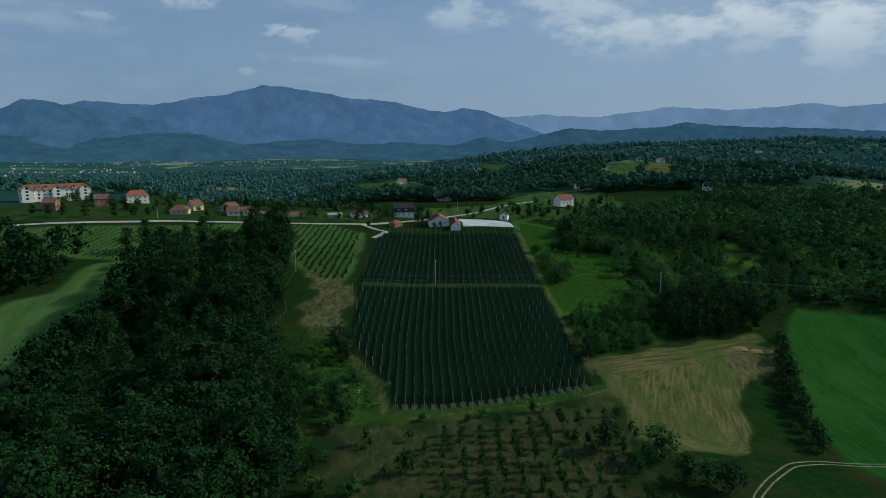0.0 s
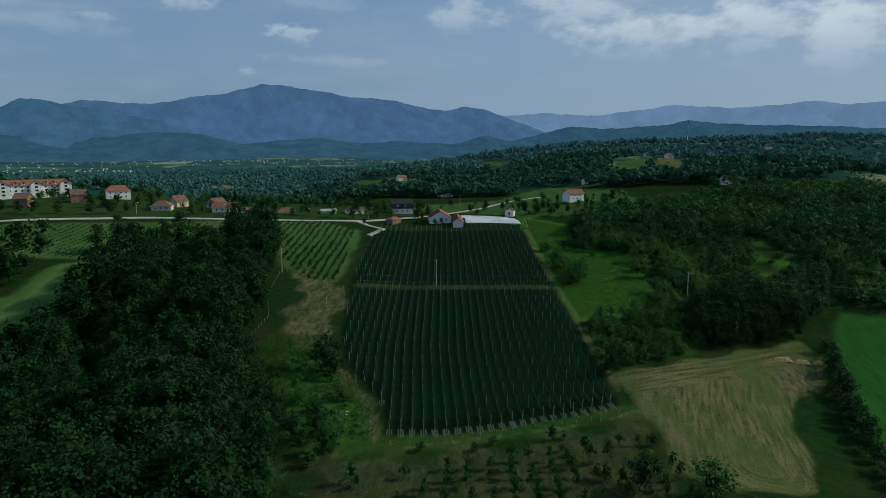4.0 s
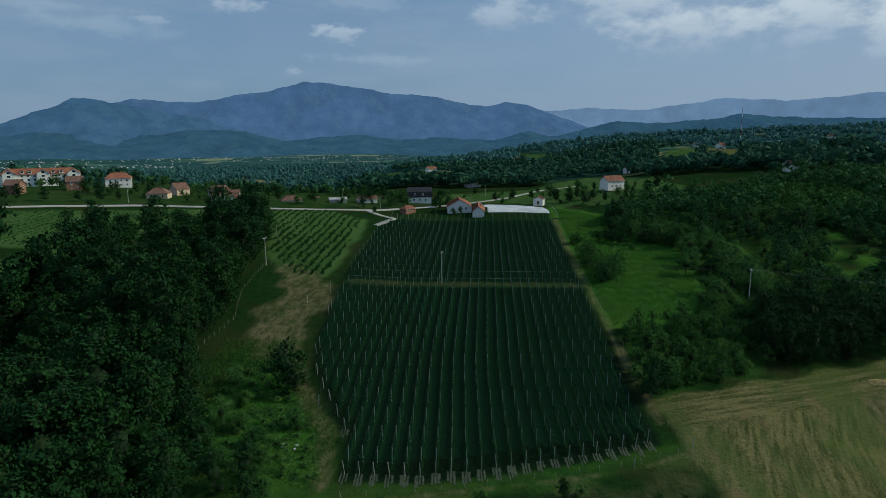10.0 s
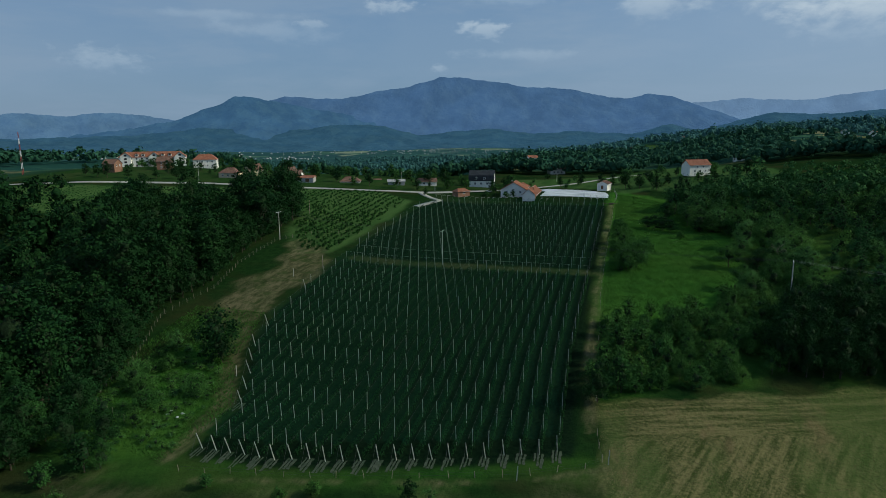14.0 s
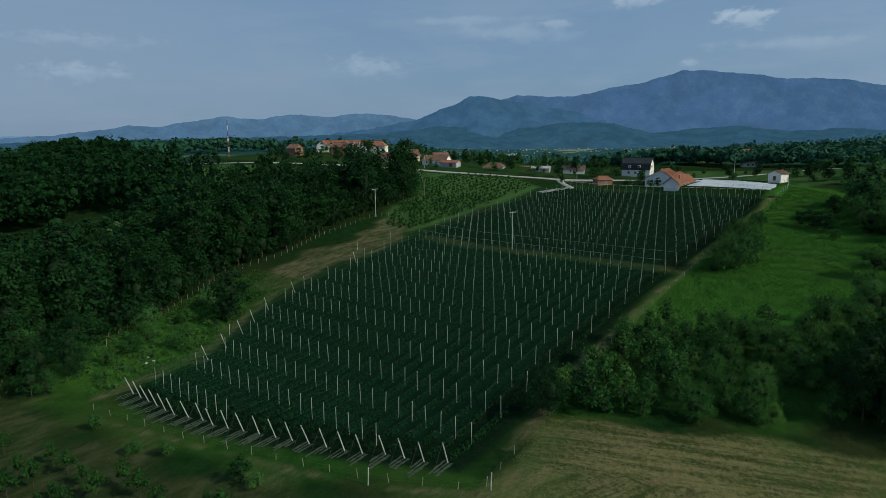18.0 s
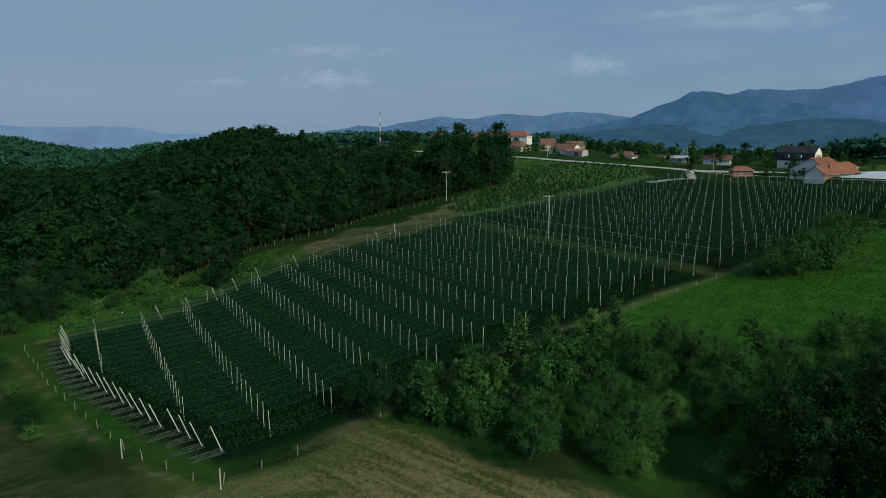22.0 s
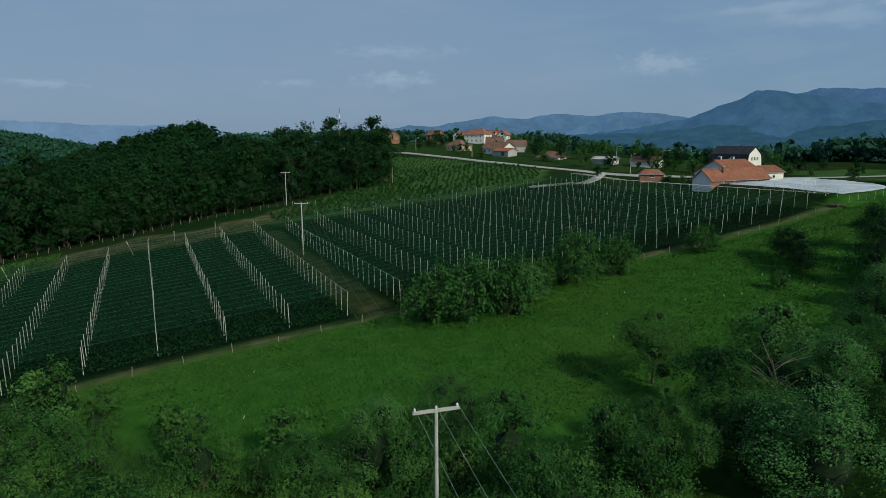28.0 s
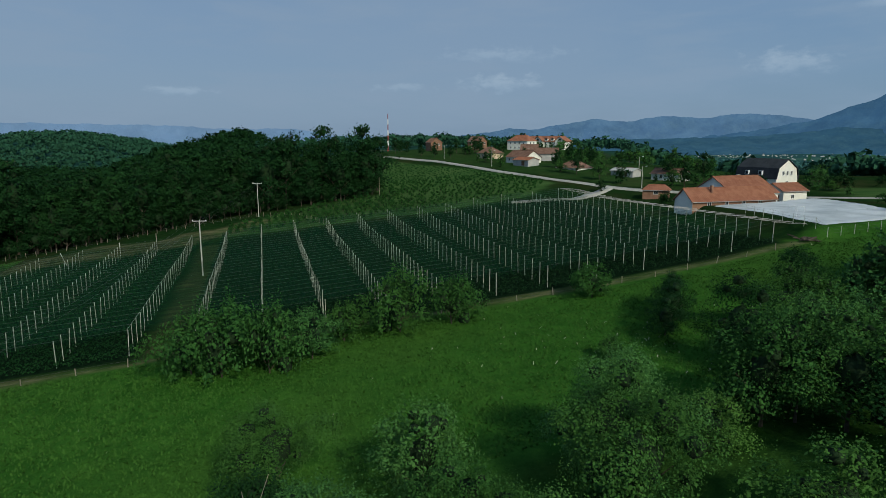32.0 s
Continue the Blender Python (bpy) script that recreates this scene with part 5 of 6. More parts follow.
def lone_trees():
    rng = np.random.RandomState(51)
    oak = "tall broadleaf tree at the wood's edge"
    for x, y, s, k in ((-182, 348, 0.78, 0), (-175, 357, 0.85, 2), (-159, 374, 0.75, 3), (-101, 372, 1.2, 2), (-107, 379, 1.1, 0), (-112, 374, 0.85, 1), (-124, 378, 0.72, 4), (-93, 362, 0.9, 0)):
        plant_tree(OAKS[k], "oak_tree", x, y, s, rng.rand() * 360, oak, "tree", stretch=1.08)
    for x, y, s, k in ((-42, 235, 1.75, 2), (-38, 231.5, 1.15, 2), (-36, 199, 0.7, 1), (47.7, 165.5, 1.3, 2), (61.5, 161.5, 1.6, 0), (64.7, 149, 1.15, 2), (75, 146.5, 1.2, 2), (70, 147.8, 1.2, 0), (-31.8, 182, 1.0, 2), (-35, 176, 0.7, 0), (-23, 169, 0.7, 4), (-10, 153.5, 0.95, 2), (-24, 144, 0.9, 1), (-34, 145, 0.8, 0), (-6.6, 184, 0.5, 1), (29.2, 189.5, 0.55, 2), (13, 187, 0.5, 1), (39, 170, 0.6, 2), (52, 178, 0.6, 0), (56, 186, 0.5, 2), (-33, 160, 0.45, 0), (81.7, 286, 0.9, 1), (91, 295, 0.9, 0), ):
        plant_tree(SCRUB[k], "field_tree", x, y, s, rng.rand() * 360, "rounded leafy tree standing in rough grass", "tree")
    for x, y, s, k in ((102.5, 344.2, 1.15, 3), (105, 374, 1.35, 0), (109, 379, 1.3, 4), (101, 388, 1.15, 1), (96, 386.5, 1.0, 4), (88, 394, 1.1, 4), (79.5, 404, 1.15, 2), (90, 407, 1.2, 0), (99, 394, 1.2, 3),
                       (91, 420, 1.0, 0), (103, 400, 1.2, 4), (112, 390, 1.3, 0), (118, 378, 1.3, 3), (88, 432, 0.95, 1), (119, 366, 1.25, 1)):
        plant_tree(FINE[k], "field_tree", x, y, s, rng.rand() * 360, "leafy fruit tree standing at the meadow's edge", "tree", stretch=0.85 + 0.3 * rng.rand(), wide=0.95 + 0.3 * rng.rand())
    for x, y, s, k in ((62.5, 323, 1.75, 0), (66, 327, 1.85, 0), (67.5, 333, 1.8, 0), (62, 331, 1.6, 2), (65, 338.5, 1.4, 1), (60.2, 343.5, 1.5, 2), (60.2, 351.5, 1.85, 0), (60.6, 359.5, 1.55, 0), (59.5, 383.7, 1.5, 2), (84, 372, 0.7, 2), (87, 410, 1.4, 1), (-33, 215, 1.0, 0), (-40, 206, 1.2, 2), (8, 184, 0.6, 2), (33, 190, 0.55, 1),
                       (-46, 212, 1.1, 0), (-52, 216, 1.2, 1), (-50, 226, 1.0, 2), (-44, 196, 1.0, 0), (-56, 236, 1.0, 1)):
        plant_tree(BUSHES[k], "bush", x, y, s, rng.rand() * 360, "dense rounded green bush in the meadow", "bush", stretch=1.1 + 0.25 * rng.rand(), wide=0.85 + 0.2 * rng.rand())
    for x, y, s, k in ((-36, 191, 0.95, 0), (-41, 187, 0.85, 1), (-30, 184, 0.6, 2), (-46, 179, 1.0, 0), (-42, 166, 0.85, 2), (-49, 197, 0.9, 1), (-36, 157, 0.6, 0), (-50, 186, 1.0, 2), (162.9, 379, 1.5, 1), (158, 384, 1.2, 0), (92, 383, 0.9, 1), (57.8, 232.5, 0.88, 0), (62, 238, 0.7, 1)):
        plant_tree(MIDDLE[k], "field_tree", x, y, s, rng.rand() * 360, "dark leafy tree standing in rough grass", "tree", stretch=0.95 + 0.2 * rng.rand())
    for x, y, s, k in ((80, 382.5, 0.6, 0), (74, 388, 0.6, 1), (77, 385.5, 0.68, 0), (70.5, 390, 0.5, 1)):
        plant_tree(MIDDLE[k], "bush", x, y, s, rng.rand() * 40 - 60, "broad dark bush in the meadow", "bush", stretch=0.95, wide=1.45)
    for x, y, s, k in ((97, 333, 1.1, 0), (113.8, 335, 1.3, 3), (111, 329, 1.1, 1), (113.8, 355.5, 1.4, 1), (106.5, 358.5, 1.3, 3), (114, 344, 1.1, 0), (119.5, 345.5, 1.15, 5), (122, 349, 1.2, 5), (120, 326, 1.35, 3), (122, 336.5, 1.15, 5), (99, 300.5, 1.1, 3), (97.5, 309, 1.05, 1), (112.5, 320, 0.9, 0), (115, 326, 1.0, 3), (114, 306, 1.2, 0), (119.5, 311, 1.05, 5), (96, 295.5, 0.75, 0)):
        plant_tree(NEAR[(1, 1, 1, 0, 1, 2)[k]], "field_tree", x, y, s, rng.rand() * 360, "leafy fruit tree with ragged shoots in the meadow", "tree", stretch=0.95 + 0.2 * rng.rand(), wide=1.0 + 0.25 * rng.rand())
    for x, y in scatter(rng, WEEDS, 3.0):
        plant_tree(WEED[rng.randint(3)], "weed_clump", float(x), float(y), float(0.6 + 0.6 * rng.rand()), rng.rand() * 360, "rank green weeds and low shrubs beside the path", "bush", "weed clumps", 0.7 + 0.4 * rng.rand(), 1.0 + 0.5 * rng.rand())
    hedge_line = ((150, 261), (141.8, 240), (133.4, 220.5), (125.6, 201.5), (119, 185), (115.8, 172))
    for (ax, ay), (bx, by) in zip(hedge_line, hedge_line[1:]):
        n = int(math.hypot(bx - ax, by - ay) / 4.6)
        for i in range(n):
            k = i / n
            plant_tree(SCRUB[rng.randint(5)], "hedge_tree", ax + (bx - ax) * k + rng.normal(), ay + (by - ay) * k + rng.normal(), float(0.8 + 0.45 * rng.rand()), rng.rand() * 360, "hedgerow tree between two fields", "tree", "hedgerow")
    rng = np.random.RandomState(52)
    for x, y, s in ((-232, 430, 0.42), (-240, 462, 0.42), (-247, 458, 0.45), (-236, 470, 0.4), (-222, 436, 0.5), (-215, 444, 0.4), (-250, 425, 0.45), (-262, 420, 0.5), (-275, 425, 0.5), (-290, 430, 0.45), (-175, 452, 0.35), (-210, 470, 0.5), (-225, 480, 0.35), (-122, 468, 0.5), (-98, 466, 0.45), (-66, 490, 0.5), (-50, 485, 0.55), (-58, 500, 0.6), (-20, 478, 0.45), (-12, 484, 0.4), (-2, 452, 0.25),
                    (60, 482, 0.5), (68, 480, 0.55), (74, 492, 0.45), (84, 486, 0.4), (120, 488, 0.5), (128, 500, 0.55), (134, 482, 0.5), (104, 480, 0.35), (90, 478, 0.35), (-168, 500, 0.5), (-150, 490, 0.5), (-132, 492, 0.45), (20, 500, 0.4), (32, 508, 0.45), (45, 500, 0.4), (-245, 470, 0.5), (-262, 480, 0.5), (-282, 490, 0.45)):
        plant_tree(OAKS[rng.randint(5)], "garden_tree", x, y, s, rng.rand() * 360, "garden tree beside the village houses", "tree", "village trees")
    n = 0
    while n < 190:
        x, y = -330 + 460 * rng.rand(), 446 + 105 * rng.rand() ** 0.8
        if min(math.hypot(x - a, y - b) for a, b in HOMES) < 11 or near_line(np.array([x]), np.array([y]), ROAD)[0] < 5 or (0 < x < 62 and 435 < y < 490) or (y < 452 and x > -60) or y < 440 - 0.25 * (x + 160):
            continue
        plant_tree(SCRUB[rng.randint(5)], "garden_bush", x, y, float(0.4 + 0.75 * rng.rand() ** 1.4), rng.rand() * 360, "shrubby garden tree between the village houses", "tree", "village shrubs")
        n += 1


lone_trees()

# ---- roads, tracks and yard ----


def ribbon(name, pts, width, mat, label, lift=0.12, kerb=0.0):
    """A way laid on the land."""
    p = np.array(pts, float)
    seg = np.r_[0, np.cumsum(np.hypot(*np.diff(p, axis=0).T))]
    s = np.arange(0, seg[-1], 2.0)
    x, y = np.interp(s, seg, p[:, 0]), np.interp(s, seg, p[:, 1])
    for _ in range(3):
        x[1:-1], y[1:-1] = (x[:-2] + 2 * x[1:-1] + x[2:]) / 4, (y[:-2] + 2 * y[1:-1] + y[2:]) / 4
    tx, ty = np.gradient(x), np.gradient(y)
    n = np.hypot(tx, ty)
    nx, ny = -ty / n, tx / n
    cols = []
    for k, dz in ((-0.5, -0.3), (-0.49, 0.0), (0, 0.06), (0.49, 0.0), (0.5, -0.3)):
        cx, cy = x + nx * width * k, y + ny * width * k
        cols.append(np.stack([cx, cy, land(cx, cy) + lift + dz], 1))
    v = np.stack(cols, 1).reshape(-1, 3)
    i = np.arange(len(v)).reshape(-1, 5)
    f = np.stack([i[:-1, :-1], i[:-1, 1:], i[1:, 1:], i[1:, :-1]], -1).reshape(-1, 4)[:, ::-1]
    return tagged(new(name, mesh_from(name, v, np.ascontiguousarray(f), mat)), label, "road", kind="structure")


ribbon("road", ROAD, 4.4, GRAVEL, "pale village road along the ridge")
ribbon("road_spur", SPUR, 4.0, GRAVEL, "pale concrete drive beside the orchard")
for off in (-0.9, 0.9):
    ribbon("farm_track", [(x + off * 0.6, y - off * 0.8) for x, y in TRACK], 0.5, RUT, "worn wheel rut of a farm track", 0.04)

# ---- houses ----


def window(parent, x, y, z, w, h, face):
    """A window set on a wall; face: the way it looks, in degrees about z."""
    win = part("window", Shape().box(-w / 2, -0.09, -h / 2, w / 2, 0.02, h / 2).mesh("window", PANE), parent)
    win.matrix_basis = pose(x, y, z, 0, 0, face)
    s = Shape()
    for a, b, c, d in ((-w / 2 - 0.08, -h / 2 - 0.08, w / 2 + 0.08, -h / 2), (-w / 2 - 0.08, h / 2, w / 2 + 0.08, h / 2 + 0.08), (-w / 2 - 0.08, -h / 2, -w / 2, h / 2), (w / 2, -h / 2, w / 2 + 0.08, h / 2), (-0.03, -h / 2, 0.03, h / 2)):
        s.box(a, -0.12, b, c, 0.03, d)
    part("frame", s.mesh("frame", FRAME_WHITE), win)
    part("sill", Shape().box(-w / 2 - 0.12, -0.2, -h / 2 - 0.14, w / 2 + 0.12, 0.0, -h / 2 - 0.08).mesh("sill", FRAME_WHITE), win)


def house(name, x, y, turn, w, d, wall, rise, wall_mat, roof_mat, label, hip=0.0, windows=(), door=None, chimney=None, z=None, over=0.5, gable_mat=None, end_mat=None):
    """A pitched house: ridge along local x. windows: (side, along, height, w, h); sides s, n, e, w."""
    h = thing(name, x, y, z, turn)
    tagged(h, label, "house")
    s = Shape()
    t = 0.3
    hw, hd = w / 2, d / 2
    s.box(-hw, -hd, -1.5, hw, -hd + t, wall).box(-hw, hd - t, -1.5, hw, hd, wall)
    s.box(-hw, -hd + t, -1.5, -hw + t, hd - t, wall).box(hw - t, -hd + t, -1.5, hw, hd - t, wall)
    part("wall", s.mesh("wall", wall_mat), h)
    if end_mat:
        for sx in (-1, 1):
            part("end_wall", Shape().box(min(sx * hw, sx * (hw + 0.01)), -hd, -1.5, max(sx * hw, sx * (hw + 0.01)), hd, wall).mesh("end_wall", end_mat), h)
    if not hip:
        for sx in (-1, 1):
            g = Shape()
            a, b = sx * hw, sx * (hw - t)
            v = [(a, -hd, wall), (a, hd, wall), (a, 0, wall + rise), (b, -hd, wall), (b, hd, wall), (b, 0, wall + rise)]
            g.add(v, [(0, 1, 2), (3, 5, 4), (0, 3, 4, 1), (1, 4, 5, 2), (2, 5, 3, 0)])
            part("gable", g.mesh("gable", gable_mat or wall_mat), h)
    k = rise / hd
    ow, od = hw + over, hd + over
    low = wall - k * over
    top = wall + rise + 0.16
    rx = ow - hip * hw
    r = Shape()
    up = 0.16
    r.slab([(-ow, -od, low + up), (ow, -od, low + up), (rx, 0, top), (-rx, 0, top)], 0.18)
    r.slab([(ow, od, low + up), (-ow, od, low + up), (-rx, 0, top), (rx, 0, top)], 0.18)
    if hip:
        r.slab([(ow, -od, low + up), (ow, od, low + up), (rx, 0, top)], 0.18)
        r.slab([(-ow, od, low + up), (-ow, -od, low + up), (-rx, 0, top)], 0.18)
    roof = part("roof", r.mesh("roof", roof_mat), h)
    ridge_s = Shape().tube((-rx, 0, top + 0.02), (rx, 0, top + 0.02), 0.14, 0.14, 6)
    part("ridge_cap", ridge_s.mesh("ridge_cap", roof_mat), roof)
    c = Shape()
    n = int(2 * ow / 0.55)
    for i in range(1, n):
        xx = -ow + i * 2 * ow / n
        for sy in (-1, 1):
            e = 1.0
            if hip and abs(xx) > rx:
                e = (ow - abs(xx)) / max(ow - rx, 0.01)
            if e > 0.12:
                c.tube((xx, sy * od, low + up + 0.03), (xx, sy * od * (1 - e), low + up + (top - low - up) * e + 0.03), 0.055, 0.055, 3)
    part("roof_ribbing", c.mesh("roof_ribbing", roof_mat), roof, kind="stuff")
    for sy in (-1, 1):
        part("gutter", Shape().box(-ow, sy * od - 0.07, low - 0.02, ow, sy * od + 0.07, low + 0.1).mesh("gutter", GREY_WALL), roof)
    for side, along, zc, ww, hh in windows:
        px, py, face = {"s": (along, -hd, 0), "n": (along, hd, 180), "e": (hw, along, 90), "w": (-hw, along, -90)}[side]
        window(h, px, py, zc, ww, hh, face)
    if door:
        side, along, ww, hh = door
        px, py, face = {"s": (along, -hd, 0), "n": (along, hd, 180), "e": (hw, along, 90), "w": (-hw, along, -90)}[side]
        dd = part("door", Shape().box(-ww / 2, -0.08, 0, ww / 2, 0.05, hh).mesh("door", DOOR_WOOD), h)
        dd.matrix_basis = pose(px, py, 0, 0, 0, face)
        part("handle", Shape().box(ww / 2 - 0.16, -0.14, 1.0, ww / 2 - 0.1, -0.08, 1.12).mesh("handle", WIRE), dd)
    if chimney:
        cx, cy, top_z = chimney
        ch = part("chimney", Shape().box(cx - 0.3, cy - 0.3, wall, cx + 0.3, cy + 0.3, top_z).mesh("chimney", BRICK_WALL), h)
        part("cap", Shape().box(cx - 0.4, cy - 0.4, top_z, cx + 0.4, cy + 0.4, top_z + 0.12).mesh("cap", CONCRETE), ch)
    return h


def win_row(side, n, gap, zc, w=1.0, h=1.2, mid=0.0):
    return [(side, mid + (i - (n - 1) / 2) * gap, zc, w, h) for i in range(n)]


def barn():
    """White barn house under a dark gambrel roof."""
    b = thing("barn", -33, 506, 26.6, 7)
    tagged(b, "tall white barn house with a charcoal metal gambrel roof", "barn")
    hl, prof = 8.2, [(-5.6, 3.2), (-4.6, 7.0), (0, 10.1), (4.6, 7.0), (5.6, 3.2)]
    w = Shape().box(-hl + 0.3, -5.2, -1.5, hl - 0.3, -4.9, 3.4).box(-hl + 0.3, 4.9, -1.5, hl - 0.3, 5.2, 3.4)
    for sx in (-1, 1):
        a, c = sx * hl, sx * (hl - 0.3)
        ring = [(-5.2, -1.5), (-5.2, 3.2), (-4.4, 6.8), (0, 9.8), (4.4, 6.8), (5.2, 3.2), (5.2, -1.5)]
        n = len(ring)
        w.add([(a, y, z) for y, z in ring] + [(c, y, z) for y, z in ring], [tuple(range(n)), tuple(range(2 * n - 1, n - 1, -1))] + [(i, n + i, n + (i + 1) % n, (i + 1) % n) for i in range(n)])
    part("wall", w.mesh("wall", WHITE_WALL), b)
    r = Shape()
    for (ya, za), (yb, zb) in zip(prof, prof[1:]):
        r.slab([(-hl - 0.4, ya, za), (hl + 0.4, ya, za), (hl + 0.4, yb, zb), (-hl - 0.4, yb, zb)], 0.16)
    roof = part("roof", r.mesh("roof", DARK_ROOF), b)
    seam = Shape()
    for i in range(1, 30):
        x = -hl - 0.4 + i * (2 * hl + 0.8) / 30
        for (ya, za), (yb, zb) in zip(prof, prof[1:]):
            seam.tube((x, ya, za + 0.02), (x, yb, zb + 0.02), 0.03, 0.03, 3)
    part("roof_seams", seam.mesh("roof_seams", DARK_ROOF), roof, kind="stuff")
    for x in (-3.5, 2.0):
        d = part("roof_window", Shape().box(-0.7, -0.5, 0, 0.7, 0.4, 1.5).mesh("roof_window", FRAME_WHITE), roof)
        d.matrix_basis = pose(x, -5.2, 4.4)
        part("pane", Shape().box(-0.55, -0.54, 0.15, 0.55, -0.48, 1.35).mesh("pane", PANE), d)
    for y, z in ((-2.0, 5.2), (0, 5.2), (2.0, 5.2), (0, 1.8)):
        window(b, hl, y, z, 0.8, 1.3, 90)
    for x in (-4, 0, 4):
        window(b, x, -5.2, 1.6, 1.2, 1.3, 0)


def village():
    red = "house with an orange clay tile roof"
    # the farm at the orchard's head
    house("farmhouse_wing", 9.0, 452.5, 91, 27, 7, 2.3, 2.9, BRICK_WALL, RED_TILE, "long low farm wing with clay block walls and orange tile roof", windows=win_row("s", 4, 5.5, 1.2), gable_mat=WHITE_WALL, end_mat=WHITE_WALL, chimney=(-6, -1.4, 6.0), z=25.0)
    house("farmhouse", -3.5, 466.5, 95, 17, 15, 3.0, 4.3, WHITE_WALL, RED_TILE, "farmhouse under a broad orange tile roof", windows=win_row("n", 3, 4.5, 1.6) + win_row("w", 3, 4, 1.7), chimney=(3, 2, 7.6), z=25.1)
    house("farm_annex", -1.8, 483, 92, 9, 7.6, 3.3, 1.9, WHITE_WALL, RED_TILE, "small white house with an orange clay tile roof", windows=[("s", -1, 1.6, 1.0, 1.1), ("w", 1, 1.7, 0.9, 1.1)], door=("w", -2, 1.0, 2.1))
    barn()
    house("summer_kitchen", -36, 463, 51, 8.6, 6, 2.3, 1.5, BRICK_WALL, RED_TILE, "small brick outbuilding under an orange tile roof", hip=0.5, windows=[("s", 0, 1.4, 1.4, 0.9)], z=24.1)
    house("field_shed", 48, 476, 75, 8, 6, 3.2, 1.4, WHITE_WALL, OLD_TILE, "small white shed with a low roof", door=("w", 0, 1.4, 2.1), z=28.0)
    house("hill_house", 101, 511, 28, 14, 9, 5.2, 3.0, WHITE_WALL, RED_TILE, "white hillside house with an orange tile roof", windows=win_row("s", 3, 3.6, 1.6) + win_row("s", 2, 4, 4.0, 0.9, 0.9), chimney=(2, 1, 8.6), z=35.4)
    for fx, fy, ft, tile in ((242, 553, 20, OLD_TILE), (356, 1012, 40, RED_TILE), (162, 1440, 10, RED_TILE), (649, 1273, -20, OLD_TILE), (185, 1330, 30, OLD_TILE), (784, 1290, 15, RED_TILE), (152, 690, 80, OLD_TILE), (1, 640, 25, OLD_TILE), (-60, 900, 35, RED_TILE), (60, 1080, 5, RED_TILE), (330, 1040, 70, OLD_TILE)):
        house("far_house", fx, fy, ft, 13, 9, 4.6, 3.0, WHITE_WALL, tile, "pale country house among the wooded hills", windows=win_row("s", 3, 3.4, 1.8))
    # along the ridge road
    house("cottage", -115, 474, 20, 13, 10, 3.0, 2.6, WHITE_WALL, OLD_TILE, "white cottage with a weathered hipped tile roof", hip=0.6, windows=win_row("s", 3, 3.5, 1.6), z=28.0)
    house("cottage", -106, 496, 25, 9, 8, 2.8, 2.0, WHITE_WALL, OLD_TILE, "small white cottage with an old tile roof", hip=0.3, windows=win_row("s", 2, 3, 1.5), z=26.0)
    house("shed", -86, 483, 22, 11, 6, 2.2, 1.0, GREY_WALL, GREY_WALL, "low grey shed beside the road", door=("s", 2, 1.2, 1.9))
    house("cottage", -68, 492, 25, 13, 7, 2.6, 1.9, WHITE_WALL, OLD_TILE, "low roadside cottage with weathered brown tiles", windows=win_row("s", 2, 4, 1.5))
    house("long_house", -156, 466, 14, 17, 10, 3.0, 3.2, WHITE_WALL, OLD_TILE, "long white house with a brown tile roof", windows=win_row("s", 4, 3.6, 1.6), chimney=(3, 1, 7.2))
    house("long_house_wing", -141, 461, 14, 12, 7, 2.8, 1.2, GREY_WALL, RED_TILE, "grey lean wing with an orange tile roof", door=("s", 2, 2.4, 2.2))
    house("cream_house", -199, 489, 62, 10, 9, 4.0, 4.2, CREAM_WALL, OLD_TILE, "cream gabled house with a steep tile roof", windows=[("e", 0, 5.0, 1.0, 1.2)] + win_row("e", 2, 3.4, 1.8) + win_row("s", 2, 4, 1.8))
    house("bungalow", -200, 464, 12, 13, 10, 3.4, 3.2, CREAM_WALL, OLD_TILE, "cream bungalow with a hipped brown tile roof", hip=0.7, windows=win_row("s", 3, 3.6, 1.7))
    house("white_villa", -254, 508, 30, 17, 11, 6.4, 3.6, WHITE_WALL, RED_TILE, "two-storey white villa with orange tile roof", hip=0.5, windows=win_row("s", 4, 3.6, 1.7) + win_row("s", 4, 3.6, 4.7) + win_row("e", 2, 4, 4.7), chimney=(2, 1, 11))
    house("brick_villa", -268, 480, 30, 10, 9, 6.0, 3.0, BRICK_WALL, OLD_TILE, "unplastered brick house of two storeys", windows=win_row("s", 2, 3.6, 1.7) + win_row("s", 2, 3.6, 4.5) + win_row("e", 2, 3.6, 4.5))
    house("brick_villa", -292, 455, 10, 9, 9, 6.0, 3.0, BRICK_WALL, OLD_TILE, "plain brick house among trees on the ridge", windows=win_row("e", 2, 3.6, 4.5))
    house("grey_house", -170, 487, 62, 11, 9, 4.0, 3.0, GREY_WALL, OLD_TILE, "grey plastered house with a gabled roof", windows=win_row("e", 2, 3.0, 1.7) + [("e", 0, 4.8, 0.9, 1.0)])
    inn = house("hotel", -363, 574, 33, 57, 12, 9.6, 4.6, WHITE_WALL, RED_TILE, "large white guest house with orange roofs and dormers", hip=0.18, windows=win_row("s", 13, 4.4, 2.0, 1.6, 1.8) + win_row("s", 13, 4.4, 5.2, 1.6, 1.8) + win_row("s", 13, 4.4, 8.2, 1.4, 1.5) + win_row("e", 3, 4, 5.2) + win_row("e", 3, 4, 8.2), z=34.0)
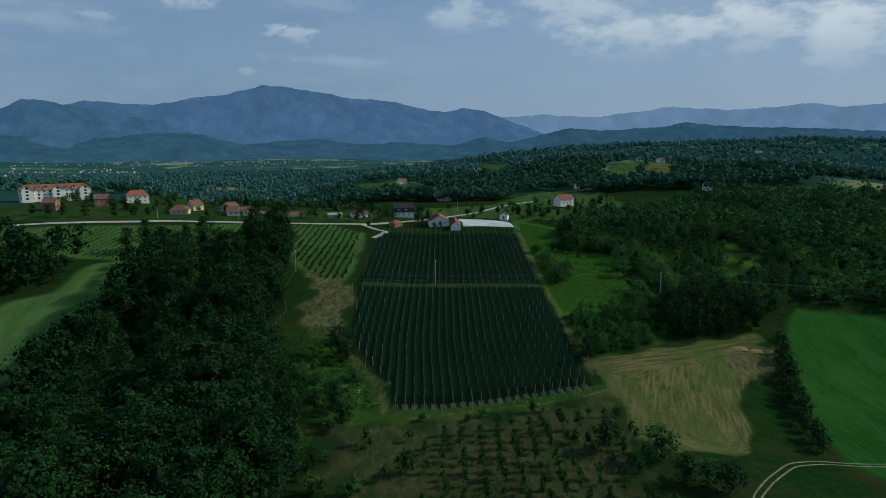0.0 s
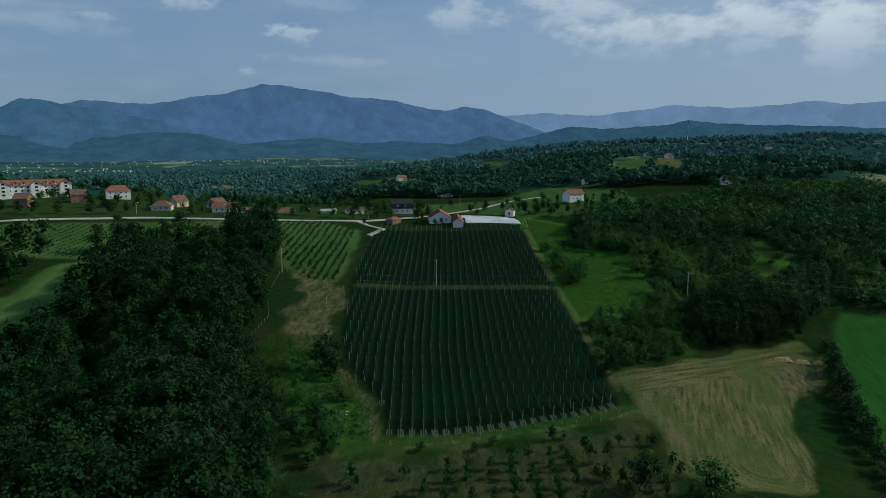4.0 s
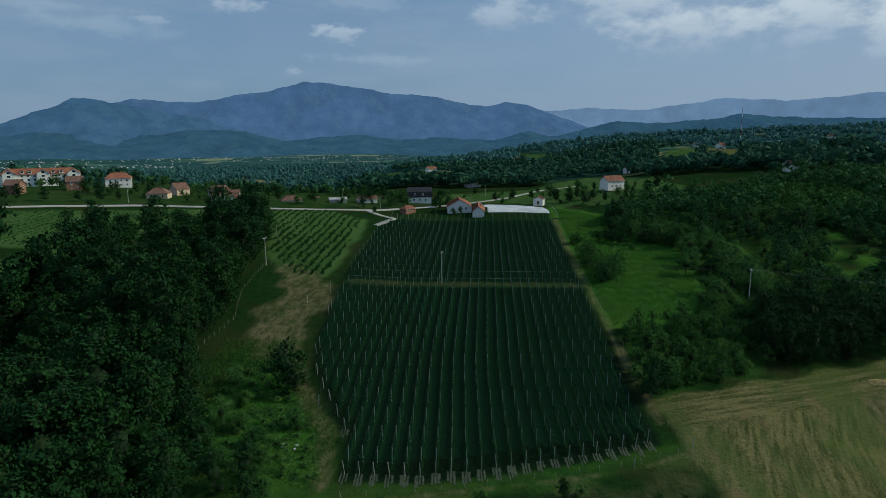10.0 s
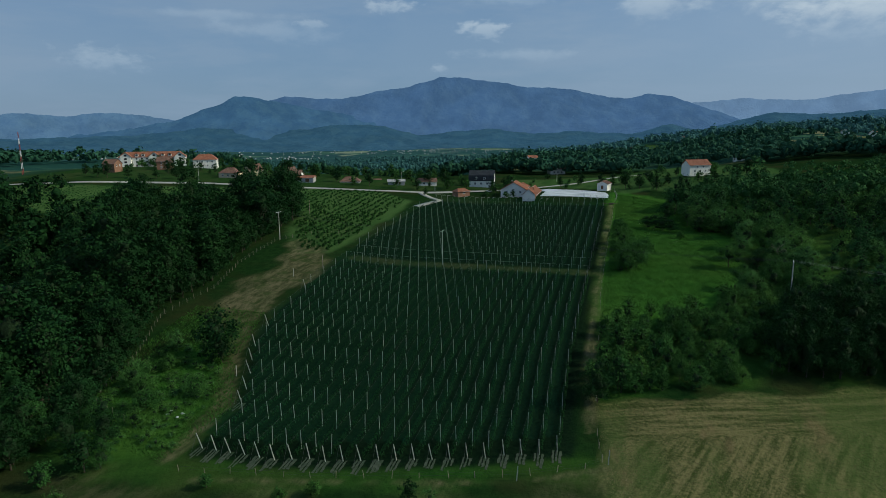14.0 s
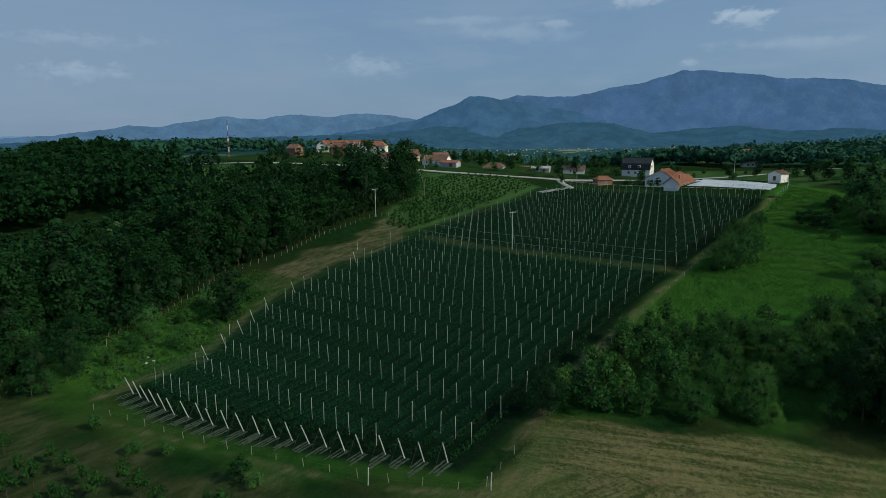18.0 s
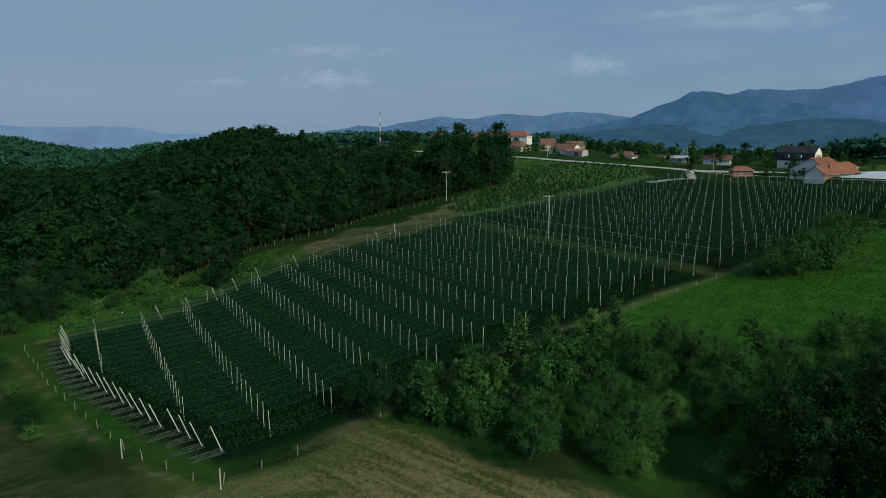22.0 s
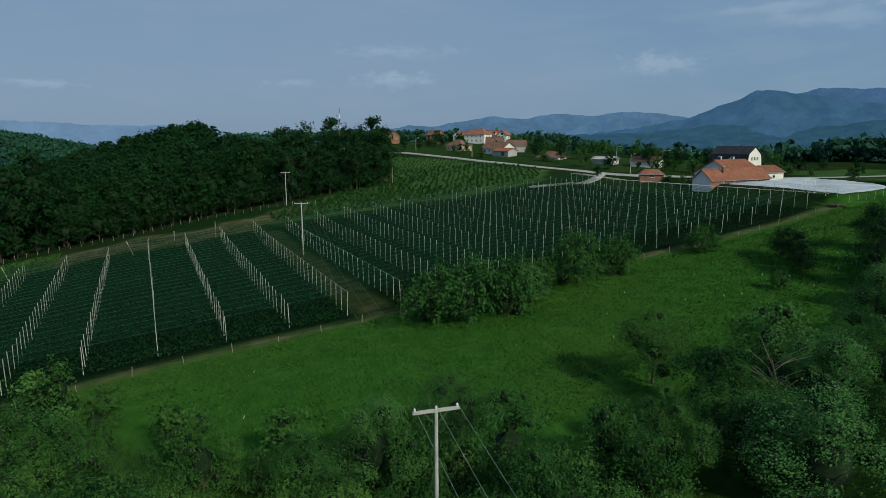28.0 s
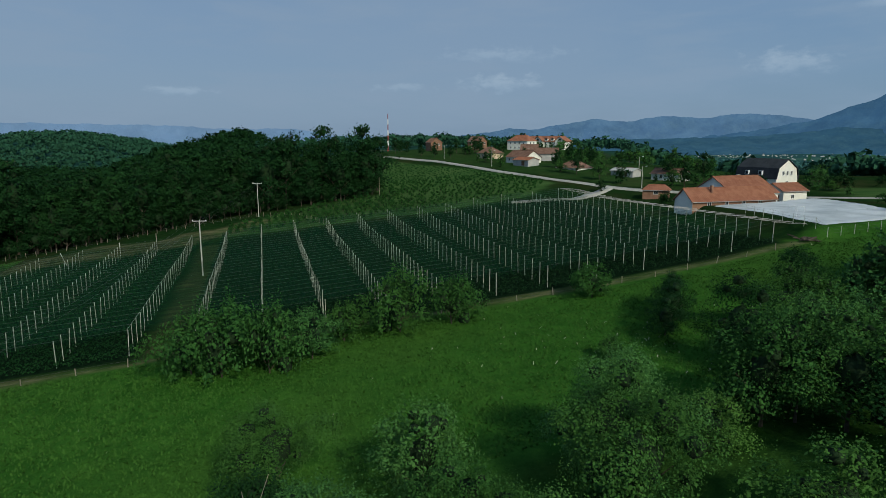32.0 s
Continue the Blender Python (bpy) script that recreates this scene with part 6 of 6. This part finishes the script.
    for gx in (-22, 2, 24):
        bay = part("gabled_bay", Shape().box(-4.5, -10.5, -1.5, 4.5, -7.0, 10.2).add([(-4.5, -10.5, 10.2), (4.5, -10.5, 10.2), (0, -10.5, 13.6), (-4.5, -7.0, 10.2), (4.5, -7.0, 10.2), (0, -7.0, 13.6)], [(0, 1, 2), (3, 5, 4), (1, 4, 5, 2), (3, 0, 2, 5)]).mesh("gabled_bay", WHITE_WALL), inn)
        bay.matrix_basis = pose(gx, 2.0, 0)
        part("bay_roof", Shape().slab([(-5.3, -11.2, 9.8), (0, -11.2, 13.9), (0, -1.0, 13.9), (-5.3, -1.0, 9.8)][::-1], 0.2).slab([(0, -11.2, 13.9), (5.3, -11.2, 9.8), (5.3, -1.0, 9.8), (0, -1.0, 13.9)][::-1], 0.2).mesh("bay_roof", RED_TILE), bay)
        for zc in (2.0, 5.2, 8.2, 11.2):
            part("bay_window", Shape().box(-1.1, -10.58, zc - 0.8, 1.1, -10.48, zc + 0.8).mesh("bay_window", PANE), bay)
    for i, dx in enumerate((-13, -7.5, 9, 15)):
        dm = part("dormer", Shape().box(-1.4, -2.2, 0, 1.4, 1.5, 1.9).mesh("dormer", WHITE_WALL), inn)
        dm.matrix_basis = pose(dx, -3.6, 10.2)
        part("dormer_roof", Shape().slab([(-1.8, -2.6, 1.8), (0, -2.6, 2.9), (0, 2.4, 2.9), (-1.8, 2.4, 1.8)][::-1], 0.15).slab([(1.8, 2.4, 1.8), (0, 2.4, 2.9), (0, -2.6, 2.9), (1.8, -2.6, 1.8)][::-1], 0.15).mesh("dormer_roof", RED_TILE), dm)
        part("dormer_pane", Shape().box(-0.9, -2.26, 0.5, 0.9, -2.18, 1.6).mesh("dormer_pane", PANE), dm)


village()


def sheeting():
    """White plastic laid over the levelled yard, pulled into shallow folds, with a bank of fill below it."""
    poly = YARD
    xs, ys = np.arange(8, 76, 0.8), np.arange(430, 500, 0.8)
    X, Y = np.meshgrid(xs, ys)
    d = inside(X, Y, poly)
    fold = 0.07 * np.sin(X * 0.5 + 0.8 * np.sin(Y * 0.21)) + 0.05 * np.sin(Y * 0.83 + X * 0.13) + 0.04 * np.sin(X * 1.9 + Y * 0.4)
    Z = np.maximum(26.0 + 0.012 * (Y - 440), land(X, Y) + 0.15) + fold - 0.7 * (1 - sstep(d, 0.3, 2.2))
    i = np.arange(X.size).reshape(X.shape)
    q = np.stack([i[:-1, :-1], i[:-1, 1:], i[1:, 1:], i[1:, :-1]], -1).reshape(-1, 4)
    keep = (d > 0).ravel()[q].all(1)
    used, inv = np.unique(q[keep], return_inverse=True)
    v = np.stack([X, Y, Z], -1).reshape(-1, 3)[used]
    tagged(new("plastic_sheeting", mesh_from("plastic_sheeting", v, inv.reshape(-1, 4), SHEET, smooth=True)), "white plastic sheeting spread over the levelled yard", "sheeting")


sheeting()

# ---- power line ----


def power_pole(x, y, h, turn, label):
    p = thing("power_pole", x, y, None, turn)
    tagged(p, label, "power pole", "power line poles")
    part("pole", Shape().tube((0, 0, -0.8), (0, 0, h), 0.17, 0.12, 8).mesh("pole", CONCRETE), p)
    arm = part("crossarm", Shape().box(-1.6, -0.1, h - 0.12, 1.6, 0.1, h + 0.06).mesh("crossarm", CONCRETE), p)
    for sx in (-1, 1):
        part("brace", Shape().tube((sx * 0.05, 0, h - 1.0), (sx * 0.9, 0, h - 0.1), 0.04, 0.04, 5).mesh("brace", WIRE), p)
    for xx in (-1.45, 0.0, 1.45):
        part("insulator", Shape().tube((xx, 0, h + 0.05), (xx, 0, h + 0.18), 0.06, 0.09, 7).tube((xx, 0, h + 0.18), (xx, 0, h + 0.28), 0.09, 0.05, 7).mesh("insulator", FRAME_WHITE), arm)
    return Vector((x, y, float(land(x, y)) + h + 0.26))


def cable(a, b, sag, mat, radius=0.012):
    s = strand([a.lerp(b, k / 14) - Vector((0, 0, sag * 4 * (k / 14) * (1 - k / 14))) - a for k in range(15)], radius)
    ob = new("overhead_cable", s.mesh("overhead_cable", mat))
    ob.location = a
    tagged(ob, "thin overhead power cable hung between poles", "cable", "power cables")


def power_line():
    way = math.degrees(math.atan2(331.4 - 300.9, -81.4 - 109.6)) - 90
    pts = [power_pole(x, y, h, way, "concrete power pole with a crossarm") for x, y, h in ((215, 284, 10.5), (109.7, 300.9, 12.3), (-4, 318.9, 12.8), (-81.4, 331.4, 11.9), (-180, 352, 10.5))]
    side = Matrix.Rotation(radians(way), 3, "Z") @ Vector((1.45, 0, 0))
    for a, b in zip(pts, pts[1:]):
        for k in (-1, 0, 1):
            cable(a + side * k, b + side * k, 1.6, ROPE if b.x > 100 else WIRE)


power_line()


def wood_fence():
    line = [(-40, 200), (-56, 207), (-63, 227), (-76, 253), (-73, 276), (-80, 300), (-82, 330), (-70, 345), (-52, 352)]
    p = np.array(line, float)
    seg = np.r_[0, np.cumsum(np.hypot(*np.diff(p, axis=0).T))]
    f = thing("wire_fence", *line[0])
    tagged(f, "rough timber post fence along the wood", "fence")
    base = f.matrix_basis.translation.copy()
    rng = np.random.RandomState(61)
    me = Shape().tube((0, 0, -0.4), (0, 0, 1.5), 0.07, 0.06, 6).mesh("fence_post", TIMBER)
    tops = []
    for s in np.arange(0, seg[-1], 3.0):
        x, y = float(np.interp(s, seg, p[:, 0])), float(np.interp(s, seg, p[:, 1]))
        q = Vector((x, y, float(land(x, y)))) - base
        ob = part("fence_post", me, f)
        ob.matrix_basis = Matrix.Translation(q) @ pose(0, 0, 0, rng.normal() * 4, rng.normal() * 4, 0) @ Matrix.Diagonal((1, 1, 0.85 + 0.35 * rng.rand(), 1))
        tops.append(q)
    for z in (0.55, 1.1):
        part("fence_wire", strand([t + Vector((0, 0, z)) for t in tops], 0.012, 3).mesh("fence_wire", WIRE), f)


wood_fence()


def stake_fence(line, step, label, tall, seed):
    """Low stakes with two wires along a field's edge."""
    rng = np.random.RandomState(seed)
    f = thing("stake_fence", *line[0])
    tagged(f, label, "fence")
    base = f.matrix_basis.translation.copy()
    p = np.array(line, float)
    seg = np.r_[0, np.cumsum(np.hypot(*np.diff(p, axis=0).T))]
    me = Shape().tube((0, 0, -0.4), (0, 0, tall), 0.07, 0.055, 6).mesh("stake", TIMBER)
    tops = []
    for s in np.arange(0, seg[-1], step):
        x, y = float(np.interp(s, seg, p[:, 0]) + 0.15 * rng.normal()), float(np.interp(s, seg, p[:, 1]))
        q = Vector((x, y, float(land(x, y)))) - base
        part("stake", me, f).matrix_basis = Matrix.Translation(q) @ pose(0, 0, 0, rng.normal() * 5, rng.normal() * 5, 0) @ Matrix.Diagonal((1, 1, 0.75 + 0.5 * rng.rand(), 1))
        tops.append(q)
    for z in (0.4, 0.8):
        part("fence_wire", strand([t + Vector((0, 0, z * tall)) for t in tops], 0.01, 3).mesh("fence_wire", WIRE), f)


stake_fence([(56.5, 262), (55.3, 300), (54.9, 340), (54.9, 428)], 6.5, "low timber stake fence between orchard and meadow", 1.15, 71)
stake_fence([(-15, 187), (10, 191.5), (27, 196), (46, 201.5), (60, 209), (58, 224)], 5.0, "low weathered stake fence below the orchard rows", 1.3, 72)


def bare_boughs():
    """A dead grey bough standing out of a fruit tree's crown."""
    rng = np.random.RandomState(73)
    b = thing("dead_branch", 112.6, 331.4)
    tagged(b, "bare grey dead branches beside a leafy tree", "branch")
    trunk = part("bough", strand([Vector((0, 0, -0.3)), Vector((-0.2, 0.1, 3.2)), Vector((-0.5, 0.2, 6.0)), Vector((-1.1, 0.1, 7.8))], 0.08, 6).mesh("bough", BARK), b)
    for i in range(16):
        z = 4.6 + 2.8 * rng.rand()
        a, l = rng.rand() * 6.28, 1.2 + 1.6 * rng.rand()
        p = Vector((-0.3 - 0.2 * (z - 4.6), 0.15, z))
        way = Vector((math.cos(a), math.sin(a), 0.5 + 0.6 * rng.rand()))
        part("twig", strand([p, p + way * l * 0.5 + Vector((0, 0, 0.1)), p + way * l + Vector((0.3 * rng.normal(), 0.3 * rng.normal(), 0))], 0.018, 4).mesh("twig", TIMBER), trunk)


bare_boughs()


def boundary_posts():
    me = post_mesh(2.9, 0.13)
    for x, y, tilt in ((45.7, 200.3, 4), (61, 209.8, 3), (-30, 226, 2), (57.5, 233, 0), (-52, 292, 1)):
        ob = new("boundary_post", me)
        ob.matrix_basis = pose(x, y, float(land(x, y)), 0, tilt, 0)
        tagged(ob, "pale concrete boundary post in the grass", "post", "boundary posts")


boundary_posts()

# ---- meadow grass and flowers ----
GRASS = foliage("meadow_grass", (0.027, 0.0878, 0.013), (0.0432, 0.124, 0.0178), (0.054, 0.122, 0.0211), 0.75, 0.05)
PETAL = plain("white_petals", (0.3, 0.33, 0.22), (0.45, 0.46, 0.36), 3, 0.8)


def tufts(name, poly, n, seed, tall, mat, label, keep=None, wide=0.07):
    rng = np.random.RandomState(seed)
    xs, ys = zip(*poly)
    p = np.stack([min(xs) + (max(xs) - min(xs)) * rng.rand(n * 2), min(ys) + (max(ys) - min(ys)) * rng.rand(n * 2)], 1)
    clump = np.sin(p[:, 0] * 0.9 + 1.7 * np.sin(p[:, 1] * 0.5)) + np.sin(p[:, 1] * 0.8 + 1.3 * np.sin(p[:, 0] * 0.37))
    ok = (inside(p[:, 0], p[:, 1], poly) > 0.5) & (0.35 * clump + 1.6 * rng.rand(len(p)) > 0.3)
    if keep is not None:
        ok &= keep(p[:, 0], p[:, 1], rng)
    p = p[ok][:n]
    n = len(p)
    z = land(p[:, 0], p[:, 1])
    a = rng.rand(n) * 6.283
    h = tall * (0.5 + rng.rand(n))
    w = wide * (0.6 + 0.8 * rng.rand(n))
    lean = h * (0.5 + 1.1 * rng.rand(n))
    b = np.stack([p[:, 0], p[:, 1], z - 0.03], 1)
    u = np.stack([np.cos(a), np.sin(a), 0 * a], 1) * w[:, None]
    t = b + np.stack([-np.sin(a) * lean, np.cos(a) * lean, h], 1)
    v = np.stack([b - u, b + u, t + u * 0.7, t - u * 0.9], 1).reshape(-1, 3)
    return tagged(new(name, mesh_from(name, v, np.arange(n * 4).reshape(-1, 4), mat)), label, "grass", kind="stuff")


tufts("meadow_grass", MEADOW_R, 90000, 201, 0.16, GRASS, "long uneven meadow grass")
tufts("meadow_flowers", MEADOW_R, 1300, 202, 0.22, PETAL, "small white meadow flowers in drifts", lambda x, y, r: (np.exp(-((x - 78) / 10) ** 2 - ((y - 385) / 22) ** 2) + 0.06 > r.rand(len(x))), 0.045)
tufts("stubble_straw", STUBBLE, 42000, 204, 0.1, STUBS, "short pale stubble and loose straw", None, 0.05)
tufts("rough_grass", [(-64, 196), (-20, 188), (-20, 212), (-34, 232), (-44, 262), (-70, 262)], 22000, 203, 0.3, GRASS, "rough tall grass beside the orchard")

# ---- loose things ----


def car(x, y, turn):
    c = thing("car", x, y, None, turn)
    tagged(c, "white saloon car parked in the farm yard", "car")
    s = Shape()
    prof = [(-2.1, 0.35), (-2.15, 0.75), (-1.9, 0.95), (-1.3, 1.0), (-0.8, 1.42), (0.6, 1.45), (1.2, 1.0), (2.0, 0.88), (2.15, 0.6), (2.1, 0.35)]
    n = len(prof)
    s.add([(px, -0.85, pz) for px, pz in prof] + [(px, 0.85, pz) for px, pz in prof], [tuple(range(n)), tuple(range(2 * n - 1, n - 1, -1))] + [(i, n + i, n + (i + 1) % n, (i + 1) % n) for i in range(n)])
    part("body", s.mesh("body", CAR_PAINT), c)
    for sy in (-1, 1):
        part("side_window", Shape().box(-0.75, sy * 0.86 - 0.01, 1.0, 0.75, sy * 0.86 + 0.01, 1.36).mesh("side_window", PANE), c)
    part("windscreen", Shape().slab([(0.66, -0.7, 1.44), (0.66, 0.7, 1.44), (1.2, 0.72, 1.04), (1.2, -0.72, 1.04)][::-1], -0.02).mesh("windscreen", PANE), c)
    for px in (-1.35, 1.35):
        for sy in (-0.82, 0.82):
            w = part("wheel", Shape().tube((px, sy - 0.1, 0.33), (px, sy + 0.1, 0.33), 0.33, 0.33, 14).mesh("wheel", RUBBER), c)
            part("rim", Shape().tube((px, sy - 0.11, 0.33), (px, sy + 0.11, 0.33), 0.19, 0.19, 10).mesh("rim", FRAME_WHITE), w)


car(-22, 479, 20)


def lattice_mast(x, y, top):
    z = float(land(x, y))
    m = thing("radio_mast", x, y)
    tagged(m, "slender red and white lattice radio mast", "mast")
    h = top - z
    red = plain("mast_red", (0.25, 0.05, 0.045), (0.3, 0.07, 0.06), 1, 0.6)
    bands = 7
    for b in range(bands):
        s = Shape()
        z0, z1 = h * b / bands - (0.5 if b == 0 else 0), h * (b + 1) / bands
        w0, w1 = 0.7 - 0.5 * b / bands, 0.7 - 0.5 * (b + 1) / bands
        ang = [2 * math.pi * i / 3 for i in range(3)]
        lo, hi = [(w0 * math.cos(t), w0 * math.sin(t), z0) for t in ang], [(w1 * math.cos(t), w1 * math.sin(t), z1) for t in ang]
        for i in range(3):
            s.tube(lo[i], hi[i], 0.09, 0.09, 5).tube(lo[i], hi[(i + 1) % 3], 0.05, 0.05, 4).tube(lo[(i + 1) % 3], hi[i], 0.05, 0.05, 4)
        part("mast_section", s.mesh("mast_section", red if b % 2 == 0 else FRAME_WHITE), m, "red lattice section" if b % 2 == 0 else "white lattice section", "stuff")


lattice_mast(-349, 432.5, 65.5)
lattice_mast(430, 1130, 118)


def lamp_post(x, y, h, turn):
    p = thing("street_lamp", x, y, None, turn)
    tagged(p, "pale concrete street lamp beside the road", "street lamp", "street lamps")
    part("post", Shape().tube((0, 0, -0.5), (0, 0, h), 0.15, 0.1, 7).mesh("post", CONCRETE), p)
    part("arm", Shape().tube((0, 0, h - 0.1), (1.3, 0, h + 0.15), 0.05, 0.04, 5).mesh("arm", WIRE), p)
    part("lamp_head", Shape().box(1.1, -0.14, h + 0.06, 1.8, 0.14, h + 0.2).mesh("lamp_head", FRAME_WHITE), p)


for x, y, h, turn in ((-84, 488, 8, 60), (-150, 446, 8, 60), (-205, 437, 8, 60), (13, 540, 9, 90), (-55, 470, 8, 30)):
    lamp_post(x, y, h, turn)


def straw_heap():
    rng = np.random.RandomState(91)
    for x0, y0, l in ((129, 255, 7), (136, 254.2, 6), (142.5, 254, 5)):
        v, f = [], []
        for i in range(13):
            for j in range(9):
                u, w = i / 12 - 0.5, j / 8 - 0.5
                v.append((u * l, w * 3.0, 1.25 * max(0, 1 - (2 * u) ** 4) * math.cos(math.pi * w) * (0.8 + 0.35 * rng.rand()) - 0.12))
        for i in range(12):
            for j in range(8):
                a = i * 9 + j
                f.append((a, a + 9, a + 10, a + 1))
        ob = new("straw_heap", mesh_from("straw_heap", v, f, STRAW))
        ob.matrix_basis = pose(x0, y0, float(land(x0, y0)), 0, 0, -8)
        tagged(ob, "heap of yellow straw at the edge of the stubble", "straw heap", "straw heaps")


straw_heap()


def sacks():
    rng = np.random.RandomState(93)
    for i in range(4):
        x, y = -32 + 1.3 * rng.normal(), 205 + 1.0 * rng.normal()
        v, f = ball(rng, (0, 0, 0.22), 0.55, 0.5, 5, 8)
        ob = new("white_sack", mesh_from("white_sack", v, f, SHEET, smooth=True))
        ob.matrix_basis = pose(x, y, float(land(x, y)), 0, 0, rng.rand() * 180) @ Matrix.Diagonal((0.9, 0.6, 0.7, 1))
        tagged(ob, "crumpled white plastic sack lying in the grass", "sack", "white sacks")


sacks()


def log_pile():
    rng = np.random.RandomState(95)
    p = thing("log_pile", 53.5, 433.5)
    tagged(p, "untidy pile of dark logs beside the yard", "log pile")
    for i in range(22):
        a = rng.rand() * 180
        l, r = 0.8 + 0.6 * rng.rand(), 0.1 + 0.08 * rng.rand()
        ob = part("log", Shape().tube((-l, 0, 0), (l, 0, 0), r, r * 0.9, 7).mesh("log", BARK), p)
        ob.matrix_basis = pose(1.3 * rng.normal(), 0.8 * rng.normal(), 0.15 + 0.25 * rng.rand() + 0.2 * (i > 12), 0, rng.normal() * 8, a)


log_pile()


def yard_fence():
    f = thing("yard_fence", 55.5, 436)
    tagged(f, "thin post and wire fence round the yard", "fence")
    base = f.matrix_basis.translation.copy()
    me = Shape().tube((0, 0, -0.4), (0, 0, 1.9), 0.05, 0.05, 6).mesh("fence_post", CONCRETE)
    line = [(30, 440), (42, 438), (55.5, 436), (56, 452), (54, 468), (42, 478)]
    q = np.array(line, float)
    seg = np.r_[0, np.cumsum(np.hypot(*np.diff(q, axis=0).T))]
    tops = []
    for s in np.arange(0, seg[-1], 3.2):
        x, y = float(np.interp(s, seg, q[:, 0])), float(np.interp(s, seg, q[:, 1]))
        p = Vector((x, y, float(land(x, y)))) - base
        part("fence_post", me, f).matrix_basis = Matrix.Translation(p)
        tops.append(p)
    for z in (0.7, 1.3, 1.8):
        part("fence_wire", strand([t + Vector((0, 0, z)) for t in tops], 0.012).mesh("fence_wire", WIRE), f)


yard_fence()


def goal_frame():
    g = thing("pipe_frame", 39.6, 444.5, 26.0, 100)
    tagged(g, "open white pipe frame standing on the sheeting", "frame")
    for x in (-1.2, 1.2):
        for y in (-1.0, 1.0):
            part("upright", Shape().tube((x, y, 0), (x, y, 2.4), 0.05, 0.05, 6).mesh("upright", FRAME_WHITE), g)
    for y in (-1.0, 1.0):
        part("top_rail", Shape().tube((-1.2, y, 2.4), (1.2, y, 2.4), 0.05, 0.05, 6).mesh("top_rail", FRAME_WHITE), g)
    for x in (-1.2, 1.2):
        part("side_rail", Shape().tube((x, -1.0, 2.4), (x, 1.0, 2.4), 0.05, 0.05, 6).mesh("side_rail", FRAME_WHITE), g)


goal_frame()


def net_bundles():
    """The net's gathered edge along the last line of posts."""
    for i in range(0, 29):
        x = float(row_x(i, 428.5))
        z = float(land(x, 428.5)) + POST_H
        ob = new("net_roll", strand([Vector((0, k * 1.6, -0.12 * k + 0.08 * math.sin(k * 2.0 + i))) for k in range(6)], 0.05, 6).mesh("net_roll", GREY_WALL))
        ob.matrix_basis = pose(x, 428.6, z)
        tagged(ob, "pale rolled hail net tied at the end of a row", "net roll", "net rolls")



for x, y, h in ((-92, 377, 7.5), (-46, 303, 5.0)):
    ob = new("utility_pole", Shape().tube((0, 0, -0.5), (0, 0, h), 0.13, 0.09, 7).tube((0, 0, h), (0, 0, h + 0.12), 0.12, 0.05, 7).mesh("utility_pole", TIMBER))
    ob.matrix_basis = pose(x, y, float(land(x, y)))
    tagged(ob, "plain weathered utility pole beside the plantation", "pole")
net_bundles()
